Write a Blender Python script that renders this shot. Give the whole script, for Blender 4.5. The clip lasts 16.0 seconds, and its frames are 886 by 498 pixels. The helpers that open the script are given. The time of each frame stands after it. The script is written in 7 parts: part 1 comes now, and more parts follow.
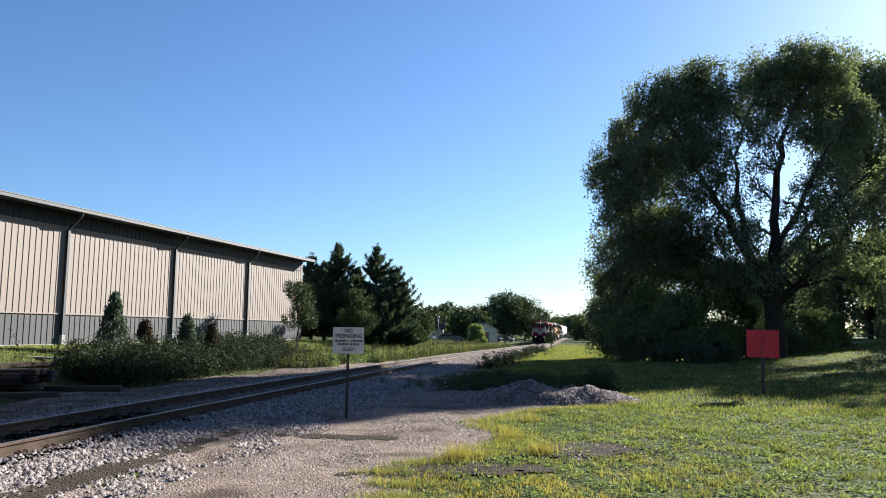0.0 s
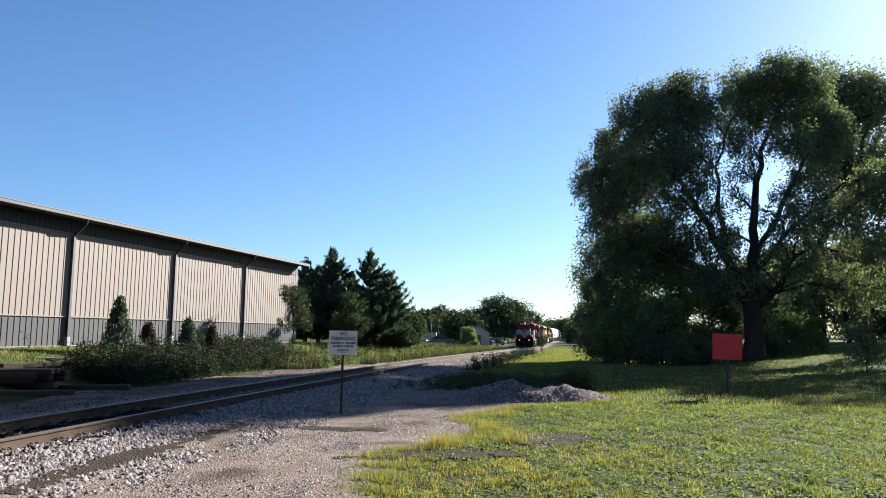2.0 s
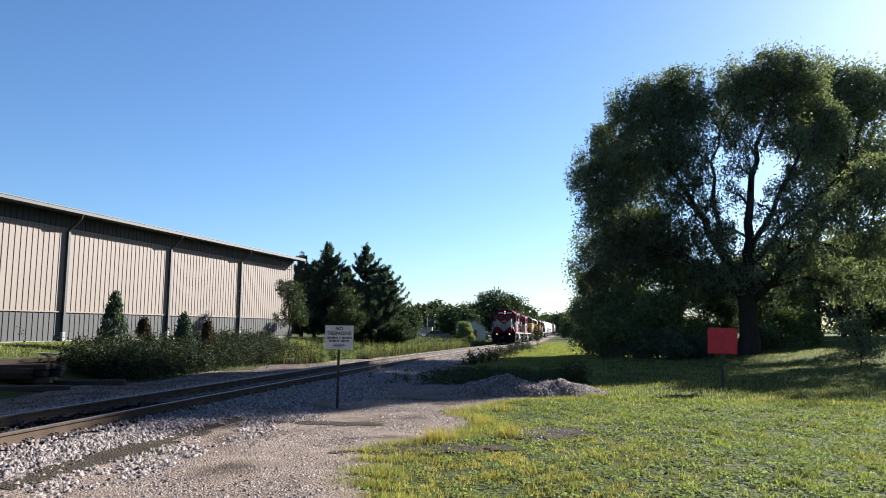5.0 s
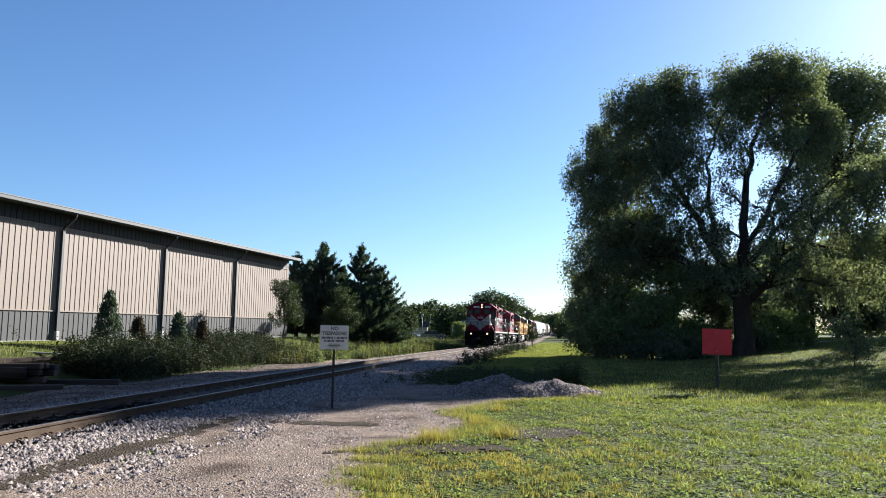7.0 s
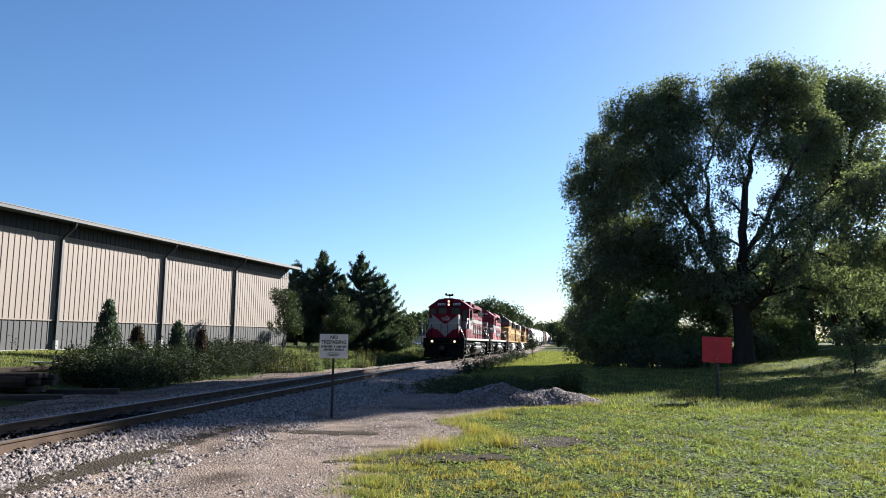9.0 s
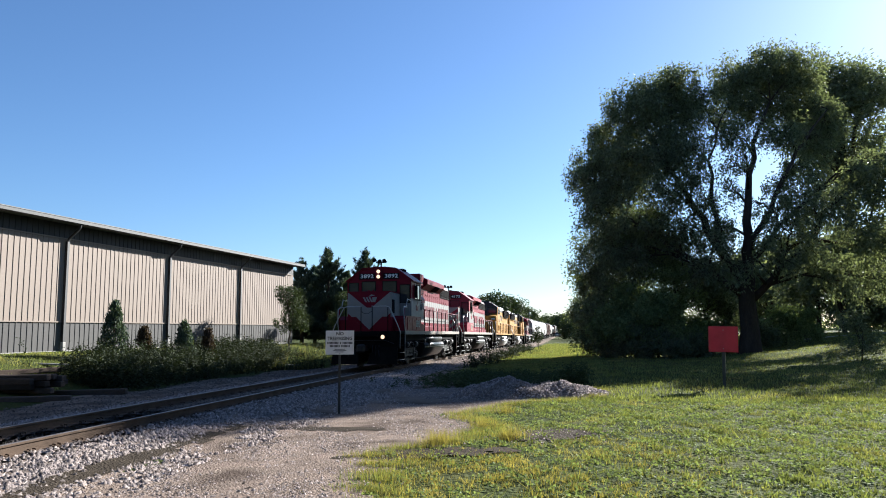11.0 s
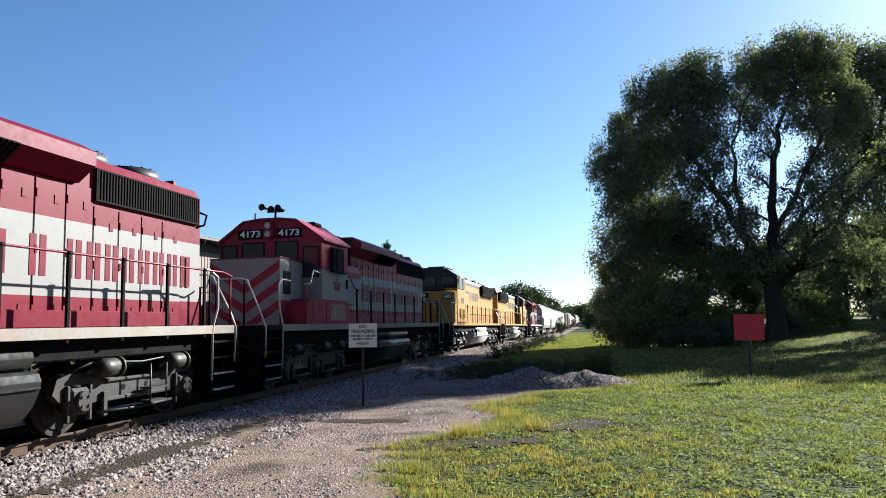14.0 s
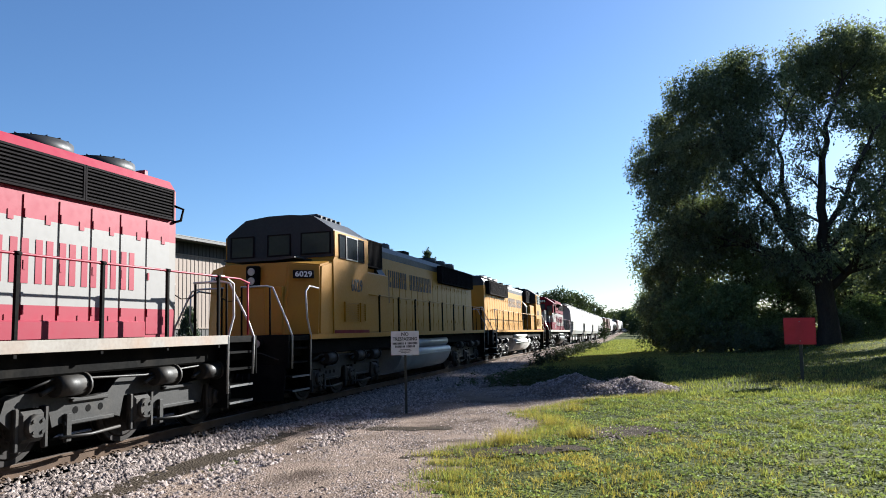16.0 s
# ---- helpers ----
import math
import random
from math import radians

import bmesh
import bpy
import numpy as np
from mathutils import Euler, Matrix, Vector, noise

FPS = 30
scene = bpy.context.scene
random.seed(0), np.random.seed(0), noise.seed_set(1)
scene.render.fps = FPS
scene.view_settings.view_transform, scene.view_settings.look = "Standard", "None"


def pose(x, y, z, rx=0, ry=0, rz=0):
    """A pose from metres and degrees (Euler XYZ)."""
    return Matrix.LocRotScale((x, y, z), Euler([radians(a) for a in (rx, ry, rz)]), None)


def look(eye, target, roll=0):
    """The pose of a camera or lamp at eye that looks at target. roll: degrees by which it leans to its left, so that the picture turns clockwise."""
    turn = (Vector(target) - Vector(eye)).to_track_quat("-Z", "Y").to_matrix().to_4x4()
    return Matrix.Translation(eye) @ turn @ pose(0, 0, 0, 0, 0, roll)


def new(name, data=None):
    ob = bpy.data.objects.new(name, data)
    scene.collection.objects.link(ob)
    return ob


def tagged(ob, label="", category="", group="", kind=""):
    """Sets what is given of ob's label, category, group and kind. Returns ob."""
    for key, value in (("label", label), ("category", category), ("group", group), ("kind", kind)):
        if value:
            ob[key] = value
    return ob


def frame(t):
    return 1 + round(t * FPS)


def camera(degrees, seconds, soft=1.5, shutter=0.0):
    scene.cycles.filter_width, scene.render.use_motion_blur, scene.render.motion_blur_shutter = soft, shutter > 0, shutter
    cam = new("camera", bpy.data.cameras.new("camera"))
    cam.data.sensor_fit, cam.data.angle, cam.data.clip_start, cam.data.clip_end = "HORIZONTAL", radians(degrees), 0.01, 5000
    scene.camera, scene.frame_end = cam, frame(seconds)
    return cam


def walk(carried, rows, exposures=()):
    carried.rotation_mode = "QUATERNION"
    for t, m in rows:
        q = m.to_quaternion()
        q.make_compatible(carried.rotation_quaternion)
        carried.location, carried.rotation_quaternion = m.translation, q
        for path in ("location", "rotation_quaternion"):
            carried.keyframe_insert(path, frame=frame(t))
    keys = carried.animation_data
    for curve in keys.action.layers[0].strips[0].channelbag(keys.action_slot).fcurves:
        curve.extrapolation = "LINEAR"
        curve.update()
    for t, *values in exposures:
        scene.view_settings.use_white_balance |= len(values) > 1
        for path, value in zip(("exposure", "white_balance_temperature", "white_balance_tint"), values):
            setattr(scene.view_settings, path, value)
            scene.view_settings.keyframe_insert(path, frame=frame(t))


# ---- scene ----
# ------------------------------------------------------------------ camera
cam = camera(63.78, 16.0, soft=0.95)
walk(cam, [
    (0, pose(-0.445, 1.433, 1.540, 96.482, -0.455, 11.054)),
    (0.5, pose(0.000, 0.000, 1.556, 96.331, -0.350, 11.542)),
    (1, pose(0.000, 0.000, 1.556, 96.456, -0.344, 11.404)),
    (1.5, pose(0.000, 0.000, 1.556, 96.646, -0.492, 10.945)),
    (2, pose(0.000, 0.000, 1.556, 96.707, -0.592, 10.529)),
    (2.5, pose(0.000, 0.000, 1.556, 96.593, -0.649, 10.204)),
    (3, pose(0.000, 0.000, 1.556, 96.361, -0.582, 10.047)),
    (3.5, pose(0.000, 0.000, 1.556, 96.230, -0.554, 10.116)),
    (4, pose(0.000, 0.000, 1.556, 96.223, -0.530, 10.326)),
    (6.5, pose(0.000, 0.000, 1.556, 96.364, -0.564, 9.894)),
    (7, pose(0.000, 0.000, 1.556, 96.304, -0.654, 9.835)),
    (7.5, pose(0.000, 0.000, 1.556, 96.475, -0.741, 9.818)),
    (8, pose(0.000, 0.000, 1.556, 96.787, -0.766, 9.831)),
    (8.5, pose(0.000, 0.000, 1.556, 96.972, -0.682, 9.799)),
    (11, pose(0.000, 0.000, 1.556, 96.542, 0.506, 10.260)),
    (11.5, pose(0.000, 0.000, 1.556, 96.138, 0.909, 10.396)),
    (12, pose(0.000, 0.000, 1.556, 95.884, 0.992, 10.652)),
    (12.5, pose(0.000, 0.000, 1.556, 95.874, 1.150, 10.875)),
    (13, pose(0.000, 0.000, 1.556, 95.933, 1.281, 11.108)),
    (13.5, pose(0.000, 0.000, 1.556, 95.907, 1.336, 11.478)),
    (14, pose(0.000, 0.000, 1.556, 95.914, 1.241, 12.047)),
    (14.5, pose(0.000, 0.000, 1.556, 96.053, 1.285, 12.672)),
    (15, pose(0.000, 0.000, 1.556, 96.158, 1.304, 13.369)),
    (15.5, pose(0.000, 0.000, 1.556, 96.308, 1.661, 14.310)),
    (16, pose(0.000, 0.000, 1.556, 96.561, 1.805, 15.384)),
], exposures=[(0.0, 1.9, 5800, 10), (16.0, 1.9, 5800, 10)])

# ------------------------------------------------------------------ sky and sun
SUN_AZ, SUN_EL = radians(31.2), radians(23.6)
world = bpy.data.worlds.new("sky")
scene.world = world
world.use_nodes = True
sky_tex = world.node_tree.nodes.new("ShaderNodeTexSky")
sky_tex.sky_type, sky_tex.sun_disc = "NISHITA", False
sky_tex.sun_elevation, sky_tex.sun_rotation = SUN_EL, SUN_AZ
sky_tex.air_density, sky_tex.dust_density, sky_tex.ozone_density = 1.0, 0.35, 5.0
back = world.node_tree.nodes["Background"]
back.inputs[1].default_value = 0.041
world.node_tree.links.new(sky_tex.outputs[0], back.inputs[0])
sun = new("sun", bpy.data.lights.new("sun", "SUN"))
sun.data.energy, sun.data.angle, sun.data.color = 5.0, radians(0.5), (1.0, 0.93, 0.8)
sun.matrix_basis = look((0, 0, 0), (-math.sin(SUN_AZ) * math.cos(SUN_EL), -math.cos(SUN_AZ) * math.cos(SUN_EL), -math.sin(SUN_EL)))


# ------------------------------------------------------------------ materials
def mat(name, a, b=None, rough=0.6, metal=0.0, scale=3.0, fine=40.0, bump=0.0, dirt=None, dirt_amount=0.0, rnd=0.0, leafy=0.0, isl=False, stretch=(1, 1, 1), spec=None):
    """A surface that varies between two colours at two scales, with bump, blotches of dirt and a change from piece to piece."""
    b = b or tuple(c * 0.75 for c in a)
    m = bpy.data.materials.new(name)
    m.use_nodes = True
    n, l = m.node_tree.nodes, m.node_tree.links
    s = n["Principled BSDF"]
    tc = n.new("ShaderNodeTexCoord")
    mp = n.new("ShaderNodeMapping")
    mp.inputs["Scale"].default_value = stretch
    l.new(tc.outputs["Object"], mp.inputs[0])

    def tex(sc, det=4):
        t = n.new("ShaderNodeTexNoise")
        t.inputs["Scale"].default_value, t.inputs["Detail"].default_value = sc, det
        l.new(mp.outputs[0], t.inputs[0])
        return t.outputs[0]

    def ramp(sock, lo, hi):
        r = n.new("ShaderNodeMapRange")
        r.inputs[1].default_value, r.inputs[2].default_value = lo, hi
        l.new(sock, r.inputs[0])
        return r.outputs[0]

    def mix(f, x, y, mode="MIX"):
        k = n.new("ShaderNodeMix")
        k.data_type, k.blend_type = "RGBA", mode
        for sock, v in ((k.inputs[0], f), (k.inputs[6], x), (k.inputs[7], y)):
            if hasattr(v, "is_linked"):
                l.new(v, sock)
            elif isinstance(v, (int, float)):
                sock.default_value = v
            else:
                sock.default_value = (*v, 1)
        return k.outputs[2]

    def maths(op, x, y):
        k = n.new("ShaderNodeMath")
        k.operation = op
        for sock, v in zip(k.inputs, (x, y)):
            if hasattr(v, "is_linked"):
                l.new(v, sock)
            else:
                sock.default_value = v
        return k.outputs[0]

    big, small = ramp(tex(scale), 0.3, 0.7), ramp(tex(fine), 0.3, 0.7)
    f = maths("ADD", maths("MULTIPLY", big, 0.55), maths("MULTIPLY", small, 0.45))
    col = mix(f, a, b)
    if dirt:
        col = mix(maths("MULTIPLY", ramp(tex(scale * 0.6, 8), 0.5, 0.68), dirt_amount), col, dirt)
    if rnd:
        src = n.new("ShaderNodeNewGeometry").outputs["Random Per Island"] if isl else n.new("ShaderNodeObjectInfo").outputs["Random"]
        h = n.new("ShaderNodeHueSaturation")
        l.new(maths("ADD", maths("MULTIPLY", src, 2 * rnd), 1 - rnd), h.inputs["Value"])
        l.new(col, h.inputs["Color"])
        col = h.outputs[0]
    l.new(col, s.inputs["Base Color"])
    l.new(maths("ADD", maths("MULTIPLY", small, 0.15), rough - 0.07), s.inputs["Roughness"])
    s.inputs["Metallic"].default_value = metal
    if rough > 0.79:
        s.inputs["Specular IOR Level"].default_value = 0.04
    if spec is not None:
        s.inputs["Specular IOR Level"].default_value = spec
    if bump:
        bp = n.new("ShaderNodeBump")
        bp.inputs["Strength"].default_value, bp.inputs["Distance"].default_value = 1.0, bump
        l.new(small, bp.inputs["Height"])
        l.new(bp.outputs[0], s.inputs["Normal"])
    if leafy:
        s.inputs["Specular IOR Level"].default_value = 0.15
        tr = n.new("ShaderNodeBsdfTranslucent")
        l.new(mix(1.0, col, (1.0, 1.0, 0.5), "MULTIPLY"), tr.inputs[0])
        ms = n.new("ShaderNodeMixShader")
        ms.inputs[0].default_value = leafy
        l.new(s.outputs[0], ms.inputs[1])
        l.new(tr.outputs[0], ms.inputs[2])
        l.new(ms.outputs[0], n["Material Output"].inputs[0])
    return m


def glow(name, colour, strength):
    m = bpy.data.materials.new(name)
    m.use_nodes = True
    s = m.node_tree.nodes["Principled BSDF"]
    s.inputs["Emission Color"].default_value, s.inputs["Emission Strength"].default_value = (*colour, 1), strength
    return m


M = dict(
    gravel=mat("gravel", (0.32, 0.245, 0.195), (0.15, 0.113, 0.09), 0.9, scale=1.6, fine=34, bump=0.03, dirt=(0.075, 0.055, 0.043), dirt_amount=0.8),
    stone=mat("stone", (0.4, 0.335, 0.305), (0.125, 0.1, 0.09), 0.85, scale=20, fine=90, bump=0.004, rnd=0.6, isl=True),
    soil=mat("soil", (0.07, 0.055, 0.04), (0.038, 0.03, 0.023), 0.95, scale=2, fine=30, bump=0.02),
    lawn=mat("lawn", (0.075, 0.09, 0.027), (0.035, 0.045, 0.015), 0.95, scale=0.9, fine=14, bump=0.06, dirt=(0.13, 0.115, 0.045), dirt_amount=0.45),
    grass=mat("grass_blades", (0.255, 0.275, 0.095), (0.095, 0.12, 0.045), 0.75, scale=1.1, fine=9, rnd=0.55, isl=True, leafy=0.42, dirt=(0.34, 0.29, 0.12), dirt_amount=0.6),
    straw=mat("dry_grass", (0.42, 0.345, 0.12), (0.22, 0.2, 0.06), 0.8, scale=0.8, fine=20, rnd=0.4, isl=True, leafy=0.4),
    weeds=mat("weed_leaves", (0.046, 0.058, 0.028), (0.021, 0.028, 0.014), 0.8, scale=0.8, fine=20, rnd=0.5, isl=True, leafy=0.14),
    leaf=mat("tree_leaves", (0.165, 0.19, 0.125), (0.105, 0.127, 0.08), 0.6, scale=0.4, fine=8, rnd=0.45, isl=True, leafy=0.5),
    leaf_light=mat("light_leaves", (0.2, 0.245, 0.11), (0.125, 0.165, 0.07), 0.75, scale=0.4, fine=8, rnd=0.45, isl=True, leafy=0.4),
    needle=mat("needles", (0.085, 0.115, 0.08), (0.045, 0.066, 0.047), 0.7, scale=0.6, fine=8, rnd=0.5, isl=True, leafy=0.25),
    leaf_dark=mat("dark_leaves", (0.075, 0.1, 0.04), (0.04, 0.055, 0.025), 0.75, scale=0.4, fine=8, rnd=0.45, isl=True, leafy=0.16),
    # dark ballast between the rails; beyond the track its tone is painted shade
    dark_stone=mat("dark_ballast", (0.14, 0.115, 0.1), (0.055, 0.046, 0.04), 0.8, scale=20, fine=90, bump=0.004, rnd=0.5, isl=True),
    brown=mat("brown_leaves", (0.085, 0.058, 0.035), (0.045, 0.032, 0.022), 0.8, scale=0.6, fine=8, rnd=0.5, isl=True, leafy=0.2),
    bark=mat("bark", (0.065, 0.052, 0.04), (0.03, 0.024, 0.02), 0.9, scale=3, fine=25, bump=0.02, stretch=(1, 1, 0.25)),
    rust=mat("rail_rust", (0.12, 0.082, 0.058), (0.06, 0.042, 0.031), 0.75, spec=0.08, scale=3, fine=60, bump=0.001),
    railhead=mat("rail_head", (0.24, 0.21, 0.19), (0.17, 0.145, 0.13), 0.5, 1.0, scale=4, fine=80),
    tie=mat("tie_wood", (0.1, 0.075, 0.06), (0.05, 0.04, 0.035), 0.9, scale=4, fine=40, bump=0.006, rnd=0.4, stretch=(0.3, 1, 1)),
    siding=mat("siding", (0.275, 0.225, 0.19), (0.245, 0.2, 0.168), 0.6, spec=0.12, scale=0.5, fine=9, rnd=0.04),
    wainscot=mat("wainscot", (0.105, 0.1, 0.097), (0.085, 0.082, 0.079), 0.6, spec=0.1, scale=0.5, fine=9, rnd=0.04),
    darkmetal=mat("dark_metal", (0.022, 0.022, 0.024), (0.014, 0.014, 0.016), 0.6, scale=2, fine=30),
    roofmetal=mat("roof_metal", (0.1, 0.102, 0.105), (0.07, 0.072, 0.075), 0.6, 0.2, scale=1, fine=20),
    concrete=mat("concrete", (0.4, 0.38, 0.36), (0.3, 0.29, 0.27), 0.9, scale=2, fine=40, bump=0.004),
    asphalt=mat("asphalt", (0.16, 0.16, 0.16), (0.11, 0.11, 0.11), 0.9, scale=1, fine=60, bump=0.004),
    signwhite=mat("sign_white", (0.8, 0.8, 0.78), (0.7, 0.7, 0.68), 0.5, scale=6, fine=50, dirt=(0.4, 0.37, 0.3), dirt_amount=0.3),
    signred=mat("sign_red", (0.6, 0.07, 0.09), (0.52, 0.06, 0.08), 0.5, scale=5, fine=50, dirt=(0.3, 0.03, 0.03), dirt_amount=0.3, leafy=0.1),
    post=mat("post_steel", (0.07, 0.075, 0.065), (0.04, 0.045, 0.04), 0.6, 0.3, scale=6, fine=60),
    ink=mat("sign_ink", (0.02, 0.02, 0.022), rough=0.6),
    red=mat("red_paint", (0.14, 0.003, 0.0155), (0.124, 0.0026, 0.0138), 0.45, spec=0.1, scale=0.8, fine=7, dirt=(0.1, 0.006, 0.014), dirt_amount=0.3),
    faded=mat("faded_red_paint", (0.235, 0.018, 0.037), (0.205, 0.015, 0.032), 0.5, spec=0.18, scale=0.8, fine=7, dirt=(0.27, 0.04, 0.055), dirt_amount=0.35),
    white=mat("white_paint", (0.25, 0.243, 0.235), (0.215, 0.208, 0.2), 0.5, spec=0.12, scale=0.8, fine=7, dirt=(0.21, 0.19, 0.165), dirt_amount=0.4),
    yellow=mat("yellow_paint", (0.4, 0.19, 0.016), (0.34, 0.16, 0.013), 0.45, spec=0.25, scale=0.8, fine=18, dirt=(0.3, 0.17, 0.04), dirt_amount=0.5),
    charcoal=mat("charcoal_paint", (0.028, 0.03, 0.033), (0.018, 0.02, 0.023), 0.5, spec=0.25, scale=0.8, fine=18, dirt=(0.1, 0.09, 0.08), dirt_amount=0.5),
    black=mat("black_underframe", (0.007, 0.007, 0.007), (0.0045, 0.0045, 0.0045), 0.8, scale=3, fine=25, bump=0.0008, dirt=(0.016, 0.014, 0.012), dirt_amount=0.6),
    truck=mat("truck_steel", (0.021, 0.02, 0.019), (0.009, 0.0088, 0.0085), 0.55, 0.0, spec=0.3, scale=4, fine=25, bump=0.0007, dirt=(0.045, 0.038, 0.031), dirt_amount=0.6),
    wheel=mat("wheel_steel", (0.03, 0.026, 0.024), (0.014, 0.012, 0.011), 0.6, 0.6, scale=4, fine=25),
    sill=mat("sill_paint", (0.215, 0.197, 0.17), (0.15, 0.127, 0.103), 0.6, scale=1.2, fine=20, dirt=(0.22, 0.12, 0.06), dirt_amount=0.7),
    patch=mat("patch_paint", (0.27, 0.1, 0.055), (0.23, 0.08, 0.045), 0.5, scale=2, fine=20, dirt=(0.22, 0.05, 0.04), dirt_amount=0.5),
    nosing=mat("step_nosing", (0.16, 0.16, 0.155), (0.09, 0.09, 0.09), 0.6, scale=3, fine=30),
    silver=mat("silver_paint", (0.42, 0.42, 0.41), (0.3, 0.3, 0.29), 0.4, 0.3, scale=2, fine=25, dirt=(0.25, 0.22, 0.2), dirt_amount=0.5),
    grille=mat("grille_black", (0.018, 0.016, 0.017), (0.01, 0.009, 0.01), 0.85, scale=6, fine=60),
    hopper=mat("hopper_grey", (0.38, 0.38, 0.365), (0.3, 0.3, 0.285), 0.5, scale=0.5, fine=12, dirt=(0.26, 0.22, 0.18), dirt_amount=0.6, rnd=0.15),
    boxcar=mat("boxcar_brown", (0.2, 0.09, 0.06), (0.13, 0.06, 0.045), 0.6, scale=0.5, fine=12, dirt=(0.1, 0.07, 0.06), dirt_amount=0.6, rnd=0.4),
    tank=mat("tank_black", (0.009, 0.009, 0.009), (0.006, 0.006, 0.006), 0.38, spec=0.3, scale=0.5, fine=12, dirt=(0.02, 0.018, 0.016), dirt_amount=0.4),
    glass=mat("dark_glass", (0.03, 0.035, 0.04), (0.02, 0.025, 0.03), 0.1, scale=2, fine=10),
    rubber=mat("rubber", (0.025, 0.025, 0.025), rough=0.8),
    carpaint=mat("car_paint", (0.25, 0.26, 0.28), (0.2, 0.21, 0.22), 0.25, 0.3, rnd=0.6),
    cardark=mat("car_dark_paint", (0.03, 0.035, 0.05), (0.02, 0.025, 0.03), 0.2, 0.2),
    wallcream=mat("cream_wall", (0.55, 0.5, 0.42), (0.46, 0.42, 0.35), 0.7, scale=1, fine=20),
    brickwall=mat("brick_wall", (0.33, 0.14, 0.09), (0.24, 0.1, 0.07), 0.8, scale=1, fine=20),
    shingle=mat("shingle_roof", (0.09, 0.08, 0.075), (0.06, 0.055, 0.05), 0.9, scale=2, fine=20),
    lampglow=glow("headlight_glow", (1.0, 0.62, 0.3), 0.45),
)


# ------------------------------------------------------------------ mesh tools
def part(name, bm, material, parent=None, label=""):
    """Links a bmesh as one mesh object, under a thing or a part if one is given."""
    me = bpy.data.meshes.new(name)
    bm.normal_update()
    bm.to_mesh(me)
    bm.free()
    for k in (material if isinstance(material, (list, tuple)) else [material]):
        me.materials.append(M[k])
    ob = new(name, me)
    if parent:
        ob.parent = parent
    if label:
        ob["label"] = label
    return ob


def thing(name, label, category, group="", kind=""):
    ob = new(name)
    ob.empty_display_size = 0.2
    return tagged(ob, label, category, group, kind)


def box(bm, x0, x1, y0, y1, z0, z1, bev=0.0, mi=0):
    m = Matrix.Translation(((x0 + x1) / 2, (y0 + y1) / 2, (z0 + z1) / 2)) @ Matrix.Diagonal((abs(x1 - x0), abs(y1 - y0), abs(z1 - z0), 1))
    tmp = bmesh.new()
    bmesh.ops.create_cube(tmp, size=1.0, matrix=m)
    if bev:
        bmesh.ops.bevel(tmp, geom=tmp.edges[:], offset=bev, segments=1, affect="EDGES")
    merge(bm, tmp, mi)


def merge(bm, tmp, mi=0):
    vs = {v: bm.verts.new(v.co) for v in tmp.verts}
    for f in tmp.faces:
        try:
            g = bm.faces.new([vs[v] for v in f.verts])
            g.material_index, g.smooth = mi, f.smooth
        except ValueError:
            pass
    tmp.free()


def cyl(bm, p, q, r, r2=None, seg=10, mi=0, caps=True):
    """A round bar from p to q."""
    p, q = Vector(p), Vector(q)
    d = q - p
    tmp = bmesh.new()
    bmesh.ops.create_cone(tmp, cap_ends=caps, segments=seg, radius1=r, radius2=r if r2 is None else r2, depth=d.length,
                          matrix=Matrix.Translation((p + q) / 2) @ d.to_track_quat("Z", "Y").to_matrix().to_4x4())
    for f in tmp.faces:
        f.smooth = len(f.verts) == 4
    merge(bm, tmp, mi)


def tube(bm, pts, r, seg=6, mi=0):
    """A bent round bar through the points."""
    pts = [Vector(p) for p in pts]
    rings = []
    for i, p in enumerate(pts):
        d = (pts[min(i + 1, len(pts) - 1)] - pts[max(i - 1, 0)]).normalized()
        u = d.orthogonal().normalized() if not rings else (rings[-1][1] - d * d.dot(rings[-1][1])).normalized()
        w = d.cross(u)
        rr = r[i] if isinstance(r, (list, tuple)) else r
        rings.append(([bm.verts.new(p + (u * math.cos(a) + w * math.sin(a)) * rr) for a in (2 * math.pi * k / seg for k in range(seg))], u))
    for (a, _), (b, _) in zip(rings, rings[1:]):
        for k in range(seg):
            f = bm.faces.new((a[k], a[(k + 1) % seg], b[(k + 1) % seg], b[k]))
            f.smooth, f.material_index = True, mi
    for ring, flip in ((rings[0][0], True), (rings[-1][0], False)):
        f = bm.faces.new(ring[::-1] if flip else ring)
        f.material_index = mi


def prism(bm, outline, a, b, axis="y", mi=0):
    """A flat outline drawn out from a to b along one axis. For y the outline is (x, z), for x it is (y, z), for z it is (x, y)."""
    def at(u, v, w):
        return {"y": (u, w, v), "x": (w, u, v), "z": (u, v, w)}[axis]
    lo, hi = [bm.verts.new(at(u, v, a)) for u, v in outline], [bm.verts.new(at(u, v, b)) for u, v in outline]
    k = len(outline)
    fs = [bm.faces.new((lo[i], lo[(i + 1) % k], hi[(i + 1) % k], hi[i])) for i in range(k)]
    fs += [bm.faces.new(lo[::-1]), bm.faces.new(hi)]
    for f in fs:
        f.material_index = mi
    bmesh.ops.recalc_face_normals(bm, faces=fs)


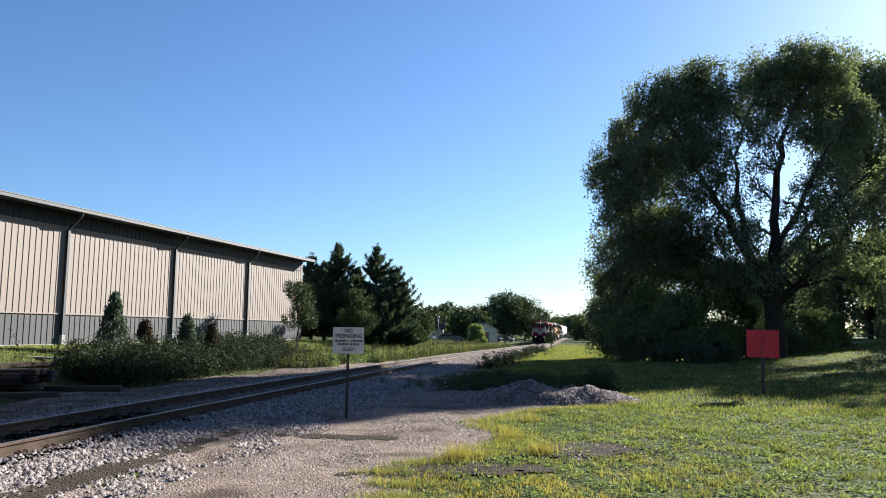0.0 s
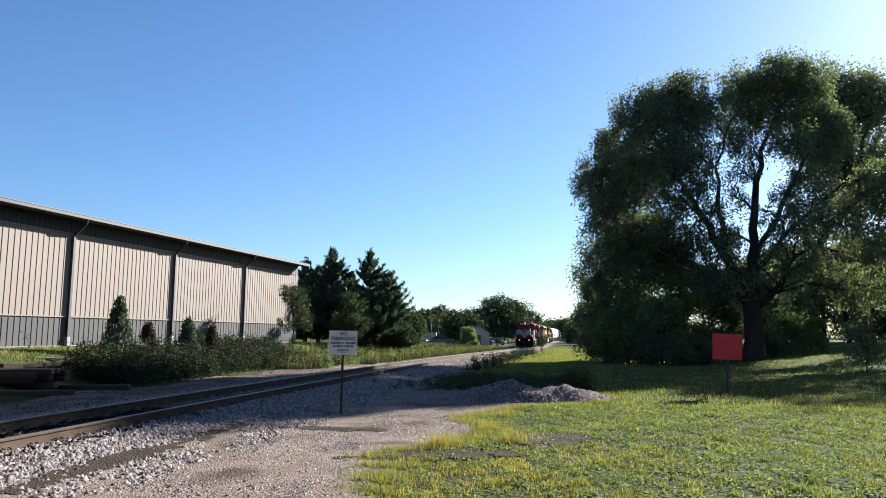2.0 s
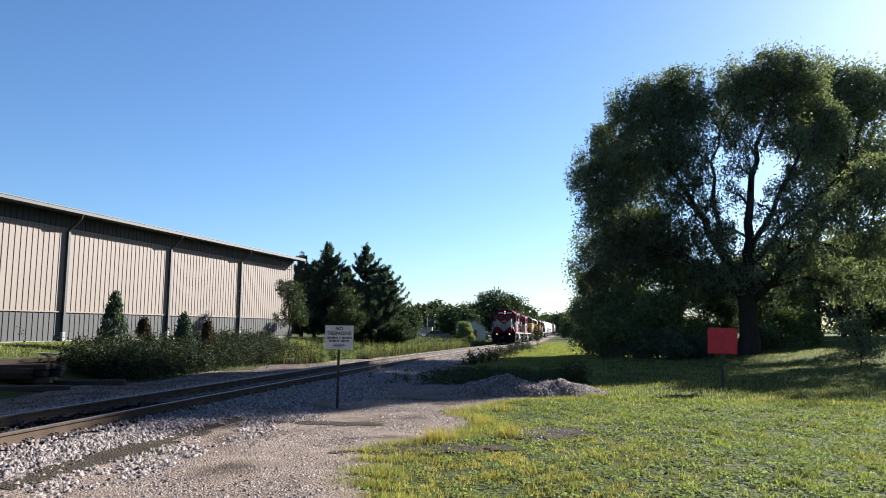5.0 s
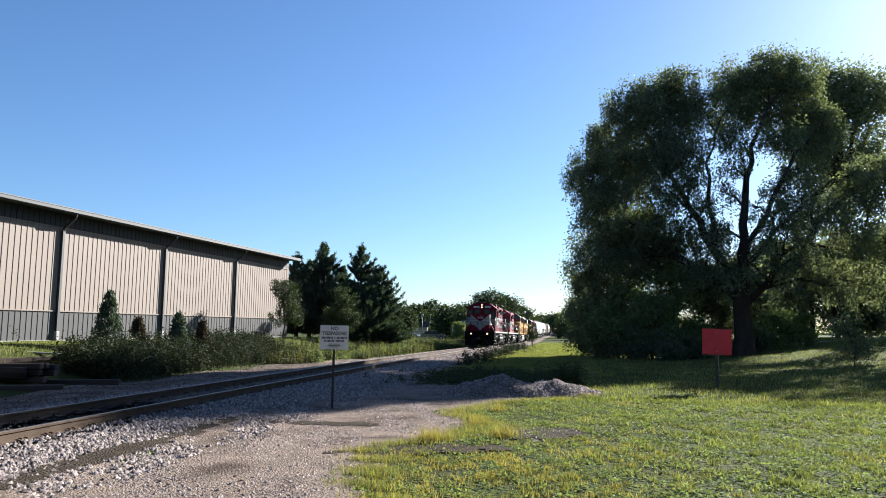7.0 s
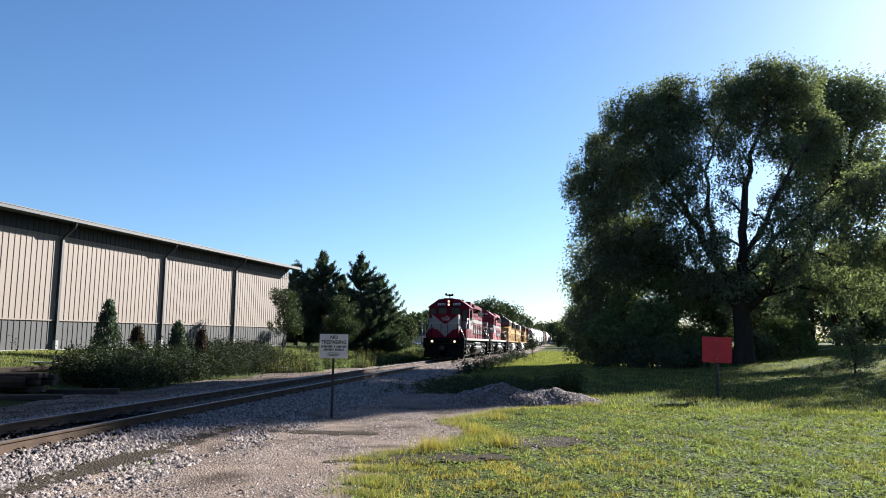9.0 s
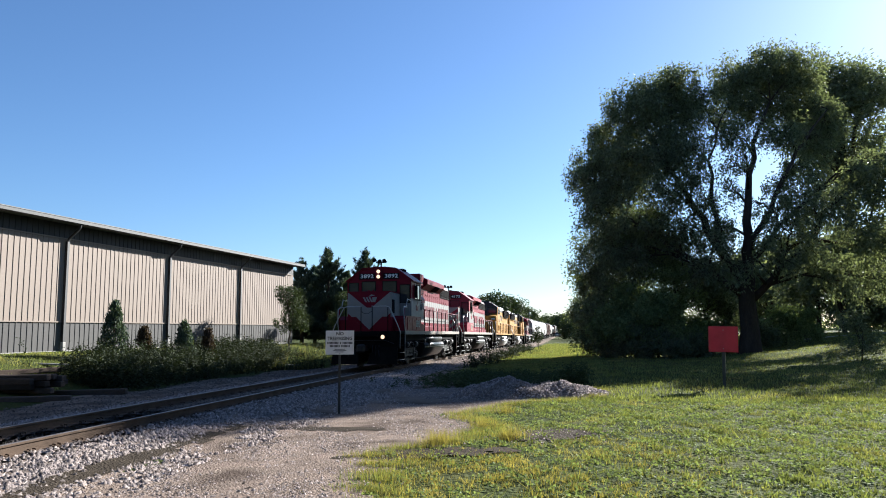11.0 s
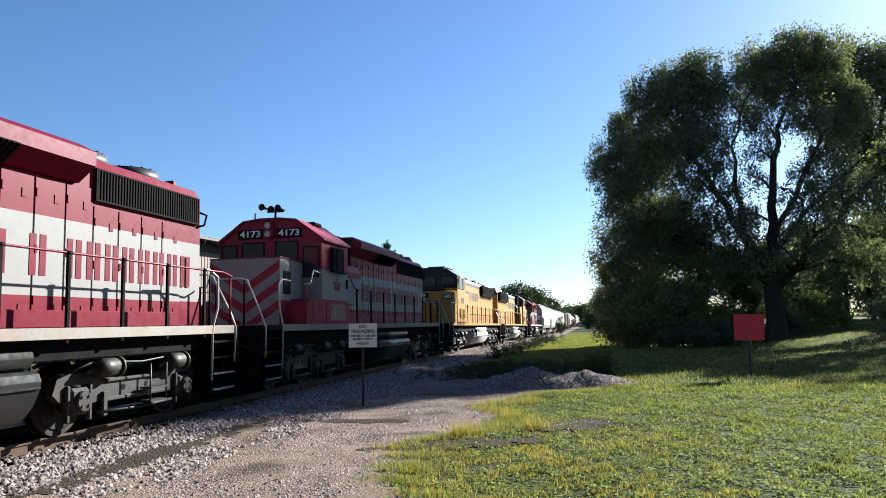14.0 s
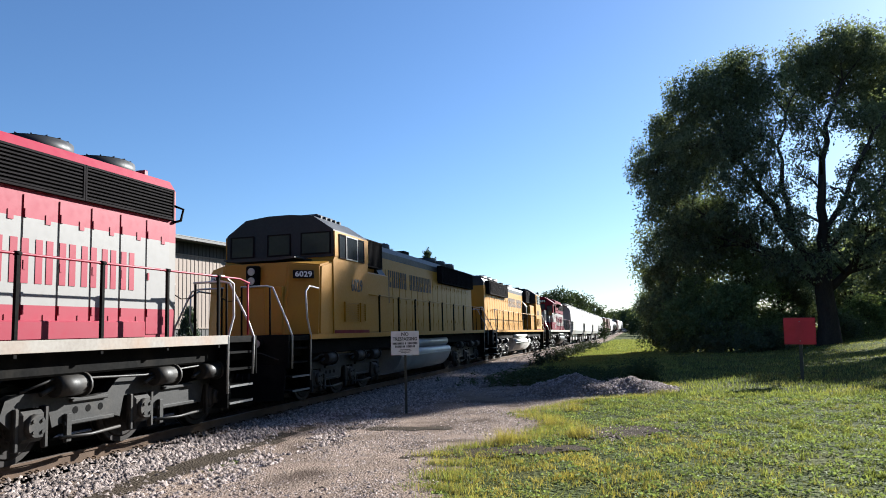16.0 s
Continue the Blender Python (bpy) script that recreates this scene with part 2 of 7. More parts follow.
def from_arrays(name, verts, faces, material, parent=None, label=""):
    me = bpy.data.meshes.new(name)
    nv, nf, k = len(verts), len(faces), faces.shape[1]
    me.vertices.add(nv)
    me.vertices.foreach_set("co", np.ascontiguousarray(verts, dtype=np.float32).ravel())
    me.loops.add(nf * k)
    me.loops.foreach_set("vertex_index", np.ascontiguousarray(faces, dtype=np.int32).ravel())
    me.polygons.add(nf)
    me.polygons.foreach_set("loop_start", np.arange(0, nf * k, k, dtype=np.int32))
    me.polygons.foreach_set("loop_total", np.full(nf, k, dtype=np.int32))
    me.update(calc_edges=True)
    me.materials.append(M[material])
    ob = new(name, me)
    if parent:
        ob.parent = parent
    if label:
        ob["label"] = label
    return ob


RNG = np.random.default_rng(7)


def leaf_cards(centres, along, length, width, spread=0.5):
    """Small folded leaves: a diamond of two faces at each centre, that points roughly along the given ways."""
    n = len(centres)
    d = along + RNG.normal(0, spread, (n, 3))
    d /= np.linalg.norm(d, axis=1, keepdims=True) + 1e-9
    s = np.cross(d, RNG.normal(0, 1, (n, 3)))
    s /= np.linalg.norm(s, axis=1, keepdims=True) + 1e-9
    up = np.cross(s, d)
    L = (length * RNG.uniform(0.6, 1.3, n))[:, None]
    W = (width * RNG.uniform(0.6, 1.3, n))[:, None]
    a, c = centres - d * L / 2, centres + d * L / 2
    b = centres + s * W / 2 + up * W * 0.25
    e = centres - s * W / 2 + up * W * 0.25
    verts = np.stack([a, b, c, e], 1).reshape(-1, 3)
    i = np.arange(n)[:, None] * 4
    return verts, np.concatenate([i + [0, 1, 2], i + [0, 2, 3]])


# ------------------------------------------------------------------ the lie of the land
TRACK_X = -8.766


def track_z(y):
    s = np.clip((np.asarray(y, dtype=float) - 15) / 150, 0, 1)
    return -1.08 * (3 * s * s - 2 * s ** 3)


def smooth(v, lo, hi):
    s = np.clip((np.asarray(v, dtype=float) - lo) / (hi - lo), 0, 1)
    return s * s * (3 - 2 * s)


def land(x, y):
    """Height of the ground."""
    x, y = np.asarray(x, dtype=float), np.asarray(y, dtype=float)
    z = track_z(y) - 0.3 + 0 * x
    z = z + 0.12 * (1 - smooth(np.abs(x - TRACK_X), 1.5, 3.2))
    z = z + 1.1 * smooth(-x, 14.5, 20.5) * (1 - 0.5 * smooth(y, 60, 140))
    z = z + smooth(x, 5, 24) * smooth(y, 20, 48) * 1.5 * (1 - 0.3 * smooth(y, 90, 200))
    z = z + 0.12 * smooth(x, -2.5, 1.5) * (1 - smooth(y, 60, 120))
    z = z + 0.03 * np.sin(x * 1.3 + np.sin(y * 0.7)) * np.cos(y * 0.9 + x * 0.3) * smooth(np.abs(x - TRACK_X), 2, 4)
    return z


def land1(x, y):
    return float(land(x, y))


# ------------------------------------------------------------------ ground
def grid_sheet(name, xs, ys, material, zoff=0.0, keep=None, func=land):
    X, Y = np.meshgrid(xs, ys)
    Z = func(X, Y) + zoff
    v = np.stack([X, Y, Z], -1).reshape(-1, 3)
    nx, ny = len(xs), len(ys)
    i = (np.arange(ny - 1)[:, None] * nx + np.arange(nx - 1)[None, :]).ravel()
    f = np.stack([i, i + 1, i + nx + 1, i + nx], 1)
    if keep is not None:
        c = v[f].mean(1)
        f = f[keep(c[:, 0], c[:, 1])]
    ob = from_arrays(name, v, f, material)
    ob.data.polygons.foreach_set("use_smooth", np.ones(len(f), dtype=bool))
    return ob


xs = np.concatenate([np.linspace(-900, -60, 15), np.linspace(-56, 60, 146), np.linspace(66, 900, 15)])
ys = np.concatenate([np.linspace(-300, -12, 9), np.linspace(-10, 70, 130), np.linspace(72, 200, 60), np.linspace(210, 1800, 30)])
ground = tagged(grid_sheet("ground", xs, ys, "lawn"), "mown green lawn with yellowed patches beside the railway", "ground", kind="structure")


def edge_x(y):
    """Ragged border between the gravel apron and the lawn."""
    y = np.asarray(y, dtype=float)
    return -2.5 + 0.07 * (np.minimum(y, 24) - 7) + 0.35 * np.sin(y * 1.1) + 0.2 * np.sin(y * 2.7 + 1) + 2.0 * smooth(y, 16.5, 20.5) - 1.0 * smooth(y, 21.5, 23) - 5.0 * smooth(y, 25, 34)


apron = tagged(grid_sheet("gravel_apron", np.linspace(-14.5, 1.5, 108), np.linspace(-10, 45, 200), "gravel", 0.012,
                          keep=lambda x, y: (x < edge_x(y)) & (x > -14.2 + 0.4 * np.sin(y * 0.9))), "crushed grey gravel apron beside the track", "gravel", kind="structure")


def soil_patch(cx, cy, rx, ry, turn=0.0):
    """Bare dark earth with a ragged outline."""
    ca, sa = math.cos(turn), math.sin(turn)

    def inside(x, y):
        u, v = (x - cx) * ca + (y - cy) * sa, -(x - cx) * sa + (y - cy) * ca
        return (u / rx) ** 2 + (v / ry) ** 2 < 1 + 0.35 * np.sin(x * 9 + y * 5) + 0.2 * np.cos(y * 17 - x * 11)
    m = max(rx, ry) * 1.3
    tagged(grid_sheet("bare_soil", np.linspace(cx - m, cx + m, 60), np.linspace(cy - m, cy + m, 60), "soil", 0.02, inside), "patch of bare dark earth beside the gravel", "soil", kind="structure")


soil_patch(-2.15, 10.7, 1.3, 0.4, 0.25)
soil_patch(-6.28, 9.4, 0.22, 3.4, 0.02)
soil_patch(-0.45, 12.6, 0.7, 0.7)
soil_patch(-4.6, 13.3, 1.2, 0.22, 0.1)


# ------------------------------------------------------------------ track
def rail_profile():
    return [(-0.07, -0.172), (0.07, -0.172), (0.07, -0.16), (0.012, -0.14), (0.012, -0.045), (0.036, -0.038), (0.036, -0.004), (0.03, 0.0),
            (-0.03, 0.0), (-0.036, -0.004), (-0.036, -0.038), (-0.012, -0.045), (-0.012, -0.14), (-0.07, -0.16)]


def rail(x):
    bm = bmesh.new()
    pr = rail_profile()
    prev = None
    stops = [-12, 0, 8] + list(range(15, 176, 8)) + [240, 420, 700]
    for y in stops:
        z = float(track_z(y))
        ring = [bm.verts.new((x + u, y, z + v)) for u, v in pr]
        if prev:
            k = len(pr)
            for i in range(k):
                f = bm.faces.new((prev[i], ring[i], ring[(i + 1) % k], prev[(i + 1) % k]))
                f.material_index = 1 if i in (6, 7, 8) else 0
        prev = ring
    bmesh.ops.recalc_face_normals(bm, faces=bm.faces[:])
    return part("rail", bm, ["rust", "railhead"], track, "rusty steel rail with a worn bright head")


track = thing("railway_track", "single railway track of rusty rails on dark wooden ties", "railway track", kind="structure")
rail(TRACK_X - 0.7525)
rail(TRACK_X + 0.7525)
bm = bmesh.new()
box(bm, -1.3, 1.3, -0.115, 0.115, -0.178, 0, 0.012)
first = part("tie", bm, "tie", track)
first.location = (TRACK_X, -5, track_z(-5) - 0.178)
for i in range(1, 250):
    y = -5 + 0.52 * i
    t_ = new("tie", first.data)
    t_.parent = track
    t_.location = (TRACK_X + random.uniform(-0.06, 0.06), y, float(track_z(y)) - 0.178 + random.uniform(-0.012, 0.008))
    t_.rotation_euler = (0, random.uniform(-0.01, 0.01), random.uniform(-0.02, 0.02))


def tie_plate_mesh(bm):
    """A steel plate under the rail with two spikes on each side."""
    box(bm, -0.18, 0.18, -0.095, 0.095, 0.0, 0.018, 0.004)
    for px in (-0.1, 0.1):
        for py in (-0.055, 0.055):
            box(bm, px - 0.012, px + 0.012, py - 0.012, py + 0.012, 0.0, 0.045)
            box(bm, px - 0.03 * (1 if px > 0 else -1) - 0.022, px - 0.03 * (1 if px > 0 else -1) + 0.022, py - 0.016, py + 0.016, 0.035, 0.052)


bm = bmesh.new()
tie_plate_mesh(bm)
plate0 = part("tie_plate", bm, "rust", track, "rusty tie plate with spikes")
plate0.location = (TRACK_X - 0.7525, -5, float(track_z(-5)) - 0.178)
for i in range(18, 60):
    for px in (-0.7525, 0.7525):
        p_ = new("tie_plate", plate0.data)
        p_.parent = track
        p_.location = (TRACK_X + px, -5 + 0.52 * i, float(track_z(-5 + 0.52 * i)) - 0.176)


# ------------------------------------------------------------------ warehouse
def warehouse():
    """Long metal building: its own x runs along the wall, y into the building."""
    w = thing("warehouse", "long beige ribbed metal warehouse with a grey wainscot and dark eave", "building")
    L0, L1, D = -45.0, 51.7, 30.0
    zb, zw, zt, ze = 0.0, 1.32, 5.1, 5.78

    def sheet(name, z0, z1, mt, label, proud=0.0):
        # trapezoidal ribs every foot
        bm = bmesh.new()
        prof, x = [], L0
        while x < L1 - 0.01:
            prof += [(x, 0.0), (x + 0.235, 0.0), (x + 0.247, -0.019), (x + 0.293, -0.019)]
            x += 0.3048
        prof.append((L1, 0.0))
        lo = [bm.verts.new((u, v - proud, z0)) for u, v in prof]
        hi = [bm.verts.new((u, v - proud, z1)) for u, v in prof]
        for i in range(len(prof) - 1):
            bm.faces.new((lo[i], lo[i + 1], hi[i + 1], hi[i]))
        return part(name, bm, mt, w, label)
    sheet("wainscot", zb, zw, "wainscot", "grey ribbed metal wainscot")
    sheet("wall_panel", zw, zt, "siding", "beige ribbed metal siding")
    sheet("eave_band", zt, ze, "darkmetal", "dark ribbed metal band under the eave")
    bm = bmesh.new()
    box(bm, L0, L1, 0.04, D, 0.0, ze)
    box(bm, L1 - 0.02, L1 + 0.02, 0, D, 0, ze)
    part("shell", bm, "siding", w)
    bm = bmesh.new()
    for z, t in ((zw, 0.05), (zt, 0.06)):
        box(bm, L0, L1, -0.055, -0.005, z - t / 2, z + t / 2)
    part("trim", bm, "siding", w, "light metal trim strips")
    bm = bmesh.new()
    prism(bm, [(-0.75, ze), (-0.75, ze + 0.14), (D / 2, ze + 2.2), (D + 0.75, ze + 0.14), (D + 0.75, ze)], L0 - 0.4, L1 + 0.5, axis="x")
    part("roof", bm, "roofmetal", w, "low pitched grey metal roof")
    bm = bmesh.new()
    box(bm, L0 - 0.4, L1 + 0.5, -0.9, -0.74, ze - 0.06, ze + 0.1, 0.02)
    part("gutter", bm, "darkmetal", w, "dark metal gutter along the eave")
    bm = bmesh.new()
    box(bm, L0 - 0.4, L1 + 0.5, -0.88, -0.73, ze + 0.103, ze + 0.15, 0.01)
    part("eave_trim", bm, "roofmetal", w, "thin bright roof edge")
    bm = bmesh.new()
    box(bm, L0, L1, -0.06, 0.04, -1.2, 0.03)
    part("foundation", bm, "concrete", w, "pale concrete footing")
    for k in range(7):
        x = 44.05 - 7.62 * k
        bm = bmesh.new()
        tube(bm, [(x, -0.8, ze), (x, -0.7, ze - 0.25), (x, -0.14, ze - 0.7), (x, -0.1, ze - 0.9)], 0.055, 8)
        box(bm, x - 0.075, x + 0.075, -0.16, -0.035, 0.35, ze - 0.8, 0.012)
        part("downspout", bm, "darkmetal", w, "dark metal downspout")
        bm = bmesh.new()
        box(bm, x - 0.1, x + 0.1, -0.19, -0.035, 0.0, 0.42, 0.02)
        part("boot", bm, "concrete", w, "pale downspout boot")
    w.matrix_basis = Matrix.Translation((-24.7, 0, 0.78)) @ Matrix.Rotation(math.atan2(1, 0.07), 4, "Z")
    return w


warehouse()


# ------------------------------------------------------------------ signs
def lettering(name, text, size, parent, m, material="ink", width=None):
    """A line of text as a thin mesh, centred at the pose m; with no text, four plain bars."""
    if not text:
        bm = bmesh.new()
        for k in range(4):
            x0 = width * (k / 4 - 0.5)
            box(bm, x0 + width * 0.04, x0 + width * 0.21, -size * 0.36, size * 0.36, -0.002, 0.002)
        t = part(name, bm, material, parent)
        t.data.transform(m)
        return t
    cu = bpy.data.curves.new(name, "FONT")
    cu.body, cu.size, cu.align_x, cu.align_y, cu.extrude, cu.resolution_u = text, size, "CENTER", "CENTER", 0.002, 2
    cu.offset = size * 0.022
    ob = bpy.data.objects.new(name, cu)
    me = bpy.data.meshes.new_from_object(ob)
    bpy.data.objects.remove(ob)
    xs_ = [v.co.x for v in me.vertices]
    k = width / (max(xs_) - min(xs_)) if width else 1.0
    me.transform(m @ Matrix.Diagonal((k, 1, 1, 1)))
    me.materials.append(M[material])
    t = new(name, me)
    t.parent = parent
    return t


def no_trespassing_sign():
    s = thing("no_trespassing_sign", "white rectangular no trespassing sign on a thin steel post", "sign")
    bm = bmesh.new()
    for dx in (-0.022, 0.022):
        box(bm, dx - 0.006, dx + 0.006, -0.012, 0.022, -0.35, 1.75)
    box(bm, -0.02, 0.02, 0.012, 0.022, -0.35, 1.75)
    part("post", bm, "post", s, "dark green steel channel post")
    bm = bmesh.new()
    box(bm, -0.325, 0.325, -0.022, -0.016, 1.28, 1.83, 0.004)
    part("plate", bm, "signwhite", s, "weathered white metal sign plate")
    for text, z, size, w in (("NO", 1.755, 0.11, 0.17), ("TRESPASSING", 1.645, 0.11, 0.56), ):
        lettering("lettering", text, size, s, pose(0, -0.026, z, 90), width=w)
    bm = bmesh.new()
    for z, w in ((1.40, 0.12), (1.37, 0.15), (1.34, 0.1)):
        box(bm, -w, w, -0.025, -0.021, z - 0.006, z + 0.006)
    for z, words in ((1.545, (9, 1, 8)), (1.475, (8, 7))):
        x = -0.0145 * (sum(words) + len(words) - 1)
        for k in words:
            for i in range(k):
                box(bm, x + 0.004, x + 0.024, -0.025, -0.021, z - 0.024, z + 0.024)
                x += 0.029
            x += 0.029
    part("small_print", bm, "ink", s, "rows of small dark print")
    for z in (1.31, 1.805):
        bm = bmesh.new()
        cyl(bm, (0, -0.028, z), (0, -0.01, z), 0.012, seg=8)
        part("bolt", bm, "silver", s)
    return s


s = no_trespassing_sign()
s.matrix_basis = pose(-5.32, 15.93, -0.25, 1.2, 0.3, 18)


def red_sign():
    s = thing("red_sign", "blank red square sign on a dark wooden post in the lawn", "sign")
    bm = bmesh.new()
    box(bm, -0.045, 0.045, 0.0, 0.09, -0.4, 1.72, 0.008)
    part("post", bm, "post", s, "dark square post")
    bm = bmesh.new()
    box(bm, -0.41, 0.41, -0.018, -0.006, 1.1, 1.86, 0.006)
    part("plate", bm, "signred", s, "flat red sign plate with a rubbed surface")
    for z in (1.2, 1.75):
        bm = bmesh.new()
        cyl(bm, (0, -0.026, z), (0, -0.01, z), 0.014, seg=8)
        part("bolt", bm, "silver", s)
    return s


s = red_sign()
s.matrix_basis = pose(4.36, 22.5, -0.25, 0, 1.5, -12)


# ------------------------------------------------------------------ trees
def clumps_in(lobes, per_m3, shell=0.35):
    """Points in round lobes, thicker towards the outside."""
    out = []
    for x, y, z, rx, ry, rz in lobes:
        n = int(per_m3 * 4.19 * rx * ry * rz)
        v = RNG.normal(0, 1, (n, 3))
        v /= np.linalg.norm(v, axis=1, keepdims=True)
        rad = 1 - RNG.uniform(0, 1, n) ** 1.5 * (1 - shell)
        out.append(np.array([x, y, z]) + v * rad[:, None] * [rx, ry, rz])
    return np.concatenate(out)


def foliage(name, centres, per, spread, length, width, material, parent, droop=0.3, label=""):
    n = len(centres)
    c = np.repeat(centres, per, 0)
    size = np.repeat(RNG.uniform(0.5, 1.4, n), per)[:, None]
    off = np.clip(RNG.normal(0, spread, (n * per, 3)), -1.5 * spread, 1.5 * spread) * size
    off[:, 2] -= np.minimum(RNG.exponential(droop, n * per), 2 * droop) * size[:, 0] if droop else 0
    along = np.stack([off[:, 0], off[:, 1], off[:, 2] * 0.5 - droop], 1)
    v, f = leaf_cards(c + off, along * 1.5, length, width)
    return from_arrays(name, v, f, material, parent, label)


def big_tree():
    t = thing("shade_tree", "huge spreading shade tree with drooping dark green crown", "tree")
    rnd = random.Random(11)
    # lobes of the crown about the foot of the trunk: across the view, into it, up, and radii
    rim = [(-9.8, 0, 11.9, 1.1, 1.8, 1.1), (-9.3, 1, 13.0, 1.3, 2.0, 1.2), (-8.0, 1, 14.4, 1.7, 2.4, 1.6), (-6.3, -1, 16.0, 1.9, 2.6, 1.7), (-4.6, 1, 17.3, 1.9, 2.6, 1.5), (-2.9, 2, 17.0, 1.4, 2.0, 1.3), (-3.4, 0, 17.9, 1.4, 2.0, 0.9), (-2.1, 3, 17.2, 1.2, 1.8, 1.0),
           (-1.0, 0, 17.4, 1.7, 2.6, 1.3), (1.2, 0, 17.9, 1.8, 2.8, 1.4), (2.9, 0, 17.4, 1.6, 2.6, 1.2),
           (-8.7, 0, 10.6, 1.5, 1.9, 1.3), (-9.2, 0, 9.3, 1.1, 1.6, 1.2)]
    heart = [(-7.2, -1, 12.6, 1.9, 2.2, 1.6), (-5.2, 0, 14.2, 2.0, 2.4, 1.6), (-3.4, 1, 15.2, 1.7, 2.2, 1.3), (-1.0, 0, 15.4, 1.9, 2.4, 1.3), (1.6, 1, 15.8, 2.0, 2.4, 1.4), (3.7, 1, 15.2, 1.5, 2.4, 1.2), (4.4, 4, 13.8, 1.4, 1.8, 1.2), (-0.6, 2, 10.6, 1.0, 1.2, 0.8), (-3.4, 0, 13.2, 1.4, 2.0, 1.2), (-1.2, 3.5, 8.2, 1.1, 1.2, 0.9), (1.0, 3.5, 7.5, 1.1, 1.2, 0.9), (1.1, 3.2, 9.6, 0.7, 1.0, 0.6), (-1.9, 3, 10.2, 0.9, 1.0, 0.8), (0.2, 3.4, 6.0, 1.2, 1.2, 1.0), (-0.2, 3, 12.4, 0.9, 1.2, 0.8),
             (8.6, 1, 11.4, 1.6, 2.4, 1.6), (5.6, 5, 15.0, 1.3, 1.6, 1.2), (-6.6, -1, 10.4, 1.9, 2.2, 1.4), (-4.6, -1, 12.0, 1.7, 2.0, 1.4), (-4.3, -2, 10.0, 1.5, 2.0, 1.2), (-2.7, -2, 11.2, 1.2, 1.8, 1.2),
             (-0.9, -2, 13.4, 1.4, 1.8, 1.0), (1.6, -2, 13.2, 1.5, 1.8, 1.1), (4.4, 6, 12.4, 1.4, 1.8, 1.1), (4.6, 6, 10.4, 1.3, 1.6, 1.0), (2.9, 2, 10.6, 1.4, 1.8, 1.0), (5.2, 1, 10.2, 1.6, 2.0, 1.1),
             (7.6, 0, 9.8, 1.7, 2.2, 1.6), (-7.6, 0, 8.4, 1.6, 2.0, 1.4), (-5.6, -1, 8.2, 1.6, 2.0, 1.2), (-3.6, -1, 7.6, 1.5, 1.8, 1.2), (-2.2, -2, 9.0, 0.9, 1.4, 0.9), (-1.9, -2, 6.4, 1.2, 1.6, 1.0),
             (1.9, -2, 8.6, 1.1, 1.5, 0.9), (3.9, -2, 8.2, 1.3, 1.7, 0.9), (6.2, -1, 7.2, 1.7, 2.0, 1.2), (8.2, 0, 6.9, 1.6, 2.0, 1.5), (1.3, -3, 6.9, 0.9, 1.3, 0.8), (4.9, 0, 5.2, 1.2, 1.6, 1.1),
             (7.4, 1, 4.4, 1.5, 1.8, 1.4), (-0.6, -3, 5.0, 0.9, 1.3, 0.8), (-6.8, 0, 6.2, 1.6, 1.8, 1.2), (0.2, -2, 11.9, 0.7, 1.0, 0.6), (-8.2, 0, 6.6, 1.3, 1.6, 1.3),
             (-8.6, 4, 11.0, 1.4, 2.0, 1.4), (-7.0, 4.5, 13.0, 1.7, 2.0, 1.5), (-8.4, 3.5, 8.2, 1.4, 1.8, 1.3), (-6.0, 4, 9.0, 1.6, 2.0, 1.5), (-5.0, 5, 14.4, 1.7, 2.0, 1.4)]
    heart += [(2.6, -2, 7.2, 1.3, 1.5, 1.0), (5.0, -2, 8.8, 1.3, 1.6, 1.1), (6.6, -1, 10.9, 1.2, 1.6, 1.0), (-2.6, -2, 12.6, 1.0, 1.4, 0.9),
              (-1.4, -2.5, 7.6, 0.9, 1.2, 0.8), (1.6, -2.5, 5.4, 1.2, 1.4, 0.8), (3.4, -2, 5.9, 1.2, 1.4, 0.8), (-2.6, -2, 4.8, 1.2, 1.5, 1.0), (5.2, -1, 4.2, 1.2, 1.4, 0.9)]

    def scale_from_camera(q, k):
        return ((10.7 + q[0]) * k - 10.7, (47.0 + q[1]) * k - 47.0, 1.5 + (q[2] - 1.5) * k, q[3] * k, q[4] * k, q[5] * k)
    # upper lawn-side crown scaled out from the camera: outline kept there, shadow moved
    rim, heart = ([scale_from_camera(q, 1.16 if q[2] > 15 else 1.08) if q[2] > 12.8 and q[0] > -2 else q for q in g] for g in (rim, heart))
    bm = bmesh.new()
    tube(bm, [(0, 0, -0.6), (0.05, 0, 0.3), (0.1, 0, 1.4), (0.0, 0, 3.2), (0.1, 0, 4.8)], [1.0, 0.68, 0.56, 0.5, 0.46], 12)
    part("trunk", bm, "bark", t, "thick furrowed grey brown trunk")
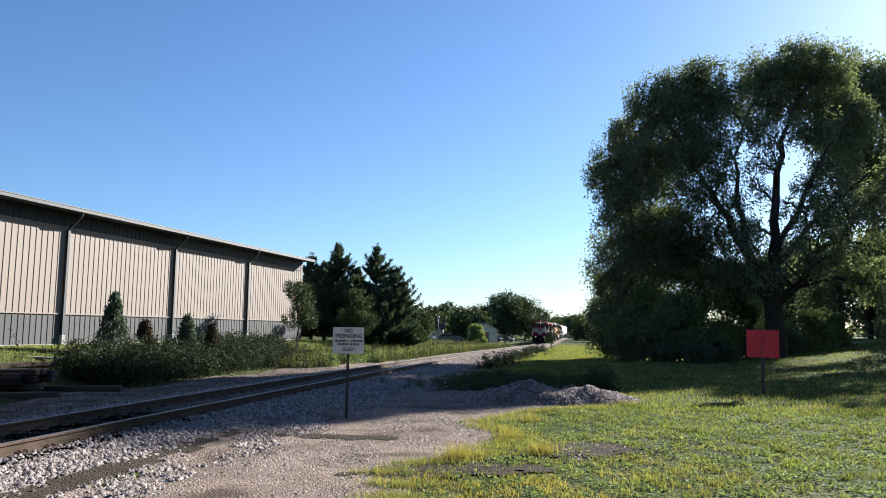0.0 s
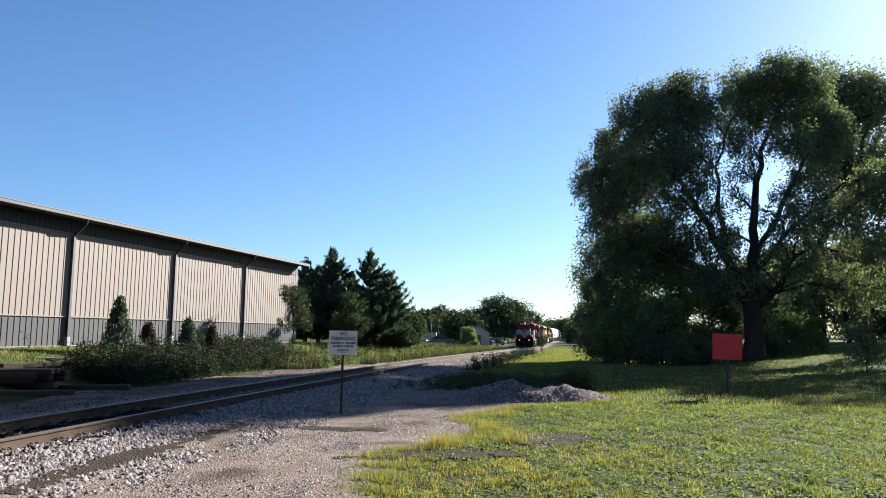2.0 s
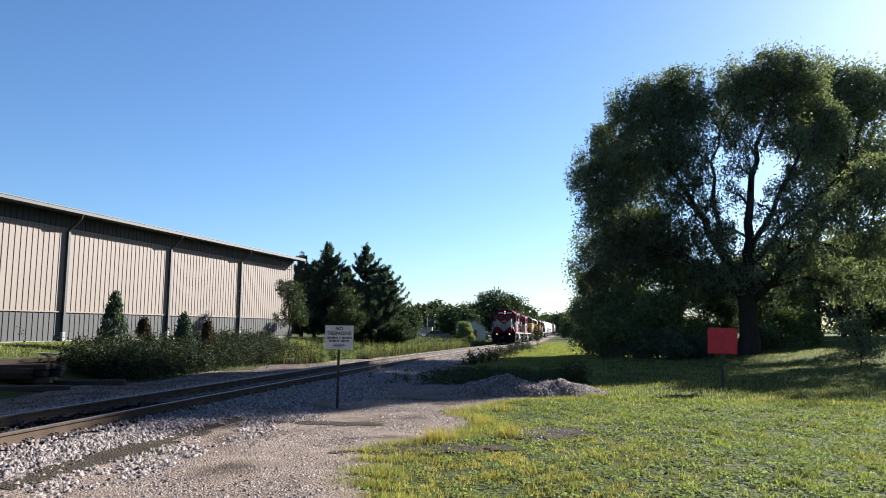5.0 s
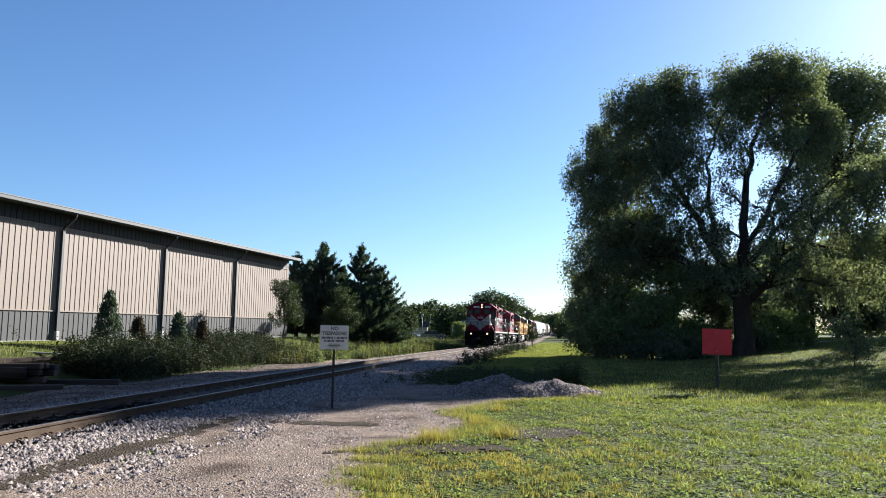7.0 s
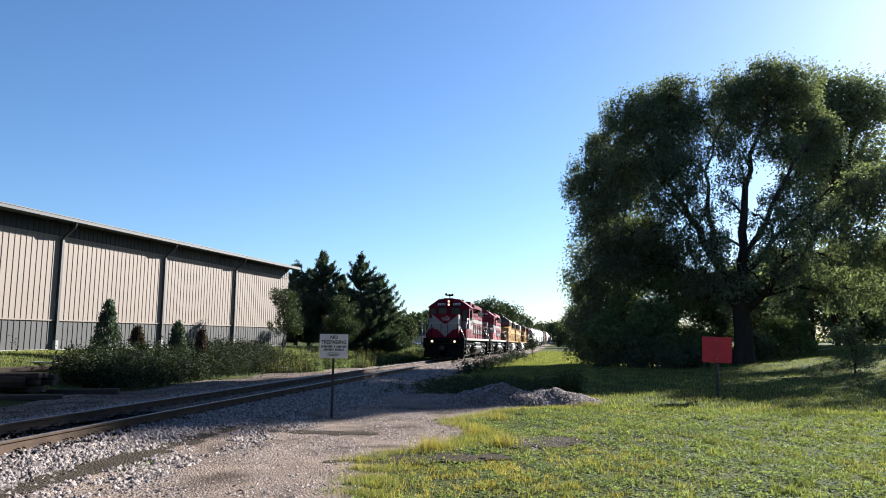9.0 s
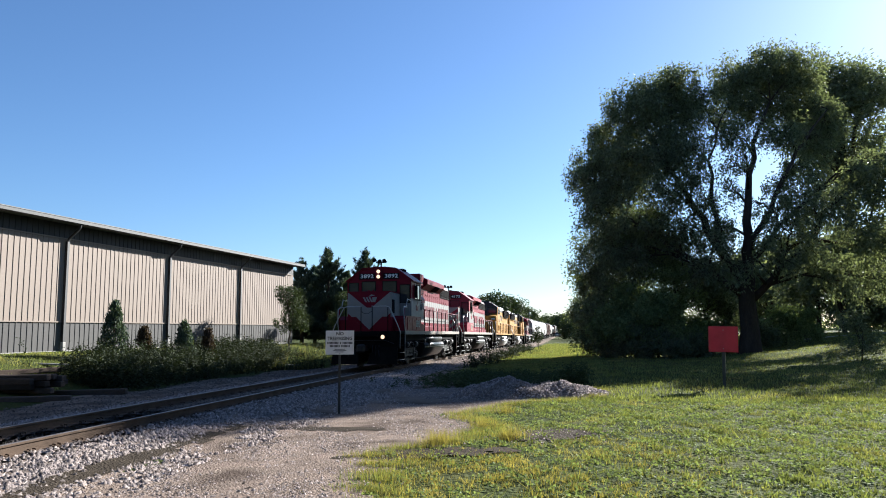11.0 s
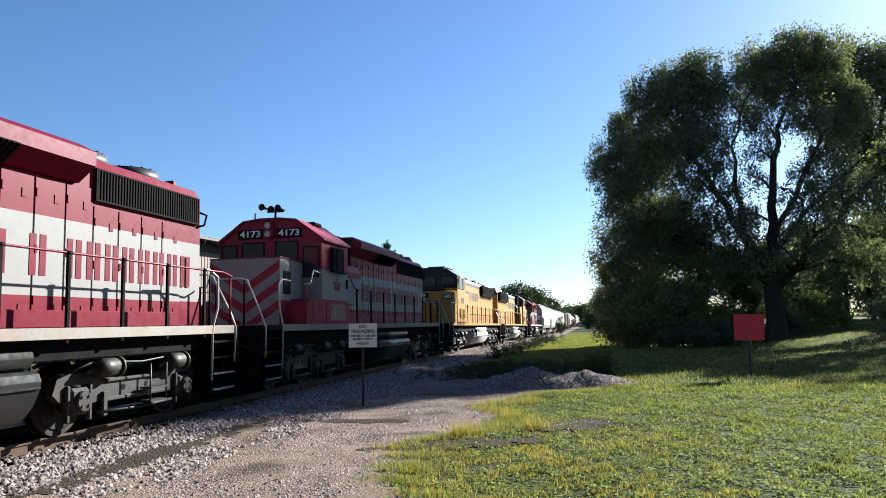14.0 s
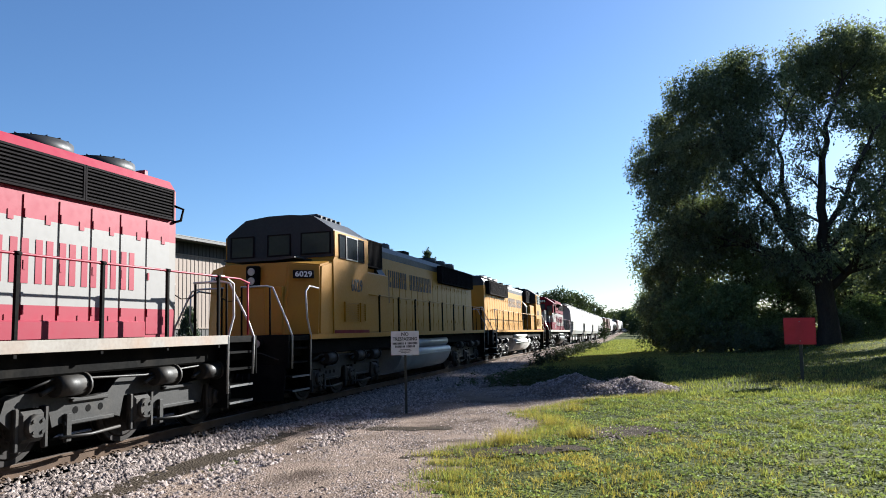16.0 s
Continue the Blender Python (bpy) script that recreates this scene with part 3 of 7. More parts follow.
    stems = [[(0.1, 0, 4.4), (0.3, 0, 7.2), (0.4, 0.4, 10.2), (1.2, 2.6, 13.8), (2.8, 6.0, 17.6)],
             [(0.0, 0, 4.0), (-1.3, -0.4, 6.4), (-2.5, -0.6, 8.4), (-3.1, -0.6, 9.8), (-4.6, -0.5, 12.4), (-5.6, -0.5, 14.6)],
             [(-0.1, 0, 3.4), (-2.2, -0.6, 5.2), (-4.6, -0.8, 6.9), (-7.0, -0.6, 8.9)],
             [(0.2, 0, 3.2), (1.6, -0.2, 4.6), (2.4, -0.2, 6.3), (3.4, 0, 7.0), (5.2, 0, 6.6), (7.4, 0, 6.2)],
             [(0.3, 0, 6.4), (1.6, 0.4, 8.8), (2.7, 0.8, 11.2), (4.2, 2.8, 13.8), (6.4, 6.0, 16.6)],
             [(0.2, 0, 5.4), (2.2, 0.6, 7.8), (4.4, 0.6, 10.0), (7.6, 0.6, 12.0)],
             [(-1.3, -0.4, 6.4), (-1.7, 0.2, 9.4), (-1.7, 1.6, 12.6), (-0.4, 5.4, 16.8)]]
    nodes = []
    for k, st in enumerate(stems):
        bm = bmesh.new()
        pts = []
        for p, q in zip(st, st[1:]):
            for u in (0.0, 0.34, 0.67):
                pts.append(Vector(p).lerp(Vector(q), u) + Vector((rnd.gauss(0, 0.07), rnd.gauss(0, 0.07), 0)))
        pts.append(Vector(st[-1]))
        r0 = (0.36, 0.34, 0.25, 0.24, 0.2, 0.18, 0.2)[k]
        rs = [r0 * (1 - 0.8 * i / (len(pts) - 1)) for i in range(len(pts))]
        tube(bm, pts, rs, 9)
        nodes += list(zip(pts[2:], rs[2:]))
        part("limb", bm, "bark", t, "long forking grey brown limb")
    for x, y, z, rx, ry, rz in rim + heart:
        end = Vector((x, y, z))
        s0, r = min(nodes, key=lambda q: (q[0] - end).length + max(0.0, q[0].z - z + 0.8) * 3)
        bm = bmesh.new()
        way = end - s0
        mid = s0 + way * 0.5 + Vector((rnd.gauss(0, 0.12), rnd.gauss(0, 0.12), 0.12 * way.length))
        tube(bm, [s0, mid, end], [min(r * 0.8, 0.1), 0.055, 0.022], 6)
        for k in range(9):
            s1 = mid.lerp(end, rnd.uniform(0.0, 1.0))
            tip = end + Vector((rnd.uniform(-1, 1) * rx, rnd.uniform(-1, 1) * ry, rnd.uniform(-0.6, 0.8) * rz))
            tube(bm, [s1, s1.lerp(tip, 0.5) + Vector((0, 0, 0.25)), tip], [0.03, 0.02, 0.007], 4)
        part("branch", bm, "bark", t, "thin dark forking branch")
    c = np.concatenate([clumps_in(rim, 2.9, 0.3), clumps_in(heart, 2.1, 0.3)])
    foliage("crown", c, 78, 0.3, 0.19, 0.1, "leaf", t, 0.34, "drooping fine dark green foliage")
    t.matrix_basis = pose(10.7, 47.0, land1(10.7, 47.0), 0, 0, -8)
    return t


big_tree()


def broad_tree(name, label, x, y, h, w, seed, leaf="leaf", trunk_r=0.16, bole=0.25, size=0.3, dens=1.0, lobes=9, group="", cap=420, per=30):
    """A leafy tree: trunk with limbs, and a crown of clumps about uneven lobes."""
    rnd = random.Random(seed)
    t = thing(name, label, "tree", group)
    bm = bmesh.new()
    tube(bm, [(0, 0, -0.4), (rnd.uniform(-0.1, 0.1), 0, h * bole * 0.6), (rnd.uniform(-0.2, 0.2), rnd.uniform(-0.2, 0.2), h * 0.5), (rnd.uniform(-0.3, 0.3), 0, h * 0.85)],
         [trunk_r * 1.4, trunk_r, trunk_r * 0.7, trunk_r * 0.2], 8)
    ls = []
    for k in range(lobes):
        a = 6.283 * k / lobes + rnd.uniform(-0.4, 0.4)
        q = rnd.random()
        zz = h * (bole + 0.12 + (0.8 - bole) * q)
        rad = w / 2 * (0.55 + 0.4 * math.sin(math.pi * min(1, q * 0.85 + 0.2))) * 0.62
        lr = w * rnd.uniform(0.16, 0.25)
        ls.append((rad * math.cos(a), rad * math.sin(a), zz, lr, lr, min(lr * rnd.uniform(0.7, 1.0), h - zz)))
        tube(bm, [(0, 0, h * rnd.uniform(bole, 0.5)), (rad * 0.5 * math.cos(a), rad * 0.5 * math.sin(a), zz * 0.85), ls[-1][:3]], [trunk_r * 0.5, trunk_r * 0.3, 0.02], 5)
    ls.append((0, 0, h * 0.86, w * 0.2, w * 0.2, h * 0.13))
    if bole < 0.5:
        ls.append((0, 0, h * 0.62, w * 0.24, w * 0.24, h * 0.18))
    part("trunk", bm, "bark", t, "brown trunk and limbs")
    vol = sum(4.19 * a[3] * a[4] * a[5] for a in ls)
    n = max(40, min(cap, int(dens * 0.9 * vol / (size * 2.2) ** 3 * 6)))
    c = clumps_in(ls, n / vol, 0.35)
    foliage("crown", c, per, max(size * 0.95, w * 0.06), size, size * 0.5, leaf, t, size * 0.5, "uneven leafy crown")
    t.matrix_basis = pose(x, y, land1(x, y), 0, 0, rnd.uniform(0, 360))
    return t


def pine(x, y, h, w, seed):
    """A pine of separate whorls: bare inner branches, upswept plumes of needles at their ends, and a thin leader."""
    rnd = random.Random(seed)
    t = thing("pine_tree", "tall dark green pine with whorled upturned branches", "tree", "pines beside the warehouse")
    bm = bmesh.new()
    tube(bm, [(0, 0, -0.4), (0, 0, h * 0.5), (rnd.uniform(-0.1, 0.1), 0, h)], [0.2, 0.12, 0.015], 8)
    cs, al = [], []

    def plume(p, d, ln):
        for i in range(int(5 + 15 * ln)):
            u = rnd.uniform(0.0, 1.0)
            cs.append(p + d * ln * u + Vector((rnd.gauss(0, 0.07), rnd.gauss(0, 0.07), rnd.gauss(0, 0.05))))
            al.append(d + Vector((0, 0, 0.5)))
    z = h * 0.05
    while z < h * 0.95:
        q = z / h
        reach = w / 2 * ((1 - q) ** 0.75 * 0.95 + 0.05)
        for k in range(rnd.randint(4, 6)):
            a = rnd.uniform(0, 6.283)
            rr = reach * rnd.uniform(0.5, 1.25)
            d = Vector((math.cos(a), math.sin(a), 0.12 + 0.75 * q ** 1.5)).normalized()
            up = Vector((d.x, d.y, d.z + 0.55)).normalized()
            p0 = Vector((0, 0, z))
            p1, p2 = p0 + d * rr * 0.6, p0 + d * rr * 0.6 + up * rr * 0.45
            tube(bm, [p0, p1, p2], [0.035, 0.022, 0.008], 4)
            plume(p1.lerp(p2, 0.2), up, rr * 0.42)
            for i in range(int(2 + 4.5 * rr)):
                b_ = p0.lerp(p1, rnd.uniform(0.25, 1.0))
                side = Vector((-d.y, d.x, 0)) * rnd.choice((-1, 1)) * rnd.uniform(0.3, 0.9)
                plume(b_, (d * 0.7 + side + Vector((0, 0, rnd.uniform(0.2, 0.7)))).normalized(), rr * rnd.uniform(0.14, 0.3) + 0.08)
        z += h * 0.05 * rnd.uniform(0.75, 1.25)
    plume(Vector((0, 0, h * 0.9)), Vector((0, 0, 1)), h * 0.11)
    part("trunk", bm, "bark", t, "straight brown trunk with branches")
    c, a_ = np.repeat(np.array(cs), 8, 0), np.repeat(np.array(al), 8, 0)
    v, f = leaf_cards(c + RNG.normal(0, 0.05, c.shape), a_, 0.22, 0.045, 0.55)
    from_arrays("needles", v, f, "needle", t, "dark bluish green needles")
    t.matrix_basis = pose(x, y, land1(x, y), rnd.uniform(-1, 1), rnd.uniform(-1, 1), 0)
    return t


# ------------------------------------------------------------------ the big tree's neighbours
def at_angle(deg, r):
    """A place r metres off, deg degrees to the right of the track's direction."""
    return r * math.sin(radians(deg)), r * math.cos(radians(deg))


for deg, r, h, w, sd, lf in ((2.4, 51.0, 8.8, 5.4, 1, "leaf"), (5.4, 51.0, 10.4, 6.4, 2, "leaf_light"), (8.0, 49.5, 8.2, 5.2, 3, "leaf_light"), (4.0, 48.5, 5.0, 4.6, 4, "leaf_light"),
                             (10.0, 52.5, 6.6, 4.2, 5, "leaf"), (6.4, 47.8, 4.3, 3.8, 6, "leaf_light"), (1.6, 53.5, 6.0, 4.2, 7, "leaf")):
    x, y = at_angle(deg, r)
    broad_tree("tree", "bushy green tree growing under the shade tree", x, y, h, w, sd, lf, 0.1, 0.02, 0.2, 2.2, 14, "trees under the shade tree", 560, 38)
for deg, r, h, w, sd in ((17.5, 78, 12.5, 9, 11), (20.5, 84, 11, 9, 12), (23.5, 80, 12, 9, 13), (14.5, 88, 11, 9, 14), (12.5, 92, 10, 8, 15), (26.5, 76, 13, 10, 16), (19.0, 68, 8, 6.5, 17), (22.6, 64, 7.0, 6, 18)):
    x, y = at_angle(deg, r)
    broad_tree("tree", "full leafy tree at the back of the lawn", x, y, h, w, sd, "leaf", 0.2, 0.08, 0.42, 1.3, 12, "trees behind the lawn")
for x, y, h, w, sd in ((30.8, 47, 14.0, 7.5, 22), (25.8, 51.4, 16.5, 8.0, 23)):
    broad_tree("tree", "tall leafy tree that shades the lawn", x, y, h, w, sd, "leaf", 0.22, 0.36, 0.34, 1.0, 11, "trees beside the lawn", 170)
for deg, r, h, w, sd in ((19.8, 80, 28.0, 12.0, 26),):
    x, y = at_angle(deg, r)
    broad_tree("tree", "very tall leafy tree behind the shade tree", x, y, h, w, sd, "leaf", 0.4, 0.48, 0.36, 2.2, 26, "", 760, 44)
for deg, r, h, w, sd, lf in ((15.2, 54, 2.6, 3.6, 31, "leaf_light"), (16.6, 55, 2.3, 2.8, 32, "leaf_light"), (11.0, 52, 2.2, 3.2, 33, "leaf"), (13.4, 52, 2.0, 2.6, 34, "leaf"), (7.2, 46.6, 1.7, 3.2, 35, "leaf"), (5.2, 47.2, 1.9, 3.4, 36, "leaf"), (3.2, 48.8, 2.0, 3.2, 37, "leaf"), (9.2, 47.6, 1.5, 2.4, 38, "leaf")):
    x, y = at_angle(deg, r)
    broad_tree("bush", "rounded leafy bush at the edge of the lawn", x, y, h, w, sd, lf, 0.04, 0.0, 0.17, 1.6, 10, "bushes below the trees", 240)
x, y = at_angle(19.9, 37)
broad_tree("young_tree", "small young tree with a thin stem in the lawn", x, y, 2.5, 2.2, 41, "leaf", 0.03, 0.08, 0.12, 0.4, 8, "", 110, 20)

# pines and small trees by the warehouse
for deg, r, h, w, sd in ((-21.4, 62, 7.2, 3.8, 51), (-19.4, 63, 8.3, 4.8, 52), (-16.5, 64, 8.7, 4.6, 53), (-15.1, 63, 7.2, 4.8, 54), (-18.2, 66, 6.6, 4.4, 55), (-20.4, 66, 7.0, 4.4, 56), (-14.6, 66, 5.4, 3.8, 57), (-16.2, 62, 5.4, 4.2, 58)):
    x, y = at_angle(deg, r)
    pine(x, y, h, w * 1.42, sd)
x, y = at_angle(-17.9, 57)
broad_tree("tree", "dark green leafy tree before the pines", x, y, 4.8, 3.0, 61, "leaf_dark", 0.08, 0.1, 0.15, 1.8, 13, "", 300, 34)
x, y = at_angle(-22.3, 48.5)
broad_tree("young_tree", "young maple tree with a thin trunk on the lawn", x, y, 4.3, 2.6, 62, "leaf_dark", 0.05, 0.22, 0.14, 1.2, 14, "", 190, 26)
x, y = at_angle(-13.2, 75)
broad_tree("tree", "leafy tree beside the pines", x, y, 3.6, 4.4, 63, "leaf_dark", 0.1, 0.05, 0.24, 1.5, 10)


def arborvitae(deg, r, h, w, sd, brown=False):
    """A narrow clipped evergreen."""
    rnd = random.Random(sd)
    x, y = at_angle(deg, r)
    t = thing("arborvitae", "browning stunted evergreen shrub before the warehouse" if brown else "pointed dark evergreen shrub before the warehouse", "shrub", "evergreen shrubs along the warehouse")
    bm = bmesh.new()
    tube(bm, [(0, 0, -0.2), (0, 0, h * 0.9)], [0.05, 0.012], 6)
    part("trunk", bm, "bark", t)
    n = 420
    z = RNG.uniform(0.02, 1, n) ** 0.8
    rad = w / 2 * (1 - z) ** 0.8 * RNG.uniform(0.5, 1.15, n) + 0.03
    a = RNG.uniform(0, 6.283, n)
    c = np.stack([rad * np.cos(a), rad * np.sin(a), z * h], 1)
    if brown:
        c = c[(z < 0.35) | (z > 0.62) | (np.cos(a) > 0.3)]
    c = np.repeat(c, 9, 0)
    v, f = leaf_cards(c + RNG.normal(0, 0.055, c.shape), np.tile([0.0, 0, 1.0], (len(c), 1)), 0.15, 0.05, 0.5)
    from_arrays("foliage", v, f, "brown" if brown else "needle", t, "dense scale foliage")
    t.matrix_basis = pose(x, y, land1(x, y))


arborvitae(-34.9, 31.5, 2.4, 1.3, 71)
arborvitae(-32.9, 32.2, 1.5, 0.9, 73, True)
arborvitae(-30.1, 33.2, 2.0, 1.15, 72)
arborvitae(-28.4, 34.0, 1.75, 0.8, 74, True)

# far trees
for k, (deg, r, h, w) in enumerate(((-12.3, 150, 6.5, 8), (-11.0, 165, 8.2, 10), (-10.2, 172, 7.5, 8), (-9.3, 160, 6.8, 8), (-8.3, 150, 6.0, 5), (-7.0, 190, 12.0, 14), (-5.6, 192, 12.8, 13), (-4.6, 196, 11.5, 11), (-3.5, 215, 9.5, 10),
                                    (0.3, 230, 8.5, 12), (1.2, 200, 8.0, 8), (-13.6, 140, 6.6, 8), (-0.4, 330, 9.5, 16), (-1.6, 360, 9.5, 18), (-2.4, 340, 8.5, 14), (1.0, 300, 9.0, 16))):
    x, y = at_angle(deg, r)
    broad_tree("tree", "distant round leafy tree along the railway", x, y, h, w, 80 + k, "leaf_dark", 0.25, 0.06, 0.75 if r < 250 else 1.1, 1.4, 11, "distant trees", 200, 24)
x, y = at_angle(-8.4, 126)
broad_tree("bush", "large round bush beside the shed", x, y, 3.4, 3.6, 101, "leaf_light", 0.05, 0.0, 0.22, 1.6, 10)
x, y = at_angle(-2.75, 88)
broad_tree("young_tree", "small sapling growing beside the track", x, y, 2.9, 1.5, 102, "leaf_dark", 0.03, 0.08, 0.14, 1.0, 6, "", 90, 22)

# belt of far woods that closes the view
th = RNG.uniform(-1.35, 1.5, 2600)
rr = RNG.uniform(430, 520, 2600)
hh = 5.5 + 3.5 * np.sin(th * 23) * np.sin(th * 7 + 1) + RNG.normal(0, 1.2, 2600)
c = np.stack([rr * np.sin(th), rr * np.cos(th), RNG.uniform(0.1, 1, 2600) * hh - 1.0], 1)
# unseen foliage belt behind and to the right, added to dim the sky light
back_a = RNG.uniform(1.0, 4.35, 3100)
back_r = RNG.uniform(26, 38, 3100) + 9 * (back_a < 1.75)
c2 = np.stack([back_r * np.sin(back_a) - 4, back_r * np.cos(back_a), RNG.uniform(0.02, 1, 3100) * (15 + 4 * (back_a < 1.75) + 3 * np.sin(back_a * 11))], 1)
tagged(foliage("roadside_woods", c2, 12, 1.1, 1.3, 0.9, "leaf", None, 0.5), "unseen belt of foliage added behind the viewpoint to block sky light", "woods", kind="stuff")
tagged(foliage("far_woods", c, 14, 2.4, 2.2, 1.5, "leaf_dark", None, 0.5), "belt of distant dark green woods", "woods", kind="stuff")


# ------------------------------------------------------------------ grass, weeds and stones
def blades(name, x, y, h, w, material, label, lean=0.45, zoff=0.0):
    n = len(x)
    base = np.stack([x, y, land(x, y) - 0.01 + zoff], 1)
    a = RNG.uniform(0, math.pi, n)
    s_ = np.stack([np.cos(a), np.sin(a), np.zeros(n)], 1) * (w / 2)[:, None]
    b = RNG.uniform(0, 2 * math.pi, n)
    k = np.abs(RNG.normal(0, lean, n)) * h
    tip = base + np.stack([np.cos(b) * k, np.sin(b) * k, h], 1)
    v = np.stack([base - s_, base + s_, tip], 1).reshape(-1, 3)
    return tagged(from_arrays(name, v, np.arange(3 * n).reshape(-1, 3), material), label, "grass", kind="stuff")


def scatter(n, x0, x1, y0, y1, power=1.0):
    return RNG.uniform(x0, x1, n), y0 + (y1 - y0) * RNG.uniform(0, 1, n) ** power


def patchy(x, y, s_=0.55, seed=0.0):
    """A soft random field between 0 and 1."""
    v = np.sin(x * s_ * 2.1 + seed) * np.cos(y * s_ * 1.7 + seed * 2) + 0.6 * np.sin(x * s_ * 5.3 + y * s_ * 3.1 + seed) + 0.4 * np.cos(y * s_ * 9.1 - x * s_ * 6.7 + seed)
    return np.clip(0.5 + v * 0.3, 0, 1)


def on_lawn(x, y, soft=0.25):
    bare = ((x + 0.45) / 0.75) ** 2 + ((y - 12.6) / 0.8) ** 2 < 1 - 0.5 * patchy(x, y, 2.0)
    bare |= (((x + 1.6) / 0.9) ** 2 + ((y - 10.9) / 0.45) ** 2 < 1)
    return (x > edge_x(y) + RNG.normal(0, soft, len(x))) & ~(bare & (RNG.uniform(0, 1, len(x)) < 0.72))


# near lawn in tufts of spreading blades
x, y = scatter(9500, -3.5, 15, 5.5, 19, 1.1)
dx, dy = RNG.normal(0, 0.06, (2, 30 * len(x)))
x, y = np.repeat(x, 30) + dx, np.repeat(y, 30) + dy
mound = np.exp(-(dx ** 2 + dy ** 2) / 0.008)
k = on_lawn(x, y) & (patchy(x, y, 2.6, 4.0) + 0.5 * patchy(x, y, 6.0, 1.0) + 0.12 * RNG.normal(0, 1, len(x)) > 0.6)
x, y = x[k], y[k]
p = patchy(x, y, 0.9, 3.0)
dry = (patchy(x, y, 0.5, 1.0) * (1 - smooth(y, 9.5, 13)) * (1 - smooth(x, 0.0, 2.4)) * 1.8) > RNG.uniform(0.1, 0.95, len(x))
hgt = RNG.uniform(0.025, 0.08, len(x)) * (0.4 + 0.9 * p) * np.repeat(RNG.uniform(0.3, 1.7, 9500), 30)[k] * (0.45 + 0.8 * mound[k])
blades("lawn_grass", x[~dry], y[~dry], hgt[~dry], RNG.uniform(0.011, 0.026, (~dry).sum()), "grass", "short green lawn grass with clover and bare spots", 0.85)
tall = RNG.uniform(0.03, 0.1, dry.sum()) * (0.6 + 0.7 * p[dry])
blades("dry_grass", x[dry], y[dry], tall, RNG.uniform(0.006, 0.014, dry.sum()), "straw", "longer yellowed grass beside the gravel", 0.7)
x, y = scatter(130000, -4, 24, 18, 60, 1.4)
k = on_lawn(x, y) & (RNG.uniform(0, 1, len(x)) < 0.85)
blades("lawn_grass", x[k], y[k], RNG.uniform(0.05, 0.12, k.sum()), RNG.uniform(0.014, 0.035, k.sum()), "grass", "short green lawn grass beyond the red sign")
# low broad-leaved plants in the lawn
x, y = scatter(100000, -3, 14, 5.8, 18)
k = on_lawn(x, y) & (patchy(x, y, 2.2, 5.0) + 0.1 * RNG.normal(0, 1, len(x)) > 0.55)
x, y = x[k], y[k]
v, f = leaf_cards(np.stack([x, y, land(x, y) + RNG.uniform(0.01, 0.06, len(x))], 1), RNG.normal(0, 1, (len(x), 3)) * [1, 1, 0.3], 0.048, 0.03, 0.2)
tagged(from_arrays("lawn_weeds", v, f, "leaf_light"), "low clover and plantain leaves in the lawn", "plants", kind="stuff")
# tufts along the ragged border
y = RNG.uniform(6, 22, 26000)
tuft = np.floor(y * 3.1)
x = edge_x(y) + RNG.normal(0, 0.22, len(y)) + 0.25 * np.sin(tuft * 12.9)
k = np.sin(tuft * 78.2) > -0.2
g = k & (RNG.uniform(0, 1, len(y)) < 0.65)
blades("border_tufts", x[g], y[g], RNG.uniform(0.04, 0.14, g.sum()), RNG.uniform(0.006, 0.014, g.sum()), "grass", "uneven green tufts along the gravel", 0.5)
k = k & ~g
blades("border_tufts", x[k], y[k], RNG.uniform(0.05, 0.15, k.sum()), RNG.uniform(0.006, 0.012, k.sum()), "straw", "uneven tufts of long grass along the gravel", 0.4)
for tx, ty, th_, n in ((-1.75, 13.9, 0.3, 300), (-1.5, 16.2, 0.3, 200), (-1.1, 12.2, 0.3, 400), (-2.2, 11.6, 0.3, 500)):
    blades("grass_tuft", RNG.normal(tx, 0.13, n), RNG.normal(ty, 0.13, n), RNG.uniform(0.3, 1, n) * th_, RNG.uniform(0.005, 0.01, n), "straw", "single tuft of long seeding grass", 0.5)


def stones(name, x, y, size, label, zoff=0.0, material="stone", zfunc=None, stretch=1.0):
    """Broken stones: jittered angular lumps."""
    n = len(x)
    o = np.array([[1, 0, -0.3], [0, 1, -0.3], [-1, 0, -0.3], [0, -1, -0.3], [0, 0, 0.9]], dtype=float)
    v = o[None] * RNG.uniform(0.65, 1.3, (n, 5, 1)) + RNG.normal(0, 0.24, (n, 5, 3))
    v *= (size[:, None, None] / 2) * np.array([1.15 * stretch, 1.0, 0.85])
    a = RNG.uniform(0, 6.28, n) if stretch == 1.0 else RNG.normal(0.9, 0.5, n)
    ca, sa = np.cos(a)[:, None], np.sin(a)[:, None]
    v = np.stack([v[..., 0] * ca - v[..., 1] * sa, v[..., 0] * sa + v[..., 1] * ca, v[..., 2]], -1)
    z = (zfunc or land)(x, y) + zoff + size * 0.15
    v += np.stack([x, y, z], 1)[:, None, :]
    f = np.array([[0, 1, 4], [1, 2, 4], [2, 3, 4], [3, 0, 4]])
    return tagged(from_arrays(name, v.reshape(-1, 3), (np.arange(n)[:, None, None] * 5 + f[None]).reshape(-1, 3), material), label, "gravel", kind="stuff")


def bed(x, y):
    """Ballast section: level between the rails, shoulders falling to the apron."""
    d = np.abs(x - TRACK_X)
    return np.maximum(track_z(y) - 0.225 - 0.2 * smooth(d, 1.35, 2.7), land(x, y))


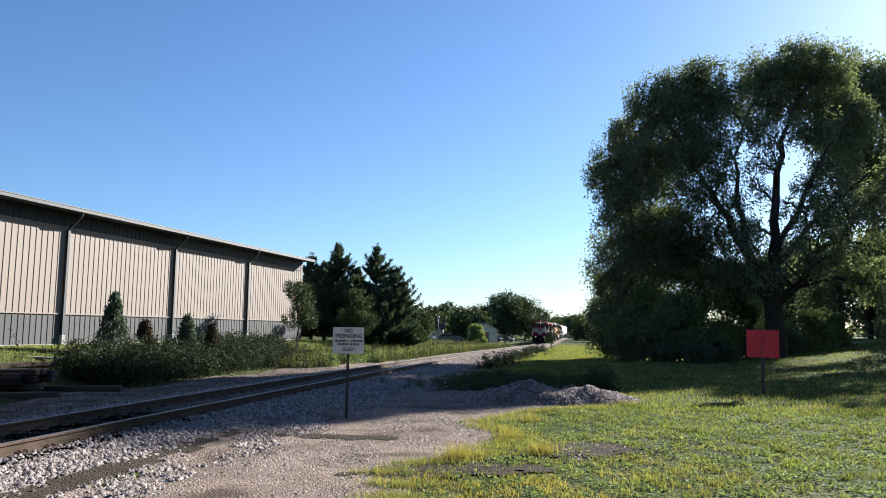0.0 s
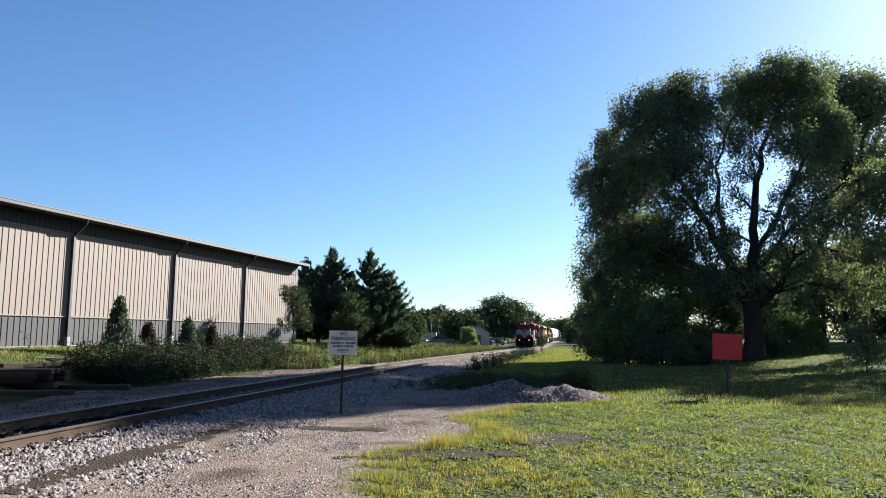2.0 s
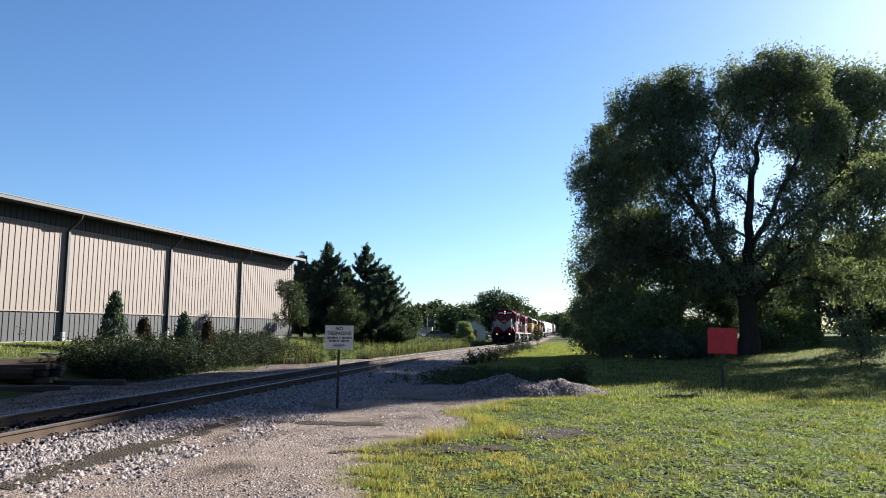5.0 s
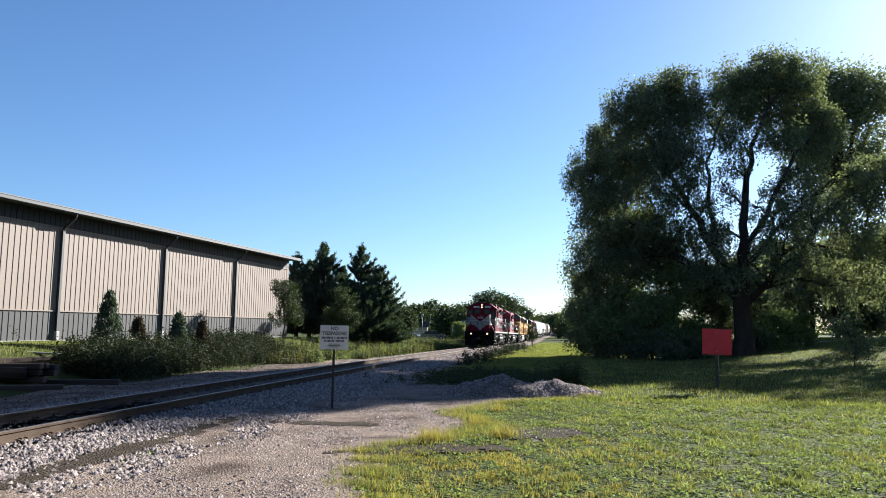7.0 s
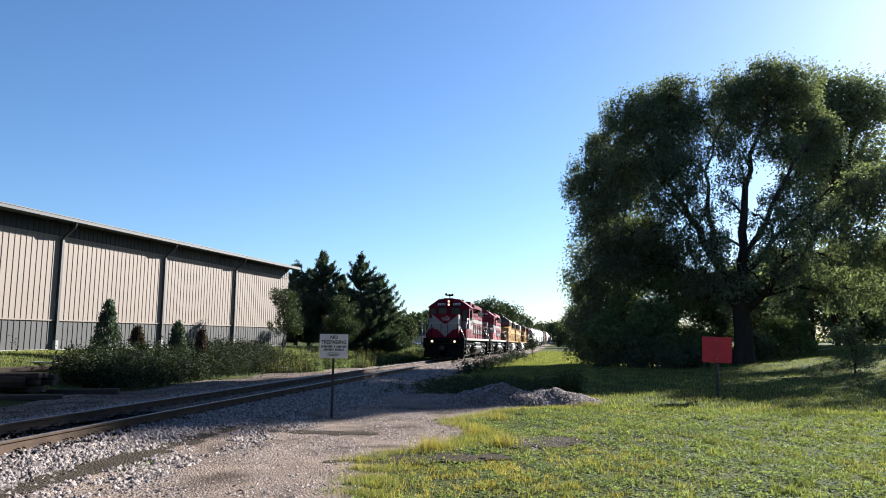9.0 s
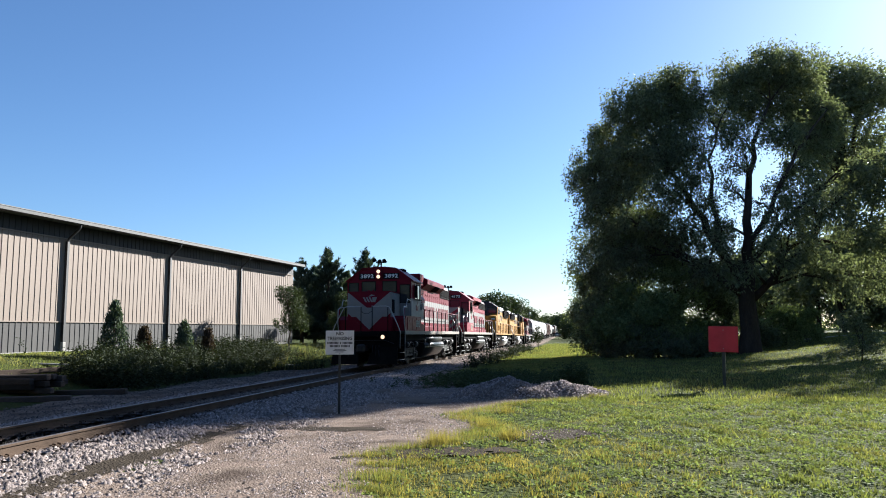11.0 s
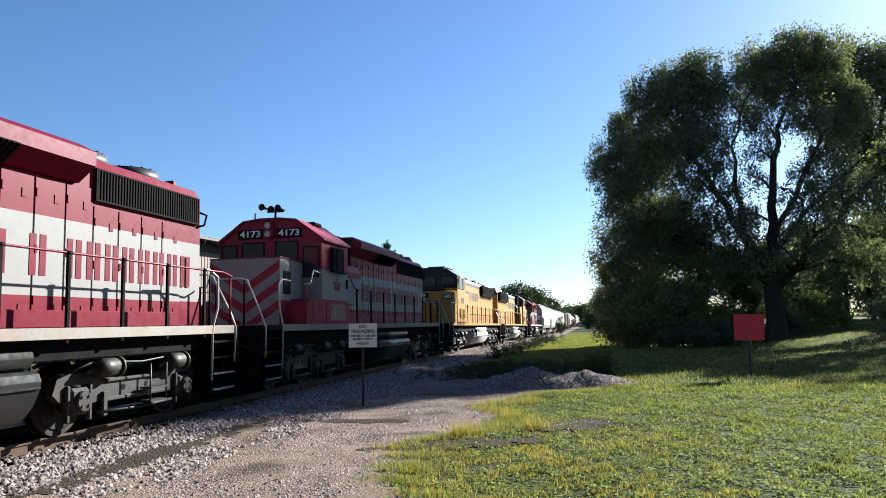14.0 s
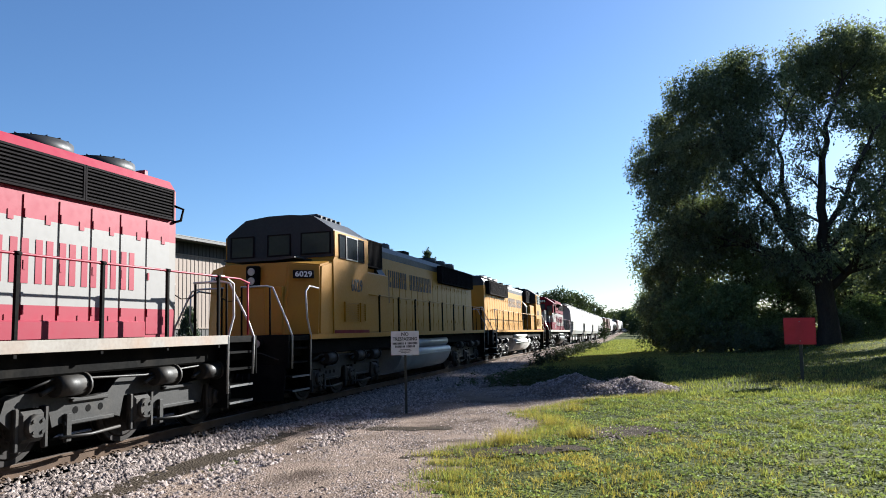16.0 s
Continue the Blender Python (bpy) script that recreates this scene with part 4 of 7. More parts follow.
tagged(grid_sheet("ballast_bed", np.linspace(TRACK_X - 3.0, TRACK_X + 3.0, 41), np.concatenate([np.linspace(-12, 60, 145), np.linspace(62, 420, 80)]), "gravel", 0.004, func=bed), "bank of grey ballast under the ties", "ballast", kind="structure")
# narrow sheet in a darker stone colour between the rails
tagged(grid_sheet("dirty_bed", np.linspace(TRACK_X - 1.25, TRACK_X + 1.25, 17), np.concatenate([np.linspace(-12, 60, 145), np.linspace(62, 420, 80)]), "dark_stone", 0.012, func=bed), "dark bed of debris and ballast between the rails", "ballast", kind="structure")
x, y = scatter(66000, TRACK_X - 2.6, TRACK_X + 2.9, 4, 34, 1.3)
k = np.abs(np.abs(x - TRACK_X) - 0.7525) > 0.1
k &= (x < TRACK_X + 2.32 + 0.16 * np.sin(y * 1.9) + RNG.normal(0, 0.1, len(x))) | (y > 15) & (x < TRACK_X + 2.7)
k &= (np.abs(x - TRACK_X) > 1.3) | (RNG.uniform(0, 1, len(x)) < 0.45)
mid = k & (np.abs(x - TRACK_X) < 0.8)
k &= ~mid
stones("ballast_stones", x[k], y[k], RNG.uniform(0.035, 0.1, k.sum()), "loose broken grey ballast stones along the track", zfunc=bed)
stones("ballast_stones", x[mid], y[mid], RNG.uniform(0.03, 0.07, mid.sum()), "dark ballast between the rails", 0.0, "dark_stone", bed)
x, y = scatter(9000, TRACK_X - 2.4, TRACK_X + 2.8, 34, 120, 1.5)
stones("ballast_stones", x, y, RNG.uniform(0.06, 0.14, len(x)), "coarse ballast further along the track", zfunc=bed)
x, y = scatter(180000, TRACK_X + 1.9, 1.2, 5, 26, 1.3)
k = (x < edge_x(y) + RNG.normal(0, 0.2, len(x))) & (patchy(x, y, 0.75, 2.0) + 0.14 * RNG.normal(0, 1, len(x)) > 0.46) & (np.abs(x + 6.3) > 0.2)
stones("apron_stones", x[k], y[k], 0.014 + (0.045 + 0.035 * (x[k] < -5.2)) * RNG.uniform(0, 1, k.sum()) ** 2.2, "loose crushed stones strewn over the apron")
# beyond the track the darker stone colour stands in for shade
x, y = scatter(9000, -14.0, TRACK_X - 2.4, 12, 36)
stones("apron_stones", x, y, RNG.uniform(0.03, 0.07, len(x)), "crushed stones beyond the track, coloured darker for shade", material="dark_stone")
x, y = RNG.normal(-0.45, 0.45, 700), RNG.normal(12.6, 0.45, 700)
stones("lawn_stones", x, y, RNG.uniform(0.02, 0.06, 700), "patch of stones showing through the lawn")
# dark bare earth streaks on the apron
x, y = scatter(5200, TRACK_X + 2.0, -2.5, 6, 18)
k = patchy(x, y, 1.1, 9.0) > 0.55
stones("bark_chips", x[k], y[k], RNG.uniform(0.015, 0.04, k.sum()), "dark scraps of rotted wood on the gravel", -0.003, "tie", None, 4.0)


def heap(cx, cy, rx, ry, h):
    def zf(x, y):
        d = np.sqrt(((x - cx) / rx) ** 2 + ((y - cy) / ry) ** 2)
        return land(x, y) - 0.02 + h * np.clip(1 - d * d, 0, 1) ** 1.3 * (1 + 0.12 * np.sin(x * 5 + y * 3) + 0.08 * np.sin(x * 11 - y * 7))
    ob = grid_sheet("gravel_mound", np.linspace(cx - rx, cx + rx, 36), np.linspace(cy - ry, cy + ry, 30), "gravel", func=zf)
    tagged(ob, "low heap of grey crushed gravel on the lawn's edge", "gravel heap", "gravel heaps")
    a, d = RNG.uniform(0, 6.283, 4200), np.sqrt(RNG.uniform(0, 1, 4200))
    stones("heap_stones", cx + rx * d * np.cos(a), cy + ry * d * np.sin(a), RNG.uniform(0.025, 0.075, 4200), "loose crushed stones on the gravel heap", zfunc=zf)


heap(-1.95, 20.3, 1.6, 1.4, 0.5)
heap(-0.55, 19.9, 1.6, 1.1, 0.36)


def weed_patch(name, label, n, xfun, y0, y1, h0, h1, per=26, size=0.11, material="weeds", flowers=0.0):
    """Upright weeds: leaves along leaning stems."""
    y = RNG.uniform(y0, y1, n)
    x = xfun(y)
    h = RNG.uniform(h0, h1, n)
    u = RNG.uniform(0.05, 1, (n, per))
    lean = RNG.normal(0, 0.16, (n, 2))
    c = np.stack([x[:, None] + lean[:, :1] * u * h[:, None] + RNG.normal(0, 0.07, (n, per)), y[:, None] + lean[:, 1:] * u * h[:, None] + RNG.normal(0, 0.07, (n, per)),
                  land(x, y)[:, None] + u * h[:, None]], -1).reshape(-1, 3)
    v, f = leaf_cards(c, RNG.normal(0, 1, c.shape) * [1, 1, 0.4] + [0, 0, 0.25], size, size * 0.36, 0.3)
    b0 = np.stack([x, y, land(x, y) - 0.02], 1)
    tip = b0 + np.stack([lean[:, 0] * h, lean[:, 1] * h, h], 1)
    s_ = np.array([[0.006, 0, 0]])
    sv = np.stack([b0 - s_, b0 + s_, tip], 1).reshape(-1, 3)
    v2 = np.concatenate([v, sv])
    f2 = np.concatenate([f, np.arange(3 * n).reshape(-1, 3) + len(v)])
    return tagged(from_arrays(name, v2, f2, material), label, "weeds", kind="stuff")


weed_patch("weed_hedge", "tall tangled dark weeds before the warehouse lawn", 2500, lambda y: -15.4 - 0.07 * (y - 18) + RNG.normal(0, 0.75, len(y)), 21.2, 38.5, 0.45, 1.2, 36, 0.12)
weed_patch("weed_hedge", "lighter seeding weed tops among the hedge", 500, lambda y: -15.6 - 0.07 * (y - 18) + RNG.normal(0, 0.8, len(y)), 21.5, 40, 0.8, 1.3, 12, 0.08)
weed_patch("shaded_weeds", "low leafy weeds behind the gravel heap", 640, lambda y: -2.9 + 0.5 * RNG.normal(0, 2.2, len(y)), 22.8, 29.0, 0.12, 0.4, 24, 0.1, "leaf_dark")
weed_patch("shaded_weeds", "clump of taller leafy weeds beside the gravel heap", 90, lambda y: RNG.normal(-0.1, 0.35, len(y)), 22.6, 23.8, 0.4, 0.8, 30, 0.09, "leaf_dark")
x, y = scatter(60000, -5.2, 26, 58, 150, 1.5)
blades("lawn_grass", x, y, RNG.uniform(0.08, 0.18, len(x)), RNG.uniform(0.05, 0.12, len(x)), "grass", "sunlit mown grass along the railway")
x, y = scatter(26000, -5.4, 1.5, 30, 60, 1.0)
blades("lawn_grass", x, y, RNG.uniform(0.05, 0.12, len(x)), RNG.uniform(0.02, 0.045, len(x)), "grass", "mown grass beside the ballast")
weed_patch("track_weeds", "sparse weeds along the edge of the ballast", 420, lambda y: TRACK_X + 3.2 + np.abs(RNG.normal(0, 0.7, len(y))), 36, 85, 0.3, 0.8, 20, 0.14)
# tall grass on the far side of the track
y = 34 + 86 * RNG.uniform(0, 1, 60000) ** 1.2
x = TRACK_X - 3.4 - np.abs(RNG.normal(0, 2.6, len(y))) - 1.2 * (y < 42)
blades("tall_grass", x, y, RNG.uniform(0.2, 0.8, len(y)) * (0.35 + 0.9 * patchy(x, y, 0.5, 7.0)), RNG.uniform(0.012, 0.03, len(y)), "weeds", "tall rough grass and weeds along the track", 0.3)
k = RNG.uniform(0, 1, len(y)) < 0.3
blades("tall_grass", x[k], y[k] + 0.07, RNG.uniform(0.15, 0.7, k.sum()) * (0.35 + 0.9 * patchy(x[k], y[k], 0.5, 7.0)), RNG.uniform(0.012, 0.024, k.sum()), "grass", "paler blades in the rough grass", 0.3)
weed_patch("rough_weeds", "dark leafy weeds among the rough grass", 1100, lambda y: TRACK_X - 4.2 - np.abs(RNG.normal(0, 2.4, len(y))), 34, 105, 0.3, 0.95, 22, 0.14)
weed_patch("rough_weeds", "sunlit broad-leaved weeds among the rough grass", 1300, lambda y: TRACK_X - 3.8 - np.abs(RNG.normal(0, 2.6, len(y))), 36, 100, 0.25, 0.8, 22, 0.12, "leaf_light")
k = RNG.uniform(0, 1, len(y)) < 0.035
blades("tall_grass", x[k] + 0.1, y[k], RNG.uniform(0.5, 1.15, k.sum()), RNG.uniform(0.01, 0.02, k.sum()), "straw", "dry seed heads in the rough grass", 0.25)
x, y = scatter(30000, -21, -16.5, 20, 62)
blades("lawn_grass", x, y, RNG.uniform(0.05, 0.12, len(x)), RNG.uniform(0.015, 0.03, len(x)), "grass", "mown lawn before the warehouse")


# ------------------------------------------------------------------ small things on the ground
def timber(x, y, z, turn, length=2.5, sec=0.2):
    bm = bmesh.new()
    box(bm, -length / 2, length / 2, -sec / 2, sec / 2, 0, sec * 0.8, 0.015)
    ob = tagged(part("railway_tie", bm, "tie"), "old dark wooden railway tie in a low pile", "timber", "pile of old ties")
    ob.matrix_basis = pose(x, y, z, random.uniform(-1.5, 1.5), random.uniform(-1.5, 1.5), turn)


for k in range(11):
    row, col = divmod(k, 4)
    px, py = -16.3 + random.uniform(-0.25, 0.25), 18.1 + 0.32 * col + 0.12 * row
    timber(px, py, land1(px, py) + 0.165 * row, random.uniform(-9, 9))
for px, py, tn in ((-14.6, 19.6, 15), (-17.6, 21.0, 80), (-14.9, 17.4, 30)):
    timber(px, py, land1(px, py), tn)
bm = bmesh.new()
box(bm, -1.1, 1.1, -0.1, 0.1, 0, 0.05, 0.008)
ob = tagged(part("board", bm, "white"), "pale weathered board lying on the ground", "board")
ob.matrix_basis = pose(-18.4, 22.6, land1(-18.4, 22.6) + 0.02, 0, 3, 12)
bm = bmesh.new()
box(bm, -0.6, 0.6, -0.2, 0.2, 0, 0.22, 0.03)
ob = tagged(part("concrete_slab", bm, "concrete"), "broken pale concrete slab in the grass", "slab")
ob.matrix_basis = pose(-14.6, 36.4, land1(-14.6, 36.4) - 0.02, 4, 2, 60)

# road beyond the lawn
rx_, ry_ = np.linspace(16, 75, 60), np.linspace(0, 3.6, 5)
X, Yg = np.meshgrid(rx_, ry_)
Yy = 57 + Yg - 0.12 * (X - 16)
v = np.stack([X, Yy, land(X, Yy) + 0.03], -1).reshape(-1, 3)
i = (np.arange(4)[:, None] * 60 + np.arange(59)[None, :]).ravel()
tagged(from_arrays("road", v, np.stack([i, i + 1, i + 61, i + 60], 1), "concrete"), "pale narrow road behind the lawn", "road", kind="structure")


# ------------------------------------------------------------------ distance
def car(label, x, y, turn, mt, sd):
    c = thing("parked_car", label, "car", "parked cars by the shed")
    bm = bmesh.new()
    prism(bm, [(-2.2, 0.35), (-2.25, 0.75), (-1.9, 0.95), (-1.1, 1.02), (1.9, 1.0), (2.2, 0.85), (2.25, 0.4)], -0.88, 0.88, "x")
    bmesh.ops.bevel(bm, geom=bm.edges[:], offset=0.05, segments=2, affect="EDGES")
    part("body", bm, mt, c, "painted car body")
    bm = bmesh.new()
    prism(bm, [(-1.25, 1.0), (-0.6, 1.5), (1.2, 1.52), (1.95, 1.0)], -0.74, 0.74, "x")
    bmesh.ops.bevel(bm, geom=bm.edges[:], offset=0.05, segments=2, affect="EDGES")
    part("cabin", bm, "glass", c, "dark glazed cabin")
    pbox_ = bmesh.new()
    box(pbox_, -0.66, 0.66, -0.55, 1.1, 1.5, 1.56, 0.02)
    part("roof", pbox_, mt, c)
    for wx in (-0.8, 0.8):
        for wy in (-1.4, 1.4):
            bm = bmesh.new()
            cyl(bm, (wx - 0.1, wy, 0.33), (wx + 0.1, wy, 0.33), 0.33, seg=16)
            w = part("wheel", bm, "rubber", c, "black tyre")
            bm = bmesh.new()
            cyl(bm, (wx - 0.105, wy, 0.33), (wx + 0.105, wy, 0.33), 0.19, seg=12)
            part("rim", bm, "silver", w)
        bm = bmesh.new()
        box(bm, wx * 0.85 - 0.15, wx * 0.85 + 0.15, -2.24, -2.18, 0.68, 0.8, 0.01)
        part("headlight", bm, "silver", c)
    c.matrix_basis = pose(x, y, land1(x, y), 0, 0, turn)


for lab, deg, r, turn, mt in (("light grey parked car beyond the tall grass", -13.4, 128, 70, "carpaint"), ("dark parked car beyond the tall grass", -12.6, 131, 75, "cardark"), ("grey parked car near the shed", -10.6, 128, 100, "carpaint"),
                              ("dark parked car behind the shed", -7.3, 148, 80, "cardark"), ("black parked car under the trees", -6.7, 155, 95, "cardark"), ("silver parked car under the trees", -6.3, 160, 85, "carpaint"),
                              ("white parked car far along the track", -1.3, 290, 20, "white"), ("white parked car beside the far trees", -0.9, 300, 160, "white"), ("grey parked car near the far trees", -0.5, 296, 30, "carpaint")):
    x, y = at_angle(deg, r)
    car(lab, x, y, turn, mt, 1)


def shed(deg, r, w, d, h, turn):
    s = thing("shed", "small cream shed with a dark pitched roof", "shed")
    x, y = at_angle(deg, r)
    bm = bmesh.new()
    box(bm, -w / 2, w / 2, -d / 2, d / 2, -0.5, h)
    prism(bm, [(-w / 2, h), (0, h + w * 0.3), (w / 2, h)], -d / 2, d / 2, "y")
    part("wall", bm, "wallcream", s, "cream boarded wall")
    for sx in (-1, 1):
        bm = bmesh.new()
        prism(bm, [(0, h + w * 0.3 + 0.02), (0, h + w * 0.3 + 0.14), (sx * (w / 2 + 0.4), h - 0.12), (sx * (w / 2 + 0.4), h - 0.24)], -d / 2 - 0.4, d / 2 + 0.4, "y")
        part("roof", bm, "shingle", s, "dark shingled roof slope")
    bm = bmesh.new()
    box(bm, -0.5, 0.5, -d / 2 - 0.03, -d / 2, 0, 2.0)
    part("door", bm, "brickwall", s, "plain dark red door")
    bm = bmesh.new()
    box(bm, w / 2, w / 2 + 0.03, -0.5, 0.5, 1.0, 1.9)
    part("window", bm, "glass", s)
    s.matrix_basis = pose(x, y, land1(x, y), 0, 0, turn)


shed(-8.0, 134, 4.2, 6.0, 2.5, 20)
shed(-12.0, 150, 7.0, 5.0, 2.6, 100)


def lamp_post(deg, r, h):
    x, y = at_angle(deg, r)
    s = thing("lamp_post", "dark lamp post with a white globe", "lamp post")
    bm = bmesh.new()
    cyl(bm, (0, 0, -0.3), (0, 0, h), 0.07, 0.05, seg=8)
    part("pole", bm, "darkmetal", s)
    bm = bmesh.new()
    bmesh.ops.create_uvsphere(bm, u_segments=12, v_segments=8, radius=0.24, matrix=Matrix.Translation((0, 0, h + 0.2)))
    part("globe", bm, "white", s, "white glass globe")
    s.matrix_basis = pose(x, y, land1(x, y))


lamp_post(-11.5, 118, 3.8)


def utility_pole(deg, r, h):
    x, y = at_angle(deg, r)
    s = thing("utility_pole", "weathered wooden utility pole above the trees", "pole", "utility poles")
    bm = bmesh.new()
    cyl(bm, (0, 0, -0.5), (0, 0, h), 0.16, 0.12, seg=8)
    part("pole", bm, "bark", s)
    bm = bmesh.new()
    box(bm, -1.1, 1.1, -0.06, 0.06, h - 0.6, h - 0.46)
    part("crossarm", bm, "bark", s)
    bm = bmesh.new()
    cyl(bm, (0.3, 0, h - 1.8), (0.3, 0, h - 0.9), 0.22, seg=12)
    part("transformer", bm, "silver", s, "grey transformer can")
    s.matrix_basis = pose(x, y, land1(x, y))


utility_pole(-12.1, 150, 7.0)
utility_pole(-3.4, 205, 8.8)


# ------------------------------------------------------------------ rolling stock: x across, y from the front backwards, z up from the rail
def pbox(name, parent, material, x0, x1, y0, y1, z0, z1, bev=0.012, label=""):
    bm = bmesh.new()
    box(bm, x0, x1, y0, y1, z0, z1, bev)
    return part(name, bm, material, parent, label)


def ptube(name, parent, material, pts, r, label="", seg=6):
    bm = bmesh.new()
    tube(bm, pts, r, seg)
    return part(name, bm, material, parent, label)


def plate(name, parent, material, outline, a, b, axis, label=""):
    bm = bmesh.new()
    prism(bm, outline, a, b, axis)
    return part(name, bm, material, parent, label)


WHEELS = []
MESHES = {}


def shared(key, name, parent, build, material, label="", m=None):
    """A part whose mesh is built once and used again."""
    if key not in MESHES:
        bm = bmesh.new()
        build(bm)
        ob = part(name, bm, material, parent, label)
        MESHES[key] = ob.data
    else:
        ob = new(name, MESHES[key])
        ob.parent = parent
        if label:
            ob["label"] = label
    if m is not None:
        ob.matrix_basis = m
    return ob


def wheelset_mesh(r):
    def build(bm):
        cyl(bm, (-0.9, 0, 0), (0.9, 0, 0), 0.09, seg=10)
        for s_ in (-1, 1):
            cyl(bm, (s_ * 0.69, 0, 0), (s_ * 0.82, 0, 0), r, seg=28)
            cyl(bm, (s_ * 0.665, 0, 0), (s_ * 0.69, 0, 0), r + 0.028, seg=28)
            cyl(bm, (s_ * 0.82, 0, 0), (s_ * 0.835, 0, 0), r * 0.86, r * 0.8, seg=28)
            cyl(bm, (s_ * 0.82, 0, 0), (s_ * 0.9, 0, 0), 0.16, seg=14)
            for k in range(6):
                a = k * math.pi / 3
                cyl(bm, (s_ * 0.83, 0.3 * math.cos(a) * r / 0.5, 0.3 * math.sin(a) * r / 0.5), (s_ * 0.842, 0.3 * math.cos(a) * r / 0.5, 0.3 * math.sin(a) * r / 0.5), 0.045, seg=8)
    return build


def truck(loco, y, axles, turning=True, r=0.508, light=False):
    """A cast bogie: side frames, journal boxes, springs, brake cylinders, and wheelsets that turn."""
    key = ("truck", len(axles), light)
    t = shared(key + ("bolster",), "truck", loco, lambda bm: box(bm, -0.75, 0.75, -0.3, 0.3, 0.5, 0.85, 0.03), "truck", "dark cast steel truck", pose(0, y, 0))
    a0, a1 = axles[0], axles[-1]

    def frame_mesh(bm, s_):
        if s_:
            x0, x1 = (1.0, 1.14) if s_ > 0 else (-1.14, -1.0)
            if light:
                out = [(a0 - 0.2, 0.55), (a0 - 0.1, 0.72), (a0 + 0.3, 0.75), (-0.3, 0.9), (0.3, 0.9), (a1 - 0.3, 0.75), (a1 + 0.1, 0.72), (a1 + 0.2, 0.55), (a1 - 0.2, 0.45), (0.35, 0.24), (-0.35, 0.24), (a0 + 0.2, 0.45)]
            else:
                # deep beam between the pedestals, humped over the middle axle
                out = [(a0 - 0.5, 0.64), (a0 - 0.42, 0.86), (a0 - 0.3, 0.92), (a0 + 0.28, 0.92)]
                for p, q in zip(axles, axles[1:]):
                    m_ = (p + q) / 2
                    high = 0.92 if q == a1 else 1.06
                    low = 0.92 if p == a0 else 1.06
                    out += [(p + 0.42, low - 0.06), (p + 0.6, 0.81), (m_, 0.78), (q - 0.6, 0.82), (q - 0.42, high - 0.08), (q - 0.24, high)]
                    out += [(q + 0.24, high)] if q != a1 else []
                out += [(a1 + 0.3, 0.92), (a1 + 0.42, 0.86), (a1 + 0.5, 0.64), (a1 + 0.32, 0.5), (a1 + 0.25, 0.74), (a1 - 0.25, 0.74), (a1 - 0.33, 0.44)]
                for p, q in reversed(list(zip(axles, axles[1:]))):
                    m_ = (p + q) / 2
                    out += [(q - 0.5, 0.48), (m_ + 0.2, 0.43), (m_ - 0.2, 0.43), (p + 0.5, 0.48), (p + 0.33, 0.44), (p + 0.25, 0.74), (p - 0.25, 0.74), (p - 0.33, 0.44 if p != a0 else 0.5)]
            prism(bm, out, x0, x1, "x")
            if not light:
                m_ = (axles[0] + axles[1]) / 2
                for dy in (-0.24, 0.0, 0.24) if len(axles) > 2 else (-0.3, 0.3):
                    cyl(bm, (s_ * 1.1, m_ + dy, 0.63), (s_ * 1.144, m_ + dy, 0.63), 0.05, seg=12, mi=1)
                # cast ribs along the upper and lower edge
                for p, q in zip(axles, axles[1:]):
                    box(bm, s_ * 1.13, s_ * 1.19, p + 0.5, q - 0.5, 0.44, 0.5, 0.012)
                    box(bm, s_ * 1.13, s_ * 1.19, p + 0.62, q - 0.62, 0.74, 0.79, 0.012)

    def both(key_, name, build, material, label="", m=None):
        for s_ in (-1, 1):
            shared((key_, s_), name, t, lambda bm: build(bm, s_), material, label, m)

    both(key + ("frame",), "side_frame", frame_mesh, ["truck", "black"], "cast steel side frame")

    def journal(bm, s_):
        if s_:
            box(bm, s_ * 0.95, s_ * 1.22, -0.21, 0.21, -0.2, 0.2, 0.05)
            cyl(bm, (s_ * 1.2, 0, 0), (s_ * 1.29, 0, 0), 0.16, 0.14, seg=16)
            for k in range(4):
                a = math.pi / 4 + k * math.pi / 2
                cyl(bm, (s_ * 1.28, 0.1 * math.cos(a), 0.1 * math.sin(a)), (s_ * 1.31, 0.1 * math.cos(a), 0.1 * math.sin(a)), 0.025, seg=6)
            box(bm, s_ * 1.12, s_ * 1.2, -0.27, -0.2, -0.3, 0.24, 0.015)
            box(bm, s_ * 1.12, s_ * 1.2, 0.2, 0.27, -0.3, 0.24, 0.015)
    for a in axles:
        if not light:
            both("journal", "journal_box", journal, "truck", "", pose(0, a, 0.508))
        w = shared(("wheels", r), "wheelset", t, wheelset_mesh(r), "wheel", "steel wheels on an axle", pose(0, a, r))
        if turning:
            WHEELS.append((w, a, r))

    # plain black boxes, added to hide the sunlit ground seen through the truck
    for i_, (p, q) in enumerate(() if light else zip(axles, axles[1:])):
        shared(key + ("motor", i_), "traction_motor", t, lambda bm: box(bm, -0.6, 0.6, p + 0.16, q - 0.16, 0.24, 0.84, 0.05), "black", "black traction motor box that closes the lit gap between the wheels")
    for i_, (p, q) in enumerate(zip(axles, axles[1:]) if light else ()):
        def springs(bm, s_, m_=(p + q) / 2):
            if s_:
                for dy in (-0.2, 0.0, 0.2):
                    cyl(bm, (s_ * 1.08, m_ + dy, 0.44), (s_ * 1.08, m_ + dy, 0.645), 0.06, seg=8)
                    for k in range(5):
                        cyl(bm, (s_ * 1.08, m_ + dy, 0.44 + 0.045 * k), (s_ * 1.08, m_ + dy, 0.465 + 0.045 * k), 0.085, seg=8)
